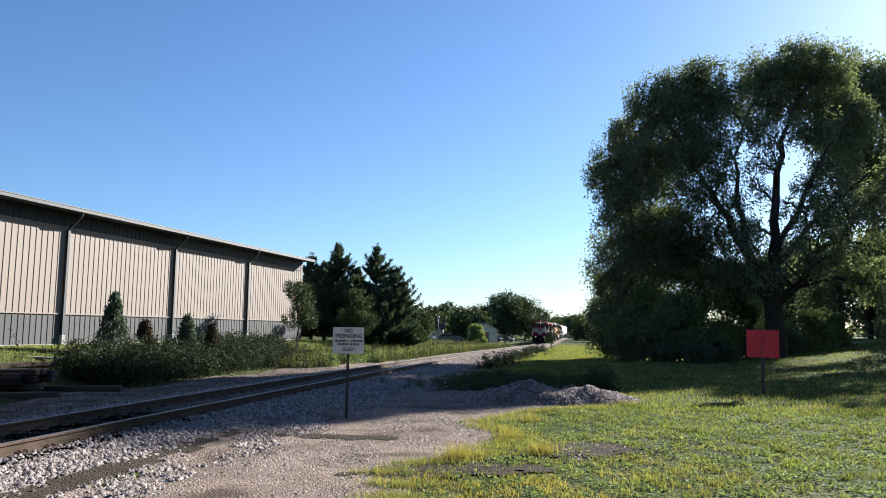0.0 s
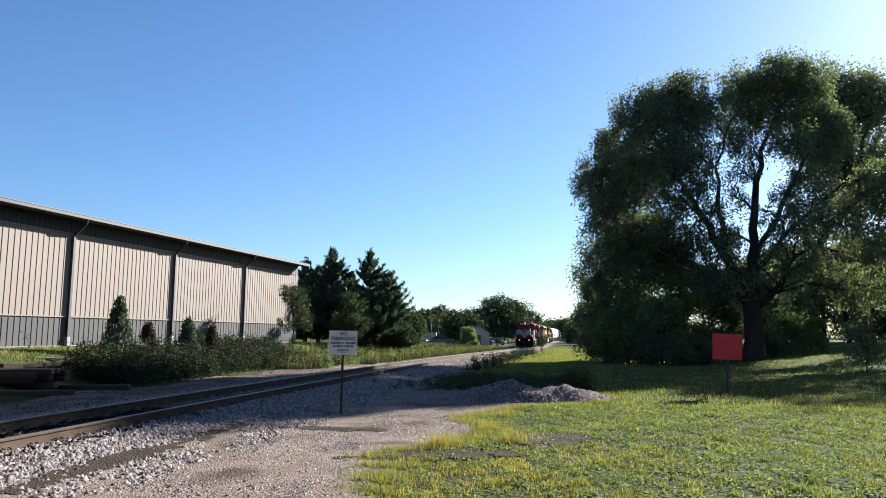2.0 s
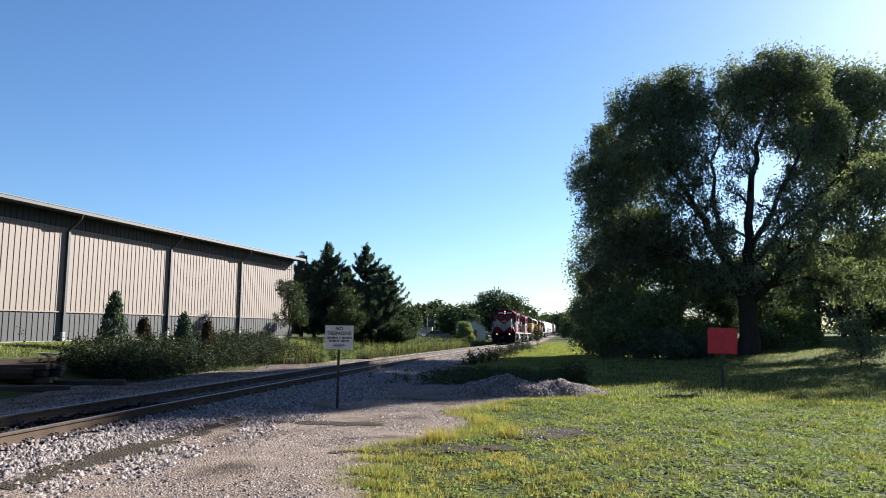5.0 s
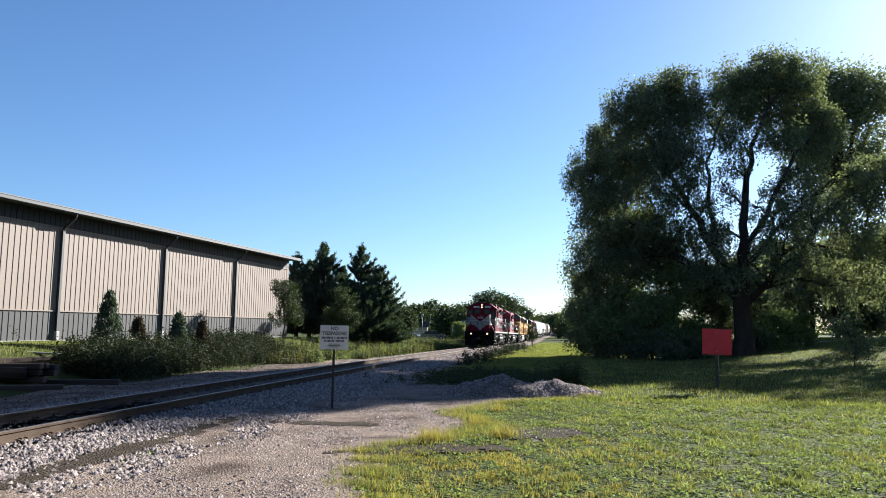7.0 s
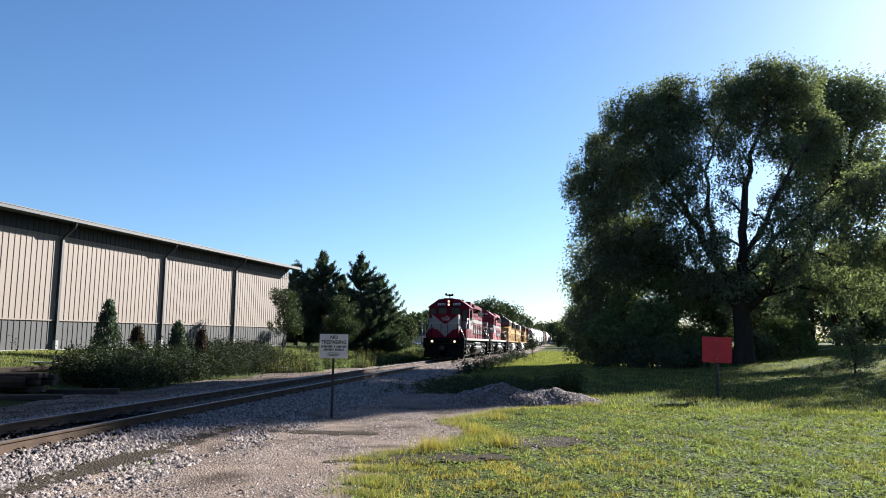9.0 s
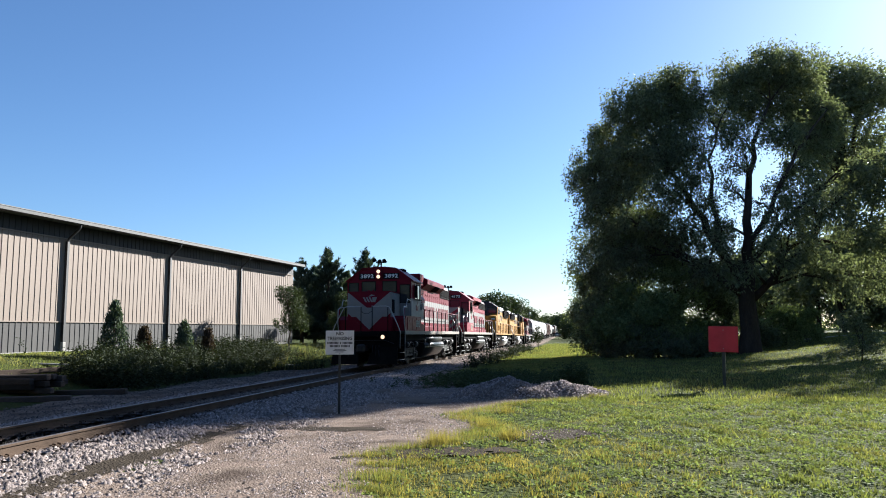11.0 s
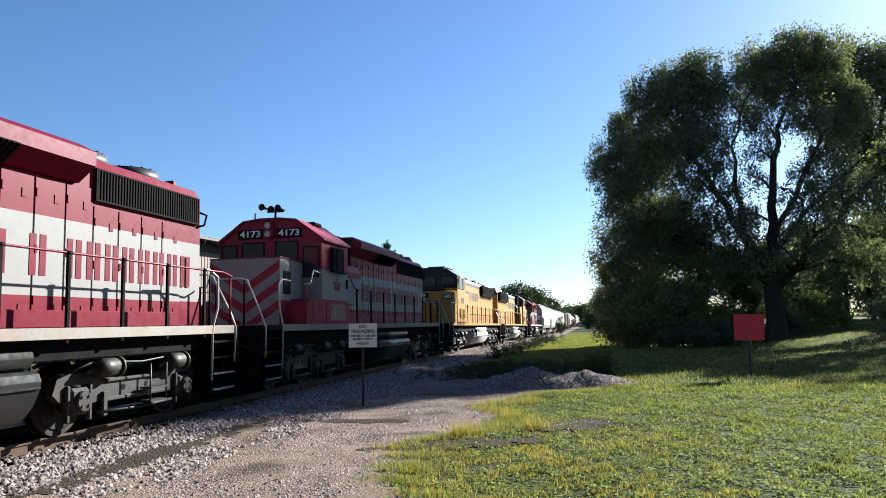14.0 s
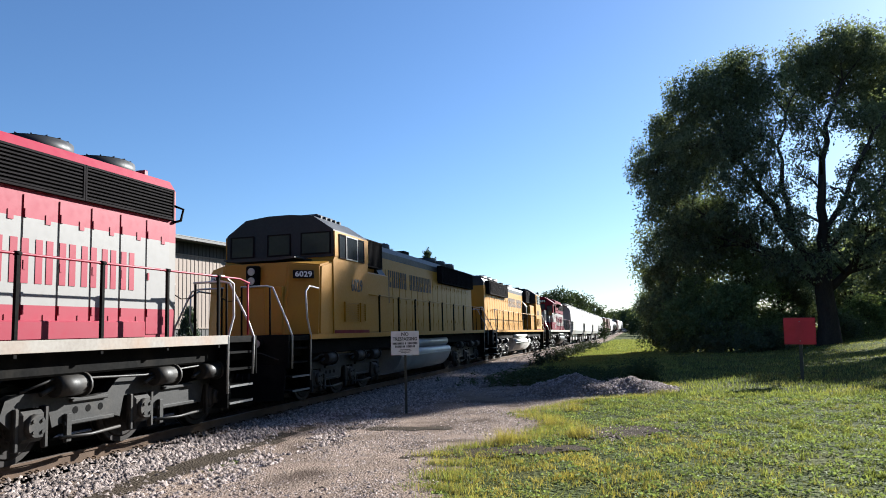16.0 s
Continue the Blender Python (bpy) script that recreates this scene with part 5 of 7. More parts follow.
                box(bm, s_ * 1.02, s_ * 1.14, m_ - 0.28, m_ + 0.28, 0.425, 0.445)
        both(key + ("springs", i_), "spring_nest", springs, "black")
    if not light:
        def cylinder(bm, s_):
            if s_:
                cyl(bm, (s_ * 1.27, -0.24, 0), (s_ * 1.27, 0.24, 0), 0.14, seg=14)
                cyl(bm, (s_ * 1.27, 0.24, 0), (s_ * 1.27, 0.28, 0), 0.17, seg=14)
                cyl(bm, (s_ * 1.27, -0.24, 0), (s_ * 1.27, -0.46, -0.08), 0.035, seg=6)
        for a in ([a0 + 0.45, a1 - 0.45] if len(axles) == 2 else [a0 + 0.5, (a0 + a1) / 2 + 0.45, a1 - 0.35]):
            both("brake", "brake_cylinder", cylinder, "truck", "", pose(0, a, 0.98))

        def rigging(bm, s_):
            if s_:
                for p, q in zip(axles, axles[1:]):
                    tube(bm, [(s_ * 1.2, p + 0.4, 0.3), (s_ * 1.2, (p + q) / 2, 0.27), (s_ * 1.2, q - 0.4, 0.3)], 0.025, 5)
                    box(bm, s_ * 1.14, s_ * 1.2, p + 0.52, p + 0.62, 0.22, 0.6, 0.01)
                tube(bm, [(s_ * 1.24, a0 - 0.3, 0.95), (s_ * 1.26, a0 + 0.2, 1.08), (s_ * 1.26, 0, 1.02), (s_ * 1.26, a1 - 0.2, 1.1), (s_ * 1.24, a1 + 0.3, 0.95)], 0.02, 5)
        both(key + ("rig",), "brake_rigging", rigging, "truck")
        if len(axles) == 2:
            def step(bm, s_):
                if s_:
                    for z in (0.34, 0.56):
                        box(bm, s_ * 1.2, s_ * 1.42, 0.05, 0.5, z, z + 0.03)
                    for yy in (0.05, 0.5):
                        cyl(bm, (s_ * 1.4, yy, 0.34), (s_ * 1.4, yy, 0.98), 0.015, seg=6)
            both("truckstep", "truck_step", step, "truck")
    return t


def coupler(loco, y, s_):
    bm = bmesh.new()
    box(bm, -0.11, 0.11, min(y, y - s_ * 0.75), max(y, y - s_ * 0.75), 0.76, 0.98, 0.03)
    box(bm, -0.2, 0.16, min(y, y + s_ * 0.22), max(y, y + s_ * 0.22), 0.7, 1.04, 0.06)
    part("coupler", bm, "truck", loco, "dark steel knuckle coupler")


def glyph_bars(name, loco, x, y0, y1, z0, z1, words, material, side=1):
    """Lettering that stays plain: two upright bars and one level bar for each letter, in rows along the side."""
    total = sum(words) + (len(words) - 1) * 0.7
    w = (y1 - y0) / total
    y = y0
    for n_ in words:
        bm = bmesh.new()
        for k in range(n_):
            for a, b in ((0.08, 0.36), (0.52, 0.8)):
                box(bm, x, x + 0.004 * side, y + a * w, y + b * w, z0, z1)
            y += w
        y += 0.7 * w
        part(name, bm, material, loco, "row of plain letter-sized bars")


def rail_run(loco, xx, ys_, z0, ztop, mat_post, mat_rail, ends=()):
    """Walkway handrail: stanchions and a top rail."""
    for y in ys_:
        bm = bmesh.new()
        box(bm, xx - 0.022, xx + 0.022, y - 0.03, y + 0.03, z0 - 0.22, ztop, 0.006)
        cyl(bm, (xx, y - 0.045, ztop), (xx, y + 0.045, ztop), 0.032, seg=8)
        part("stanchion", bm, mat_post, loco)
    ptube("handrail", loco, mat_rail, list(ends[0]) + [(xx, y, ztop) for y in ys_] + list(ends[1]), 0.019)


def door_mesh(w, bands):
    def build(bm):
        for z0, z1, mi in bands:
            box(bm, 0, 0.014, 0.02, w - 0.02, z0, z1, 0, mi)
        zb, zt = bands[0][0], bands[-1][1]
        for z in (zb + 0.35, (zb + zt) / 2, zt - 0.25):
            box(bm, 0.012, 0.03, 0.03, 0.07, z - 0.06, z + 0.06, 0, 3)
        for z in (zb + 0.22, zt - 0.3):
            box(bm, 0.012, 0.024, w * 0.62, w * 0.62 + 0.09, z - 0.065, z + 0.065, 0, 3)
    return build


def ditch_light(loco, x, y, z, lit=True):
    bm = bmesh.new()
    cyl(bm, (x, y + 0.16, z), (x, y, z), 0.105, 0.13, seg=14)
    d = part("ditch_light", bm, "black", loco, "round ditch light, lit" if lit else "round ditch light")
    bm = bmesh.new()
    cyl(bm, (x, y - 0.004, z), (x, y + 0.02, z), 0.085, seg=16)
    part("lens", bm, "lampglow" if lit else "silver", d, "glowing warm lens" if lit else "")


def horn(loco, y, z):
    bm = bmesh.new()
    cyl(bm, (0, y, z - 0.12), (0, y, z + 0.14), 0.035, seg=8)
    box(bm, -0.25, 0.25, y - 0.03, y + 0.03, z + 0.1, z + 0.16, 0.01)
    for x, dz, s_, ln in ((-0.22, 0.2, -1, 0.42), (0.02, 0.14, -1, 0.34), (0.24, 0.16, -1, 0.38)):
        cyl(bm, (x, y + s_ * ln, z + dz), (x, y + s_ * (ln - 0.12), z + dz), 0.1, 0.05, seg=12)
        cyl(bm, (x, y + s_ * (ln - 0.12), z + dz), (x, y + 0.08, z + dz), 0.04, 0.028, seg=8)
    part("horn", bm, "black", loco, "cluster of dark air horn trumpets")


def fan(loco, y, z, r=0.62, mt="red"):
    bm = bmesh.new()
    cyl(bm, (0, y, z - 0.08), (0, y, z + 0.14), r, r * 0.97, seg=28)
    cyl(bm, (0, y, z + 0.14), (0, y, z + 0.16), r * 0.9, r * 0.9, seg=28, mi=1)
    housing = part("roof_fan", bm, [mt, "grille"], loco, "round roof fan housing")
    bm = bmesh.new()
    for k in range(8):
        a = k * math.pi / 8
        cyl(bm, (r * 0.9 * math.cos(a), y + r * 0.9 * math.sin(a), z + 0.17), (-r * 0.9 * math.cos(a), y - r * 0.9 * math.sin(a), z + 0.17), 0.012, seg=4)
    cyl(bm, (0, y, z + 0.15), (0, y, z + 0.185), r * 0.18, seg=12)
    part("fan_guard", bm, "grille", housing, "dark wire fan guard")


def grille(loco, x0, x1, y0, y1, z0, z1, n, upright=True, mt="grille", label="black slatted grille"):
    """A sunk dark field with slats before it."""
    bm = bmesh.new()
    box(bm, x0, x1, y0, y1, z0, z1)
    s_ = 1 if x1 > 0 else -1
    xo = max(abs(x0), abs(x1)) * s_
    for k in range(n):
        if upright:
            y = y0 + (y1 - y0) * (k + 0.5) / n
            box(bm, xo, xo + s_ * 0.03, y - 0.016, y + 0.016, z0, z1)
        else:
            z = z0 + (z1 - z0) * (k + 0.5) / n
            box(bm, xo, xo + s_ * 0.03, y0, y1, z - 0.012, z + 0.012)
    for a in ((y0 - 0.03, y0, z0 - 0.03, z1 + 0.03), (y1, y1 + 0.03, z0 - 0.03, z1 + 0.03), (y0, y1, z0 - 0.03, z0), (y0, y1, z1, z1 + 0.03)):
        box(bm, x0, xo + s_ * 0.04, *a)
    part("grille", bm, mt, loco, label)


def fuel_tank(loco, y0, y1, mt="tank", zlo=0.27):
    half = [(0.85, zlo), (1.05, zlo + 0.03), (1.22, zlo + 0.14), (1.35, zlo + 0.3), (1.43, zlo + 0.48), (1.46, zlo + 0.62), (1.42, 0.99), (1.36, 1.03)]
    tank_ = plate("fuel_tank", loco, mt, [(-x, z) for x, z in reversed(half)] + half, y0, y1, "y", "dark rounded fuel tank")
    for f in tank_.data.polygons:
        f.use_smooth = abs(f.normal.y) < 0.5 and abs(f.normal.x) > 0.1
    for s_ in (-1, 1):
        pbox("tank_seam", loco, mt, s_ * 1.44, s_ * 1.475, y0 + 0.02, y1 - 0.02, zlo + 0.52, zlo + 0.55, 0.004)
    for s_ in (-1, 1):
        bm = bmesh.new()
        cyl(bm, (s_ * 1.2, y0 + 0.7, 1.2), (s_ * 1.2, y1 - 0.05, 1.2), 0.17, seg=16)
        part("air_reservoir", bm, mt, loco, "long cylindrical air reservoir")
        bm = bmesh.new()
        cyl(bm, (s_ * 1.36, y0 + 0.35, 0.98), (s_ * 1.36, y0 + 0.35, 1.2), 0.06, seg=10)
        part("tank_filler", bm, "truck", loco)
        bm = bmesh.new()
        box(bm, s_ * 1.3, s_ * 1.5, y0 + 1.1, y0 + 1.16, 0.8, 1.22, 0.01)
        part("tank_bracket", bm, "truck", loco)


def end_platform(loco, y, s_, pilot=True, rail_m="silver"):
    """Pilot, steps, uncoupling lever and handrails at one end. s_ is -1 at the front, where the outside lies towards smaller y."""
    o = s_
    bm = bmesh.new()
    box(bm, -1.5, 1.5, y - 0.03, y + 0.03, 0.85, 1.58, 0.01)
    box(bm, -0.6, 0.6, min(y, y + o * 0.28), max(y, y + o * 0.28), 1.34, 1.52, 0.03)
    part("pilot", bm, "black", loco, "black end plate with anticlimber")
    if pilot:
        bm = bmesh.new()
        # two curved blades that meet in a blunt vee, with a gap for the coupler
        for sx in (-1, 1):
            outer = [(1.42, 0.02, 0.92), (1.45, 0.1, 0.55), (1.45, 0.2, 0.2)]
            inner = [(0.28, 0.2, 0.66), (0.24, 0.3, 0.48), (0.2, 0.42, 0.2)]
            mid = [(0.62, 0.15, 0.94), (0.6, 0.24, 0.56), (0.58, 0.36, 0.2)]
            front_, rear_ = [], []
            for col in (outer, mid, inner):
                front_.append([bm.verts.new((sx * a, y + o * b, c)) for a, b, c in col])
                rear_.append([bm.verts.new((sx * a, y + o * (b - 0.03), c)) for a, b, c in col])
            for g in (front_, rear_):
                for p_, q_ in zip(g, g[1:]):
                    for i in range(2):
                        bm.faces.new((p_[i], p_[i + 1], q_[i + 1], q_[i]))
            ring_f = [front_[0][0], front_[0][1], front_[0][2], front_[1][2], front_[2][2], front_[2][1], front_[2][0], front_[1][0]]
            ring_r = [rear_[0][0], rear_[0][1], rear_[0][2], rear_[1][2], rear_[2][2], rear_[2][1], rear_[2][0], rear_[1][0]]
            for i in range(8):
                bm.faces.new((ring_f[i], ring_f[(i + 1) % 8], ring_r[(i + 1) % 8], ring_r[i]))
        bmesh.ops.recalc_face_normals(bm, faces=bm.faces[:])
        part("plow", bm, "black", loco, "black vee-shaped snowplow blade")
    for sx in (-1, 1):
        xa, xb = sx * 1.02, sx * 1.5
        bm = bmesh.new()
        ya, yb = y - o * 0.12, y - o * 0.98
        for z in (0.36, 0.66, 0.97, 1.28):
            box(bm, min(xa, xb - sx * 0.04), max(xa, xb - sx * 0.04), min(ya, yb), max(ya, yb), z - 0.02, z + 0.02, 0)
        st = part("steps", bm, "black", loco, "black stairwell with bright edged steps")
        bm = bmesh.new()
        for z in (0.36, 0.66):
            box(bm, xb - 0.01, xb + 0.012 * sx, min(ya, yb) + 0.03, max(ya, yb) - 0.03, z - 0.012, z + 0.026, 0)
        part("step_edge", bm, "nosing", st, "worn step nosings")
        bm = bmesh.new()
        box(bm, min(xa, xb), max(xa, xb), min(yb, yb - o * 0.03), max(yb, yb - o * 0.03), 0.3, 1.58, 0)
        box(bm, min(xa, xa - sx * 0.03), max(xa, xa - sx * 0.03), min(ya, yb), max(ya, yb), 0.3, 1.58, 0)
        part("step_wall", bm, "black", st)
        # grab rails beside the stairs
        ptube("grab_rail", loco, rail_m, [(sx * 1.5, yb - o * 0.03, 0.55), (sx * 1.52, yb - o * 0.05, 1.55), (sx * 1.52, yb + o * 0.14, 1.95), (sx * 1.5, yb + o * 0.16, 2.55), (sx * 1.46, yb - o * 0.1, 2.68), (sx * 1.46, yb - o * 0.6, 2.66)], 0.022, "pale bent grab rail")
        ptube("grab_rail", loco, rail_m, [(sx * 1.5, ya - o * 0.02, 0.85), (sx * 1.52, ya, 1.55), (sx * 1.4, ya, 1.85), (sx * 1.02, ya - o * 0.06, 2.62), (sx * 0.86, ya - o * 0.08, 2.66), (sx * 0.22, ya - o * 0.08, 2.66)], 0.022, "pale bent grab rail")
        ptube("end_post", loco, "black", [(sx * 0.95, ya - o * 0.06, 1.55), (sx * 0.95, ya - o * 0.06, 2.62)], 0.022)
        ptube("end_post", loco, "black", [(sx * 0.25, ya - o * 0.06, 1.55), (sx * 0.25, ya - o * 0.06, 2.66)], 0.022)
        bm = bmesh.new()
        for k in range(3):
            tube(bm, [(sx * (0.35 + 0.14 * k), y + o * 0.06, 0.98), (sx * (0.37 + 0.14 * k), y + o * 0.2, 0.7), (sx * (0.4 + 0.14 * k), y + o * 0.24, 0.5)], 0.025, 6)
        part("air_hose", bm, "rubber", loco)
    ptube("uncoupling_lever", loco, "truck", [(-1.3, y + o * 0.1, 1.05), (-0.9, y + o * 0.14, 1.2), (0.9, y + o * 0.14, 1.2), (1.3, y + o * 0.1, 1.05)], 0.014)
    ptube("safety_chain", loco, "black", [(-0.25, y - o * 0.16, 2.45), (-0.1, y - o * 0.16, 2.36), (0.1, y - o * 0.16, 2.36), (0.25, y - o * 0.16, 2.45)], 0.012, seg=4)


def number_board(loco, text, x, y, z, w, h, white="signwhite", dark="grille", rx=90, m=None):
    m = m or pose(x, y, z, rx)
    bm = bmesh.new()
    box(bm, -w / 2, w / 2, -h / 2, h / 2, -0.012, 0.006, 0.008)
    b = part("number_board", bm, dark, loco, "dark number board")
    b.matrix_basis = m
    lettering("number", text, h * 0.92, b, pose(0, 0, 0.007), white, width=w * 0.82)


def window(parent, m, w, h, label="dark glazed window", frame_m="grille"):
    """A rubber framed pane, that faces along its own z."""
    bm = bmesh.new()
    for a in ((-w / 2 - 0.03, w / 2 + 0.03, h / 2, h / 2 + 0.03), (-w / 2 - 0.03, w / 2 + 0.03, -h / 2 - 0.03, -h / 2), (-w / 2 - 0.03, -w / 2, -h / 2, h / 2), (w / 2, w / 2 + 0.03, -h / 2, h / 2)):
        box(bm, *a, -0.01, 0.02)
    f = part("window", bm, frame_m, parent, label)
    f.matrix_basis = m
    bm = bmesh.new()
    box(bm, -w / 2, w / 2, -h / 2, h / 2, -0.01, 0.006)
    part("pane", bm, "glass", f)


def std_loco(label, group, red, number, six, chevrons, lit, number_patch=None):
    """A four or six axle road switcher with a low nose and a standard cab, in red and white."""
    W = "white"
    lo = thing("locomotive", label, "locomotive", group)
    d = 0.75 if six else 0.0                     # the cab stands further back on the longer frame
    yn, yc, yr = 2.85 + d, 4.5 + d * 0.75, 6.65 + d * 0.65
    hood1, end = (19.15, 20.93) if six else (17.95, 18.5)
    front = 1.6 if six else 2.28
    # frame and walkway
    pbox("underframe", lo, "black", -1.3, 1.3, front, end, 1.12, 1.46, 0.03, "black underframe")
    pbox("walkway", lo, "black", -1.5, 1.5, front, end, 1.46, 1.585, 0.01)
    for sx in (-1, 1):
        bm = bmesh.new()
        box(bm, sx * 1.5, sx * 1.53, front + 1.0, end - (1.0 if six else 0.2), 1.44, 1.6, 0.004)
        part("sill", bm, "sill", lo, "dirty white side sill")
    # sub-base below the cab
    bm = bmesh.new()
    prism(bm, [(yn + 0.45, 1.6), (yn + 0.45, 2.1), (yn + 0.7, 2.27), (yr, 2.27), (yr + 0.02, 1.95), (yr + 0.8, 1.9), (yr + 0.8, 1.6)], -1.52, 1.52, "x")
    part("sub_base", bm, red, lo, "red equipment lockers below the cab")
    for sx in (-1, 1):
        for k in range(3):
            y = yn + 0.85 + k * 0.95
            bm = bmesh.new()
            box(bm, sx * 1.52, sx * 1.534, y, y + 0.88, 1.66, 2.2, 0.003)
            box(bm, sx * 1.53, sx * 1.545, y + 0.4, y + 0.48, 2.02, 2.1)
            part("locker_door", bm, red, lo)
    # cab
    prof = [(-1.53, 2.27), (-1.53, 3.92), (-0.78, 4.46), (-0.3, 4.52), (0.3, 4.52), (0.78, 4.46), (1.53, 3.92), (1.53, 2.27)]
    bm = bmesh.new()
    prism(bm, [(-1.53, 2.27), (-1.53, 3.08), (1.53, 3.08), (1.53, 2.27)], yc, yr, "y", 1)
    prism(bm, [(-1.53, 3.08), *prof[1:7], (1.53, 3.08)], yc, yr, "y", 0)
    cab = part("cab", bm, [red, W], lo, "red cab with a white lower band")
    bm = bmesh.new()
    for sx in (-1, 1):
        prism(bm, [(sx * 1.5, 3.9), (sx * 0.78, 4.47), (sx * 0.8, 4.51), (sx * 1.62, 3.92), (sx * 1.62, 3.87)], yc - 0.06, yr + 0.05, "y")
    prism(bm, [(-0.8, 4.47), (-0.8, 4.51), (-0.3, 4.57), (0.3, 4.57), (0.8, 4.51), (0.8, 4.47), (0.3, 4.52), (-0.3, 4.52)], yc - 0.06, yr + 0.05, "y")
    part("roof", bm, red, cab, "red arched cab roof")
    for sx in (-1, 1):
        m = Matrix.Translation((sx * 1.532, (yc + yr) / 2 + 0.12, 3.42)) @ Matrix.Rotation(sx * math.pi / 2, 4, "Z") @ Matrix.Rotation(math.pi / 2, 4, "X")
        window(cab, m, 1.0, 0.66, "sliding cab side window")
        bm = bmesh.new()
        box(bm, sx * 1.53, sx * 1.56, (yc + yr) / 2 + 0.09, (yc + yr) / 2 + 0.14, 3.1, 3.74)
        box(bm, sx * 1.53, sx * 1.66, (yc + yr) / 2 - 0.45, (yc + yr) / 2 + 0.66, 3.05, 3.08)
        box(bm, sx * 1.54, sx * 1.66, (yc + yr) / 2 - 0.46, (yc + yr) / 2 - 0.44, 3.12, 3.72)
        part("armrest", bm, "grille", cab, "black window rail and wind deflector")
        # mark on the cab side, as a plain shape
        ym = (yc + yr) / 2 + (0.12 if not six else 0.1)
        bm = bmesh.new()
        for dy in (-0.12, 0.0, 0.12):
            prism(bm, [(ym + sx * (dy - 0.16), 2.8), (ym + sx * (dy - 0.08), 2.8), (ym + sx * (dy + 0.02), 2.54), (ym + sx * (dy - 0.06), 2.54)], sx * 1.531, sx * 1.536, "x")
        prism(bm, [(ym + sx * u, v) for u, v in ((0.13, 2.8), (0.32, 2.8), (0.25, 2.54), (0.13, 2.54))], sx * 1.531, sx * 1.536, "x")
        prism(bm, [(ym + sx * u, v) for u, v in ((-0.06, 2.83), (0.1, 2.95), (0.18, 2.95), (0.06, 2.83))], sx * 1.531, sx * 1.536, "x")
        part("emblem", bm, red, cab, "small plain red emblem")
        bm = bmesh.new()
        box(bm, sx * 1.535, sx * 1.56, yr - 0.16, yr - 0.05, 2.62, 2.9)
        part("cab_latch", bm, "grille", cab)
    # windscreen, number boards and headlight
    for x, w, z in ((-0.5, 0.62, 3.62), (0.5, 0.62, 3.62), (-1.22, 0.42, 3.52), (1.22, 0.42, 3.3)):
        hgt = 0.5 if abs(x) < 1 else (0.8 if x > 0 else 0.6)
        window(cab, pose(x, yc - 0.004, z, 90), w, hgt, "dark windscreen pane")
    bm = bmesh.new()
    box(bm, 1.0, 1.44, yc - 0.02, yc, 1.65, 2.88, 0.004)
    part("cab_door", bm, W, cab, "white front cab door")
    for x in (-0.58, 0.58):
        number_board(cab, number, x, yc - 0.012, 4.13, 0.76, 0.27)
    bm = bmesh.new()
    box(bm, -0.14, 0.14, yc - 0.16, yc, 3.98, 4.46, 0.05)
    hl = part("headlight", bm, red, cab, "red twin headlight housing")
    for z in (4.1, 4.34):
        bm = bmesh.new()
        cyl(bm, (0, yc - 0.175, z), (0, yc - 0.15, z), 0.085, seg=18)
        part("lens", bm, "lampglow" if lit else "silver", hl, "glowing warm headlight" if lit else "dull headlight lens")
    horn(lo, yc + 0.35, 4.68)
    bm = bmesh.new()
    box(bm, 0.5, 0.95, yc + 0.9, yc + 1.5, 4.42, 4.55, 0.04)
    box(bm, -0.5, 0.2, yc + 0.5, yc + 1.6, 4.55, 4.63, 0.03)
    part("roof_vent", bm, "black", cab, "dark roof vents")
    ptube("aerial", cab, "black", [(-0.6, yc + 0.3, 4.5), (-0.6, yc + 0.3, 4.78)], 0.02)
    # nose
    bm = bmesh.new()
    prism(bm, [(-0.98, 1.585), (-0.98, 2.22), (0.98, 2.22), (0.98, 1.585)], yn, yc, "y", 0)
    prism(bm, [(-0.98, 2.22), (-0.98, 3.26), (-0.92, 3.32), (0.92, 3.32), (0.98, 3.26), (0.98, 2.22)], yn, yc, "y", 1)
    nose = part("nose", bm, [red, W], lo, "low nose in red and white")
    bm = bmesh.new()
    box(bm, -0.99, 0.99, yn - 0.01, yc, 3.3, 3.335, 0.01)
    part("nose_top", bm, red, nose)
    ya, yb = yn - 0.006, yn
    if not chevrons:
        plate("front_panel", nose, red, [(-0.96, 3.3), (0.96, 3.3), (0.1, 2.62), (-0.1, 2.62)], ya, yb, "y", "red triangle on the nose")
        bm = bmesh.new()
        prism(bm, [(-0.97, 2.4), (0.97, 2.4), (0.97, 2.23), (-0.97, 2.23)], ya + 0.004, yb, "y", 1)
        prism(bm, [(-0.97, 1.6), (-0.97, 2.38), (-0.12, 1.6)], ya, yb, "y", 0)
        prism(bm, [(0.97, 1.6), (0.97, 2.38), (0.12, 1.6)], ya, yb, "y", 0)
        prism(bm, [(-0.6, 2.23), (0.0, 1.66), (0.6, 2.23)], ya + 0.002, yb, "y", 1)
        part("front_stripe", bm, [red, W], nose, "white vee and red corners on the nose")
        bm = bmesh.new()
        for dx in (-0.13, 0.0, 0.13):
            prism(bm, [(dx - 0.16, 3.08), (dx - 0.08, 3.08), (dx + 0.04, 2.86), (dx - 0.04, 2.86)], ya - 0.004, ya, "y")
        prism(bm, [(0.14, 3.08), (0.36, 3.08), (0.28, 2.86), (0.16, 2.86)], ya - 0.004, ya, "y")
        prism(bm, [(-0.05, 3.1), (0.1, 3.2), (0.26, 3.16), (0.12, 3.12)], ya - 0.004, ya, "y")
        part("emblem", bm, W, nose, "small plain white emblem")
    else:
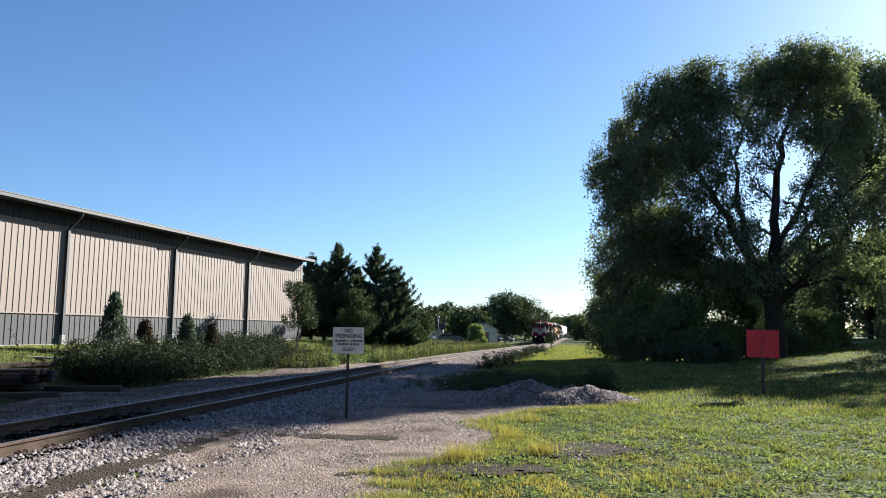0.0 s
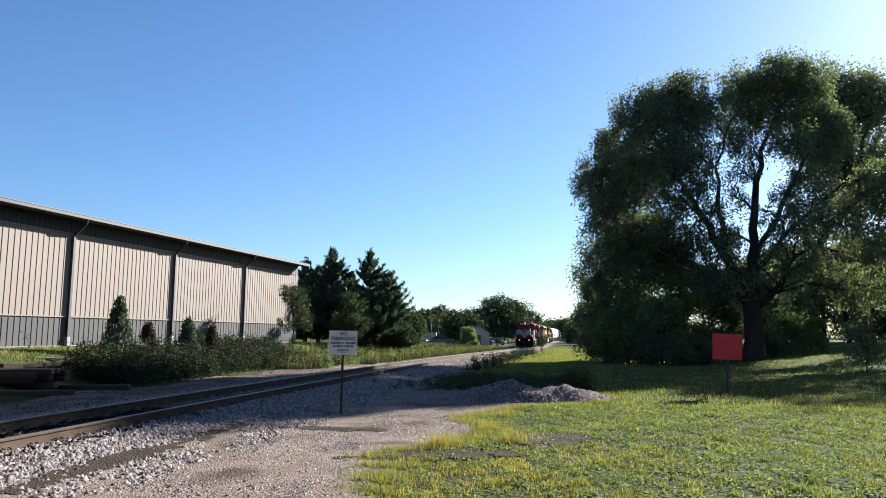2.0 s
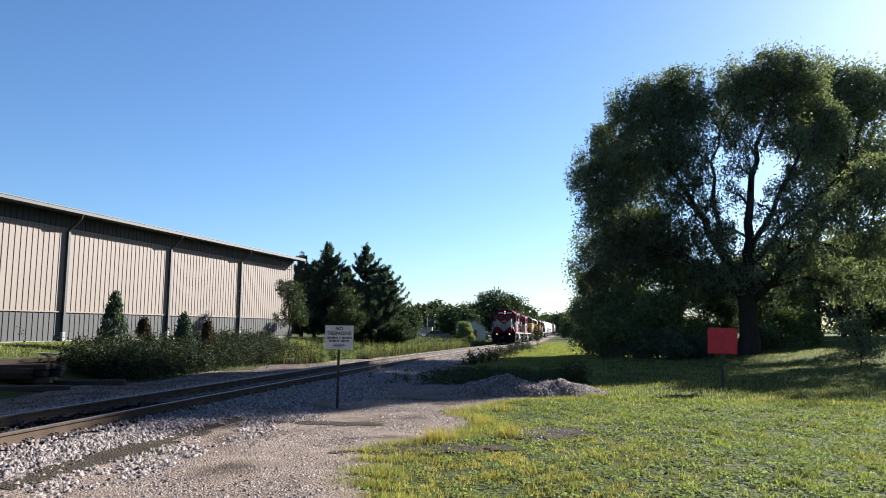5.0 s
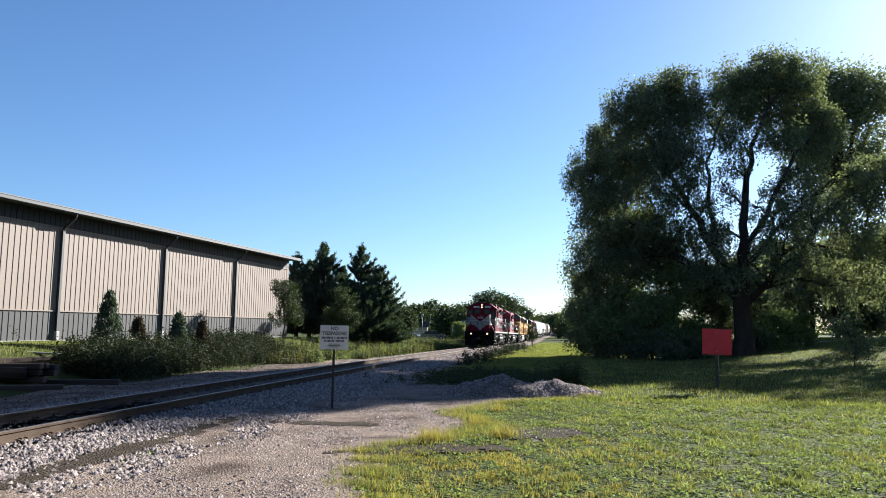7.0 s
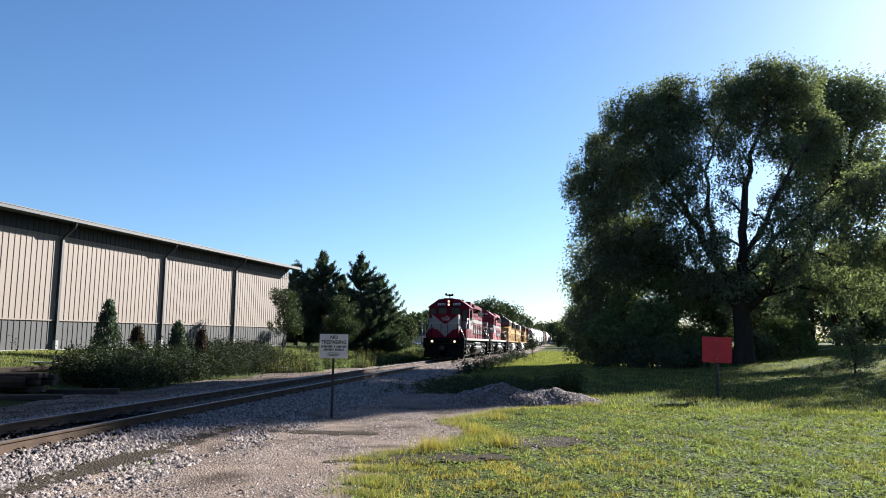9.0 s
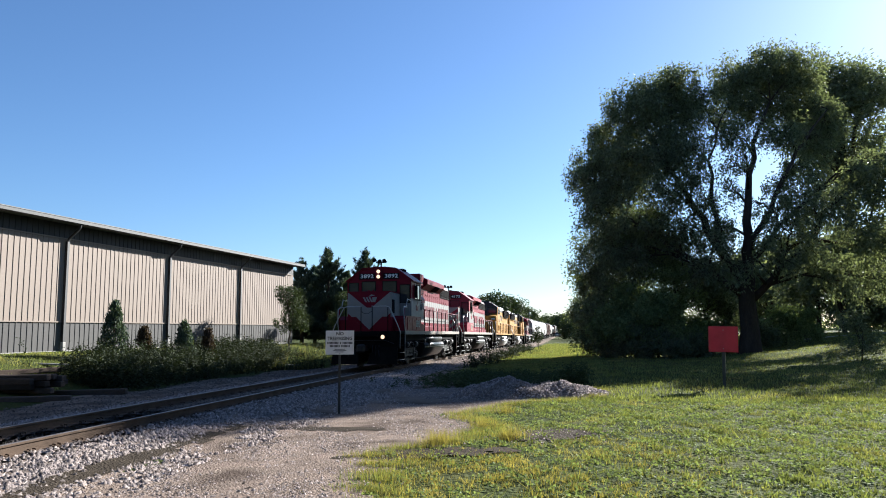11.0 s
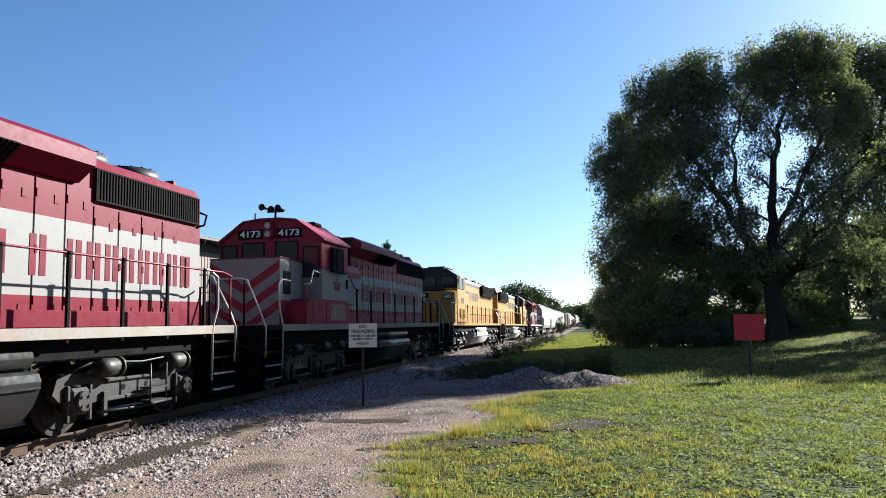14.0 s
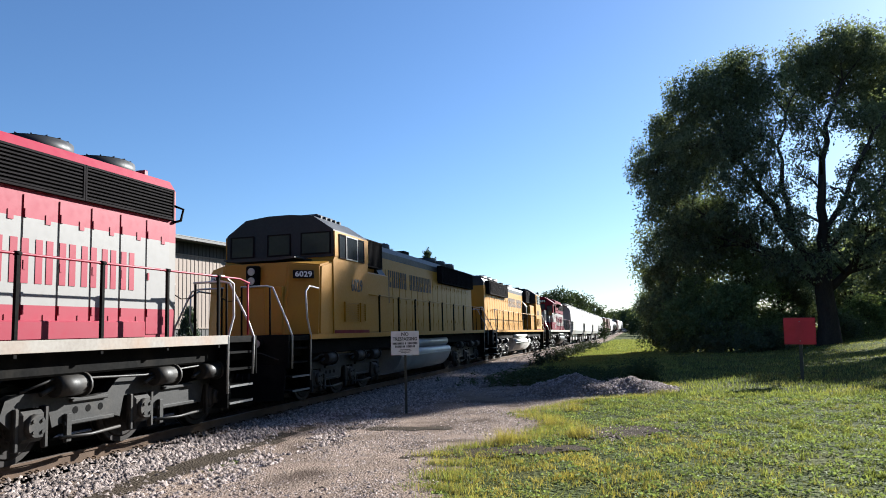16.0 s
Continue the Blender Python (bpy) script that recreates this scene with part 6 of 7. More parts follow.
        for k in range(3):
            z = 3.12 - 0.5 * k
            for sx in (-1, 1):
                plate("chevron", nose, red, [(0.0, z - 0.5), (sx * 0.96, z + 0.12), (sx * 0.96, z - 0.12), (0.0, z - 0.74)] if k < 2 else [(0.0, 1.62), (sx * 0.96, z + 0.12), (sx * 0.96, z - 0.12), (sx * 0.36, 1.62)], ya, yb, "y", "red diagonal nose stripe")
        plate("lower_panel", nose, W, [(-0.97, 1.6), (0.97, 1.6), (0.97, 2.23), (-0.97, 2.23)], ya + 0.003, yb, "y")
    bm = bmesh.new()
    box(bm, 0.98, 1.0, yn + 0.18, yn + 0.62, 2.38, 2.98, 0.01)
    part("nose_recess", bm, "grille", nose, "dark opening in the nose side")
    bm = bmesh.new()
    cyl(bm, (0.1, yn + 0.3, 3.33), (0.1, yn + 0.3, 3.42), 0.04, seg=8)
    cyl(bm, (-0.1, yn + 0.3, 3.33), (-0.1, yn + 0.3, 3.4), 0.04, seg=8)
    part("nose_beacon", bm, red, nose)
    # hood
    y0 = yr + 0.02
    s0, s1 = 2.08, 3.24
    bm = bmesh.new()
    prism(bm, [(-0.93, 1.585), (-0.93, s0), (0.93, s0), (0.93, 1.585)], y0, hood1, "y", 0)
    prism(bm, [(-0.93, s0), (-0.93, s1), (0.93, s1), (0.93, s0)], y0, hood1, "y", 1)
    prism(bm, [(-0.93, s1), (-0.93, 4.16), (-0.8, 4.36), (-0.5, 4.42), (0.5, 4.42), (0.8, 4.36), (0.93, 4.16), (0.93, s1)], y0, hood1, "y", 0)
    hood = part("hood", bm, [red, W], lo, "long red hood with a broad white stripe")
    # doors along the engine
    wd = 0.62
    start = y0 + 1.9
    n_doors = int((hood1 - start - 0.15) / wd)
    for sx in (-1, 1):
        for k in range(n_doors):
            low_top = 3.55 if start + k * wd > hood1 - (4.6 if six else 3.5) else 3.82
            shared(("door", red, low_top), "hood_door", hood, door_mesh(wd, ((1.66, s0 - 0.01, 0), (s0 - 0.01, s1, 1), (s1, low_top, 0))), [red, W, "grille", red], "",
                   Matrix.Translation((sx * 0.931, start + k * wd + (wd if sx < 0 else 0), 0)) @ Matrix.Rotation(0 if sx > 0 else math.pi, 4, "Z"))
        # low battery box along the walkway
        bm = bmesh.new()
        box(bm, sx * 0.93, sx * 1.12, y0 + 0.9, hood1 - 1.0, 1.6, 1.86, 0.015)
        part("walkway_duct", bm, red, hood, "low red duct along the walkway")
        # intake and blower duct behind the cab
        grille(lo, sx * 0.9, sx * 1.0, y0 + 0.1, y0 + 1.55, 3.5, 4.28, 16)
        bm = bmesh.new()
        out = [(sx * 0.92, 2.2), (sx * 1.3, 2.2), (sx * 1.33, 3.2), (sx * 1.2, 3.4), (sx * 0.92, 3.46)]
        prism(bm, out, y0 + 0.3, y0 + 1.75, "y", 0)
        part("blower_duct", bm, W, lo, "rounded blower duct")
        bm = bmesh.new()
        prism(bm, [(sx * 1.345, 3.02), (sx * 1.345, 3.2), (sx * 1.21, 3.415), (sx * 0.92, 3.475), (sx * 0.92, 3.46), (sx * 1.2, 3.4), (sx * 1.33, 3.2), (sx * 1.33, 3.02)], y0 + 0.29, y0 + 1.76, "y", 0)
        part("duct_top", bm, red, lo)
        # dynamic brake blister
        b0, b1 = (y0 + 1.95, hood1 - 5.2) if six else (y0 + 2.7, hood1 - 3.6)
        bm = bmesh.new()
        prism(bm, [(sx * 0.92, 3.84), (sx * 1.0, 3.84), (sx * 1.3, 4.08), (sx * 1.3, 4.3), (sx * 1.0, 4.46), (sx * 0.5, 4.46), (sx * 0.5, 4.2)], b0, b1, "y")
        part("brake_blister", bm, red, lo, "red flared brake blister on the hood")
        bm = bmesh.new()
        g0, g1 = b0 + (b1 - b0) * 0.45, b1 - (b1 - b0) * (0.06 if six else 0.3)
        prism(bm, [(sx * 0.99, 3.835), (sx * 1.02, 3.82), (sx * 1.325, 4.07), (sx * 1.3, 4.09)], g0, g1, "y")
        for k in range(14):
            yy = g0 + (g1 - g0) * (k + 0.5) / 14
            prism(bm, [(sx * 1.01, 3.83), (sx * 1.04, 3.8), (sx * 1.345, 4.05), (sx * 1.32, 4.07)], yy - 0.015, yy + 0.015, "y")
        part("brake_grid", bm, "grille", lo, "dark brake grid opening")
        # radiators
        r0 = hood1 - (4.3 if six else 3.15)
        halves = ((r0, r0 + 2.05), (r0 + 2.12, r0 + 4.15)) if six else ((r0, r0 + 3.0),)
        for a, b in halves:
            grille(lo, sx * 0.92, sx * 0.95, a, b, 3.66, 4.14, 9 if six else 40, not six, label="black radiator grille")
        glyph_bars("side_lettering", lo, sx * 0.948, *((y0 + 2.95, hood1 - 1.0) if six else (y0 + 2.55, hood1 - 0.3)), 2.36, 2.96, (9, 1, 8), red, sx)
        # number under the cab
        yy = 5.8 if not six else 6.3
        if number_patch:
            pbox("number_patch", lo, "patch", sx * 1.535, sx * 1.54, yy - 0.62, yy + 0.62, 1.7, 2.16, 0, "faded orange patch behind the number")
        m = Matrix.Translation((sx * 1.545, yy, 1.92)) @ Matrix.Rotation(sx * math.pi / 2, 4, "Z") @ Matrix.Rotation(math.pi / 2, 4, "X")
        lettering("number", number, 0.44, lo, m, "white", width=0.84)
        # handrails
        posts = [yr + 0.95 + k * ((end - 1.3 - yr - 0.95) / 8) for k in range(9)]
        rail_run(lo, sx * 1.49, posts, 1.6, 2.66, "black", red,
                 ([(sx * 1.49, yr + 0.03, 3.05), (sx * 1.49, yr + 0.3, 3.02), (sx * 1.49, yr + 0.75, 2.68)], [(sx * 1.49, end - 0.6, 2.66), (sx * 1.46, end - 0.2, 2.6), (sx * 1.3, end - 0.1, 2.6)]))
        ptube("end_handrail", lo, red, [(sx * 1.4, end - 0.15, 1.6), (sx * 1.4, end - 0.15, 2.6)], 0.022)
        # rail up to the cab door
        ptube("cab_handrail", lo, "silver", [(sx * 1.5, yn + 0.35, 2.62), (sx * 1.5, yn + 0.75, 2.66), (sx * 1.5, yn + 0.95, 3.02), (sx * 1.5, yc - 0.05, 2.98)], 0.02)
        ptube("cab_post", lo, red, [(sx * 1.5, yn + 0.42, 1.6), (sx * 1.5, yn + 0.42, 2.62)], 0.026)
    fans = (hood1 - 3.7, hood1 - 2.25, hood1 - 0.85) if six else (hood1 - 2.6, hood1 - 1.1)
    for y in fans:
        fan(lo, y, 4.44, 0.6, "charcoal")
    if not six:
        bm = bmesh.new()
        box(bm, -1.1, 1.1, y0 + 1.75, y0 + 2.68, 3.95, 4.56, 0.04)
        part("air_filter_box", bm, red, lo, "red box on the hood")
    for y in ((y0 + 3.6, y0 + 6.2) if not six else (y0 + 3.0, y0 + 7.6)):
        pbox("exhaust_stack", lo, "black", -0.35, 0.35, y, y + 0.4, 4.4, 4.6, 0.02, "sooty exhaust stack")
    pbox("lifting_lug", lo, red, 0.3, 0.5, hood1 - 0.3, hood1 - 0.2, 4.4, 4.55)
    ptube("rear_hose", lo, "black", [(0.95, hood1 - 0.1, 3.9), (1.05, hood1 + 0.05, 3.85), (1.0, hood1 + 0.05, 3.65), (0.95, hood1 - 0.1, 3.6)], 0.025)
    # underside
    if six:
        fuel_tank(lo, 9.2, 14.7)
        for y, t_ in ((5.4, (-2.0, -0.05, 2.0)), (17.95, (-2.05, 0.05, 2.05))):
            truck(lo, y, t_)
    else:
        fuel_tank(lo, 7.8, 13.2)
        for y in (5.4, 15.65):
            truck(lo, y, (-1.37, 1.37))
    end_platform(lo, front, -1)
    end_platform(lo, end, 1, pilot=False)
    coupler(lo, front - 0.45, -1)
    coupler(lo, end + 0.35, 1)
    for x in (-0.82, 0.82):
        ditch_light(lo, x, front - 0.2, 1.34, lit)
    return lo


def wide_loco(label, group, number, lit=False):
    """A six axle yellow and grey locomotive with a wide comfort cab."""
    lo = thing("locomotive", label, "locomotive", group)
    front, end = 1.3, 22.2
    Yl, G = "yellow", "charcoal"
    pbox("underframe", lo, "black", -1.3, 1.3, front, end, 1.1, 1.44, 0.03, "black underframe")
    pbox("walkway", lo, "black", -1.5, 1.5, front, end, 1.44, 1.55, 0.01)
    for sx in (-1, 1):
        pbox("sill", lo, Yl, sx * 1.5, sx * 1.53, front + 1.0, end - 1.0, 1.46, 1.58, 0.004, "yellow side sill")
    # wide nose: sloping top, cut corners
    bm = bmesh.new()
    w0, w1 = 0.85, 1.5
    yn, yk, yc = 2.3, 2.85, 3.6
    low = [(-w0, yn), (w0, yn), (w1, yk), (w1, yc + 0.2), (-w1, yc + 0.2), (-w1, yk)]
    top = [(-w0, yn + 0.22, 3.3), (w0, yn + 0.22, 3.3), (w1, yk + 0.1, 3.22), (w1, yc + 0.2, 3.42), (-w1, yc + 0.2, 3.42), (-w1, yk + 0.1, 3.22)]
    a = [bm.verts.new((x, y, 1.55)) for x, y in low]
    b = [bm.verts.new(p) for p in top]
    for i in range(6):
        bm.faces.new((a[i], a[(i + 1) % 6], b[(i + 1) % 6], b[i]))
    bm.faces.new(b)
    bm.faces.new(a[::-1])
    bmesh.ops.recalc_face_normals(bm, faces=bm.faces[:])
    bmesh.ops.bevel(bm, geom=bm.edges[:], offset=0.04, segments=2, affect="EDGES")
    nose = part("nose", bm, Yl, lo, "broad yellow nose with cut corners")
    bm = bmesh.new()
    prism(bm, [(-0.5, 3.36), (0.5, 3.36), (0.95, 3.4), (0.95, 3.44), (-0.95, 3.44), (-0.95, 3.4)], yn + 0.35, yc, "y")
    part("anti_glare_panel", bm, G, nose, "dark panel on top of the nose")
    bm = bmesh.new()
    box(bm, -0.16, 0.16, yn + 0.02, yn + 0.2, 2.72, 3.22, 0.03)
    hl = part("headlight", bm, "black", nose, "twin headlights in the nose")
    for z in (2.86, 3.08):
        bm = bmesh.new()
        cyl(bm, (0, yn + 0.0, z), (0, yn + 0.04, z), 0.09, seg=16)
        part("lens", bm, "lampglow" if lit else "silver", hl, "dull headlight lens")
    for sx in (-1, 1):
        nrm = Vector((sx * (yk - yn), -(w1 - w0), 0.12)).normalized()
        m = Matrix.Translation((sx * 1.19, 2.63, 2.98)) @ nrm.to_track_quat("Z", "Y").to_matrix().to_4x4()
        number_board(nose, number, 0, 0, 0, 0.5, 0.2, m=m @ Matrix.Translation((0, 0, 0.02)))
    pbox("nose_door", nose, Yl, 0.35, 0.8, yn - 0.005, yn + 0.1, 1.62, 2.7, 0.01, "yellow nose door")
    # cab
    bm = bmesh.new()
    prism(bm, [(yc, 1.58), (yc, 3.4), (yc + 0.1, 3.5), (5.95, 3.5), (5.95, 1.58)], -1.53, 1.53, "x", 0)
    prism(bm, [(-1.53, 3.5), (-1.5, 4.18), (-0.95, 4.56), (-0.3, 4.63), (0.3, 4.63), (0.95, 4.56), (1.5, 4.18), (1.53, 3.5)], yc + 0.08, 5.95, "y", 1)
    cab = part("cab", bm, [Yl, G], lo, "wide cab, yellow below and grey above")
    for sx in (-1, 1):
        bm = bmesh.new()
        box(bm, sx * 1.5, sx * 1.54, yc + 0.08, 5.95, 3.5, 4.14, 0.0)
        part("cab_side", bm, Yl, cab)
        for dy, w in ((-0.72, 0.36), (-0.1, 0.72), (0.55, 0.36)):
            m = Matrix.Translation((sx * 1.545, 4.85 + dy, 3.78)) @ Matrix.Rotation(sx * math.pi / 2, 4, "Z") @ Matrix.Rotation(math.pi / 2, 4, "X")
            window(cab, m, w, 0.56, "cab side window", "silver" if w > 0.5 else "grille")
        m = Matrix.Translation((sx * 1.545, 5.08, 2.82)) @ Matrix.Rotation(sx * math.pi / 2, 4, "Z") @ Matrix.Rotation(math.pi / 2, 4, "X")
        lettering("number", number, 0.46, lo, m, "ink", width=0.78)
        grille(lo, sx * 1.5, sx * 1.535, 4.25, 5.1, 1.9, 2.35, 9, False, Yl, "yellow louvred panel")
        grille(lo, sx * 1.5, sx * 1.535, 5.3, 5.6, 1.9, 2.35, 9, False, Yl, "yellow louvred panel")
        bm = bmesh.new()
        box(bm, sx * 1.535, sx * 1.54, yc + 0.02, 5.95, 1.58, 1.66)
        part("red_line", bm, "red", lo)
    for x, w in ((-1.05, 0.62), (0.0, 0.6), (1.02, 0.76)):
        window(cab, pose(x, yc + 0.07, 3.86, 88), w, 0.5, "dark windscreen pane")
    bm = bmesh.new()
    box(bm, -0.7, 0.7, yc + 0.5, 5.4, 4.6, 4.66, 0.02)
    box(bm, -0.3, 0.7, yc + 0.9, yc + 2.0, 4.62, 4.76, 0.04)
    for k in range(5):
        box(bm, 0.8, 0.92, yc + 0.6 + k * 0.3, yc + 0.72 + k * 0.3, 4.52, 4.66, 0.02)
    part("roof_gear", bm, G, cab, "grey equipment on the cab roof")
    # hood
    y0, y1 = 5.97, 21.2
    bm = bmesh.new()
    prism(bm, [(-0.93, 1.56), (-0.93, 3.95), (0.93, 3.95), (0.93, 1.56)], y0, y1, "y", 0)
    prism(bm, [(-0.93, 3.95), (-0.93, 4.16), (-0.78, 4.36), (-0.5, 4.44), (0.5, 4.44), (0.78, 4.36), (0.93, 4.16), (0.93, 3.95)], y0, y1, "y", 1)
    hood = part("hood", bm, [Yl, G], lo, "long yellow hood with a grey top")
    for sx in (-1, 1):
        wd = 0.68
        for k in range(18):
            y = 8.3 + k * wd
            shared("ydoor", "hood_door", hood, door_mesh(wd, ((1.62, 2.6, 0), (2.6, 3.1, 1), (3.1, 3.6, 0))), [Yl, Yl, "grille", Yl], "",
                   Matrix.Translation((sx * 0.931, y + (wd if sx < 0 else 0), 0)) @ Matrix.Rotation(0 if sx > 0 else math.pi, 4, "Z"))
        grille(lo, sx * 0.93, sx * 1.12, 6.3, 8.1, 3.55, 4.3, 18, label="black intake grille")
        pbox("electrical_cabinet", lo, Yl, sx * 0.93, sx * 1.4, 6.0, 8.0, 1.58, 3.3, 0.03, "yellow electrical cabinet")
        bm = bmesh.new()
        prism(bm, [(sx * 0.93, 3.6), (sx * 1.2, 3.2), (sx * 1.2, 2.5), (sx * 0.93, 2.3)], 8.0, 8.6, "y")
        part("air_duct", bm, G, lo, "grey duct on the hood")
        for a, b in ((15.2, 17.9), (18.0, 20.7)):
            grille(lo, sx * 0.93, sx * 1.1, a, b, 3.55, 4.2, 26, label="black radiator grille")
        glyph_bars("side_lettering", lo, sx * 0.948, 9.2, 14.2, 3.05, 3.6, (5, 7), "ink", sx)
        posts = [6.9 + k * 1.72 for k in range(9)]
        rail_run(lo, sx * 1.49, posts, 1.6, 2.64, "black", Yl, ([(sx * 1.49, 6.0, 2.64)], [(sx * 1.49, 21.0, 2.64), (sx * 1.4, 21.9, 2.6)]))
    for y in (16.0, 17.5, 19.0):
        fan(lo, y, 4.46, 0.66, G)
    fan(lo, 10.5, 4.46, 0.55, G)
    pbox("exhaust_stack", lo, "black", -0.4, 0.4, 12.6, 13.2, 4.42, 4.62, 0.02, "sooty exhaust stack")
    fuel_tank(lo, 8.9, 15.0, "silver")
    truck(lo, 5.2, (-1.9, 0.1, 2.0))
    truck(lo, 18.7, (-2.0, -0.1, 1.9))
    end_platform(lo, front, -1)
    end_platform(lo, end, 1, pilot=False)
    coupler(lo, front - 0.45, -1)
    coupler(lo, end + 0.35, 1)
    for x in (-0.8, 0.8):
        ditch_light(lo, x, front - 0.14, 1.4, False)
    return lo


def hopper_car(label, mt):
    """A covered hopper with curved sides, end slopes, roof walk and outlet bays."""
    c = thing("covered_hopper", label, "freight car", "freight cars of the train")
    L = 17.6
    out = [(-1.35, 1.2), (-1.52, 1.6), (-1.58, 2.6), (-1.5, 3.8), (-1.2, 4.3), (-0.6, 4.5), (0.6, 4.5), (1.2, 4.3), (1.5, 3.8), (1.58, 2.6), (1.52, 1.6), (1.35, 1.2)]
    bm = bmesh.new()
    prism(bm, out, 1.6, L - 1.6, "y")
    part("body", bm, mt, c, "pale curved steel sides")
    for s_, y in ((-1, 1.6), (1, L - 1.6)):
        bm = bmesh.new()
        a = [bm.verts.new((x, y, z)) for x, z in out]
        b = [bm.verts.new((x * 0.9, y + s_ * 1.0 * (0 if z < 2.4 else 1), max(z, 2.4))) for x, z in out]
        for i in range(len(out)):
            bm.faces.new((a[i], a[(i + 1) % len(out)], b[(i + 1) % len(out)], b[i]))
        part("end_slope", bm, mt, c)
        pbox("end_sill", c, "black", -1.4, 1.4, y + s_ * 0.1, y + s_ * 1.1, 1.0, 1.25, 0.02)
        for x in (-1.3, 1.3):
            bm = bmesh.new()
            box(bm, x - 0.04, x + 0.04, y + s_ * 0.9 - 0.04, y + s_ * 0.9 + 0.04, 1.2, 4.2)
            for k in range(9):
                cyl(bm, (x - 0.2, y + s_ * 0.95, 1.4 + 0.32 * k), (x + 0.2, y + s_ * 0.95, 1.4 + 0.32 * k), 0.012, seg=4)
            part("ladder", bm, mt, c, "end ladder")
        coupler(c, y + s_ * 1.25, s_)
        truck(c, y - s_ * 0.4, (-0.88, 0.88), False, 0.44, True)
    bm = bmesh.new()
    for x in (-0.62, 0.62):
        box(bm, x - 0.28, x + 0.28, 1.0, L - 1.0, 4.56, 4.6)
    part("roof_walk", bm, "silver", c, "steel roof walk")
    for k in range(10):
        pbox("roof_hatch", c, mt, -0.26, 0.26, 2.0 + k * 1.38, 3.0 + k * 1.38, 4.5, 4.62, 0.04)
    for k in range(3):
        y = 3.4 + 3.6 * k
        bm = bmesh.new()
        prism(bm, [(y, 1.25), (y + 3.4, 1.25), (y + 2.0, 0.45), (y + 1.4, 0.45)], -0.9, 0.9, "x")
        part("outlet_bay", bm, mt, c, "sloping hopper bay")
    return c


def box_car(label, mt):
    """A steel box car with side posts and a sliding door."""
    c = thing("box_car", label, "freight car", "freight cars of the train")
    L = 17.6
    pbox("body", c, mt, -1.45, 1.45, 0.9, L - 0.9, 1.1, 4.3, 0.05, "ribbed steel body")
    bm = bmesh.new()
    prism(bm, [(-1.5, 4.3), (-1.5, 4.38), (0, 4.6), (1.5, 4.38), (1.5, 4.3)], 0.9, L - 0.9, "y")
    part("roof", bm, "silver", c, "shallow pitched metal roof")
    for sx in (-1, 1):
        for k in range(15):
            y = 1.0 + k * (L - 2.0) / 14
            pbox("side_post", c, mt, sx * 1.45, sx * 1.53, y - 0.05, y + 0.05, 1.15, 4.28, 0.01)
        pbox("sliding_door", c, mt, sx * 1.53, sx * 1.58, L / 2 - 1.5, L / 2 + 1.5, 1.2, 4.15, 0.02, "sliding door")
    for s_, y in ((-1, 0.9), (1, L - 0.9)):
        coupler(c, y + s_ * 0.55, s_)
        truck(c, y - s_ * 1.4, (-0.88, 0.88), False, 0.44, True)
    pbox("underframe", c, "black", -0.5, 0.5, 1.0, L - 1.0, 0.75, 1.1, 0.02)
    return c


def tank_car(label, mt):
    c = thing("tank_car", label, "freight car", "freight cars of the train")
    L = 17.6
    bm = bmesh.new()
    cyl(bm, (0, 1.6, 2.55), (0, L - 1.6, 2.55), 1.5, seg=28)
    cyl(bm, (0, 1.6, 2.55), (0, 1.1, 2.55), 1.5, 0.9, seg=28)
    cyl(bm, (0, L - 1.6, 2.55), (0, L - 1.1, 2.55), 1.5, 0.9, seg=28)
    part("tank", bm, mt, c, "long horizontal tank")
    bm = bmesh.new()
    cyl(bm, (0, L / 2, 3.9), (0, L / 2, 4.5), 0.5, seg=18)
    part("dome", bm, mt, c, "round top dome")
    pbox("walkway", c, "black", -1.3, 1.3, L / 2 - 1, L / 2 + 1, 3.95, 4.0, 0)
    for s_, y in ((-1, 0.9), (1, L - 0.9)):
        pbox("end_frame", c, "black", -1.35, 1.35, y, y - s_ * 2.4, 0.95, 1.2, 0.02)
        coupler(c, y + s_ * 0.55, s_)
        truck(c, y - s_ * 1.4, (-0.88, 0.88), False, 0.44, True)
    return c


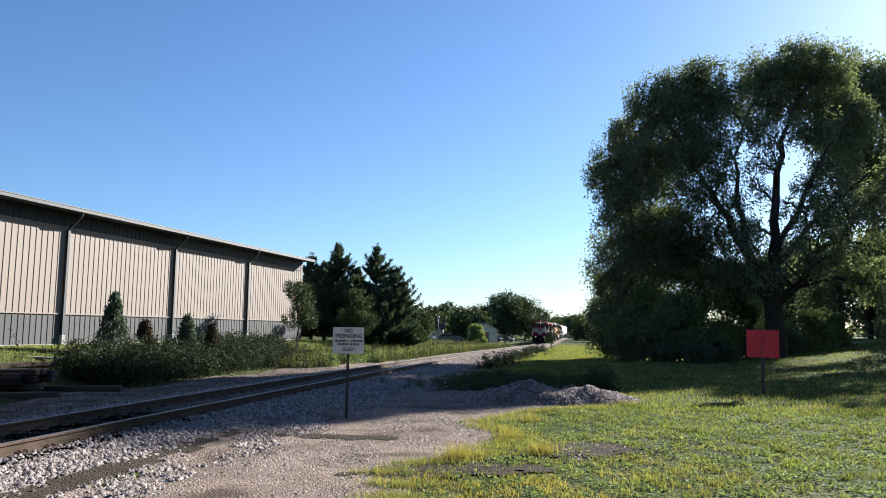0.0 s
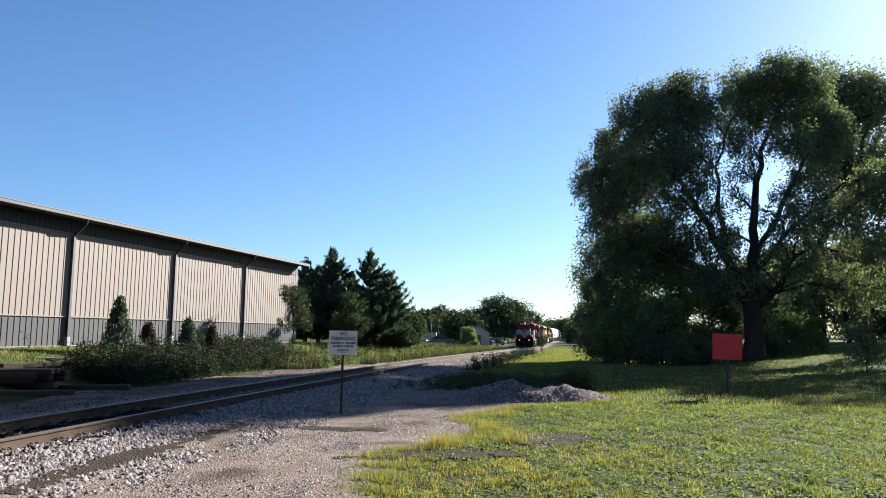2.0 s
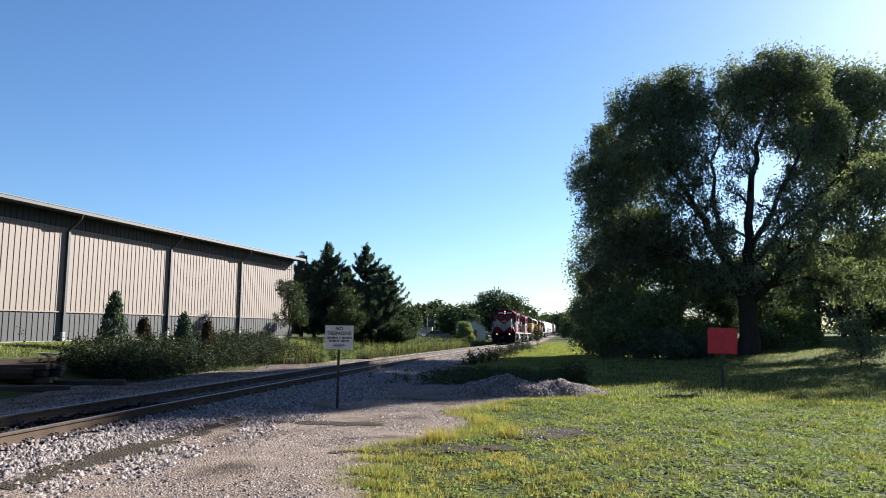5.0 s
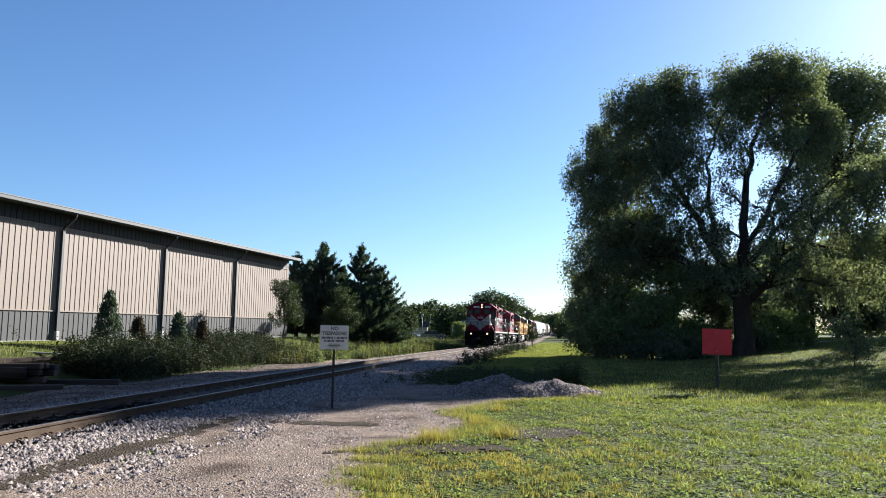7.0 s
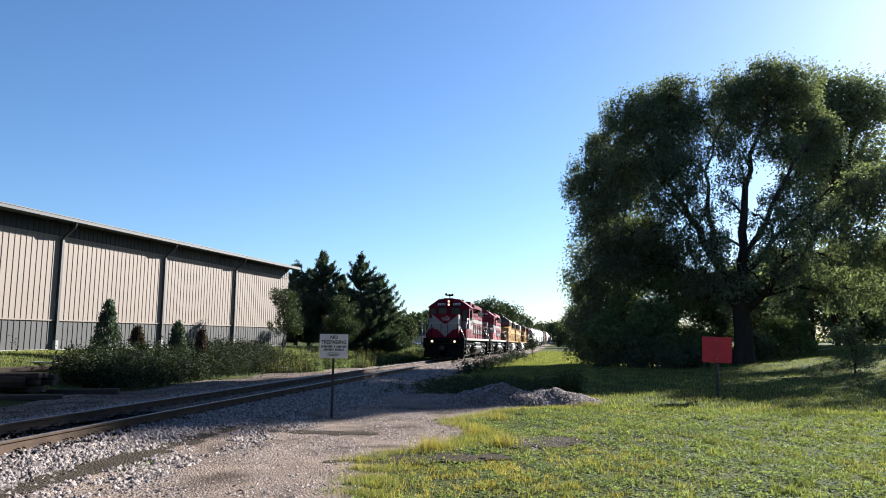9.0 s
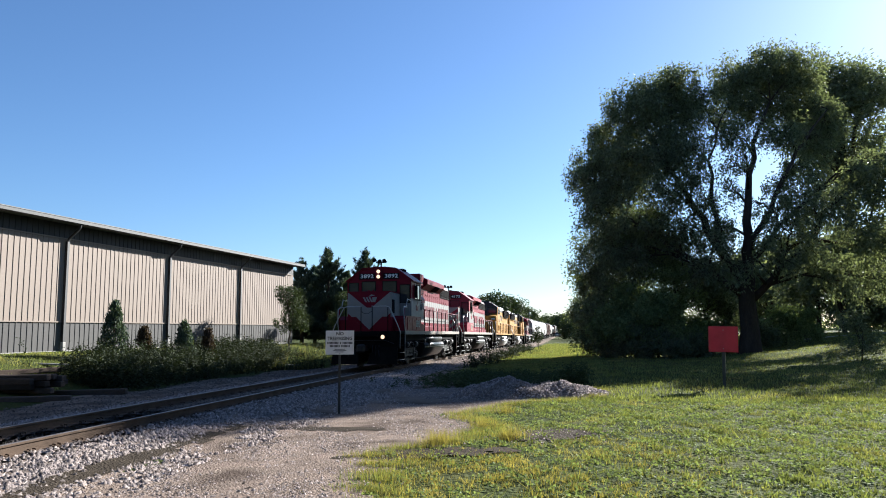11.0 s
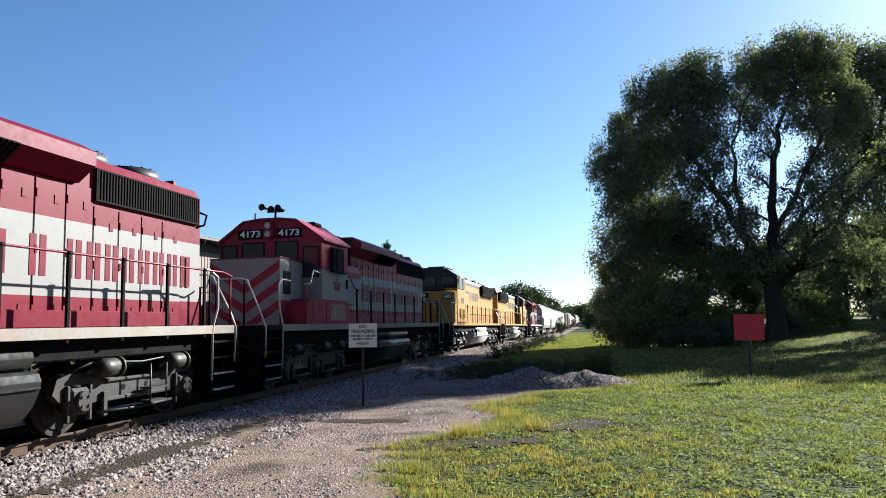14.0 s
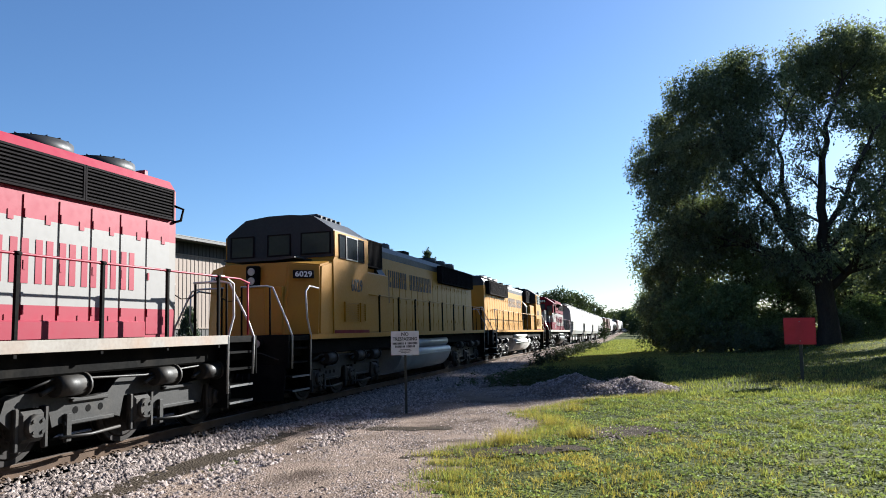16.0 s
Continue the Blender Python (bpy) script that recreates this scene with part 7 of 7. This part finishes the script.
TRAIN = []          # thing, distance of its origin behind the train's front, length, faces backwards
G1 = "locomotives of the train"
TRAIN.append((std_loco("leading deep red and white road switcher locomotive with lit lamps", G1, "red", "3892", False, False, True), 0.0, 19.0, False))
TRAIN.append((std_loco("faded red and white six axle locomotive with striped nose", G1, "faded", "4173", True, True, False, True), 18.03, 21.4, False))
TRAIN.append((wide_loco("yellow and grey six axle locomotive with wide cab", G1, "6029"), 39.01, 22.7, False))
TRAIN.append((wide_loco("yellow and grey locomotive running backwards, cab trailing", G1, ""), 61.6, 22.8, True))
TRAIN.append((std_loco("red and white locomotive coupled ahead of the freight cars", G1, "red", "", True, False, False), 84.0, 21.4, False))
at = 106.2
kinds = ["h", "h", "h", "h", "b", "b", "h", "t", "t", "b", "h", "h", "t", "h"]
for k, kind_ in enumerate(kinds):
    if kind_ == "h":
        c = hopper_car("light grey covered hopper car with curved sides", "hopper")
    elif kind_ == "b":
        c = box_car("rusty brown steel box car with a closed door", "boxcar")
    else:
        c = tank_car("black tank car with a top dome", "tank")
    TRAIN.append((c, at, 17.6, False))
    at += 17.7


def train_front(t):
    """Where the front of the train stands on the track at t seconds."""
    return 20.853 - 10.754 * (t - 12) - 0.036 * min(t - 11, 0) ** 2 - 4.2


def motions():
    times_ = [0.5 * k for k in range(33)]
    for ob, back_, length, turned in TRAIN:
        rows = []
        for t in times_:
            y = train_front(t) + back_
            za, zb_ = float(track_z(y + 3)), float(track_z(y + length - 3))
            tilt = math.degrees(math.atan2(zb_ - za, length - 6))
            z0 = za - 3 * (zb_ - za) / (length - 6)
            if turned:
                rows.append((t, pose(TRACK_X, y + length, z0 + length * (zb_ - za) / (length - 6), -tilt, 0, 180)))
            else:
                rows.append((t, pose(TRACK_X, y, z0, tilt, 0, 0)))
        walk(ob, rows)
    for w, a, r in WHEELS:
        rows = []
        top = w.parent.parent
        sgn = -1 if any(o is top and turned for o, _, _, turned in TRAIN) else 1
        for k in range(241):
            t = k / 15
            turn = math.degrees((train_front(0) - train_front(t)) / r) * sgn
            rows.append((t, pose(0, a, r) @ Matrix.Rotation(math.radians(turn % 360), 4, "X")))
        walk(w, rows)


motions()
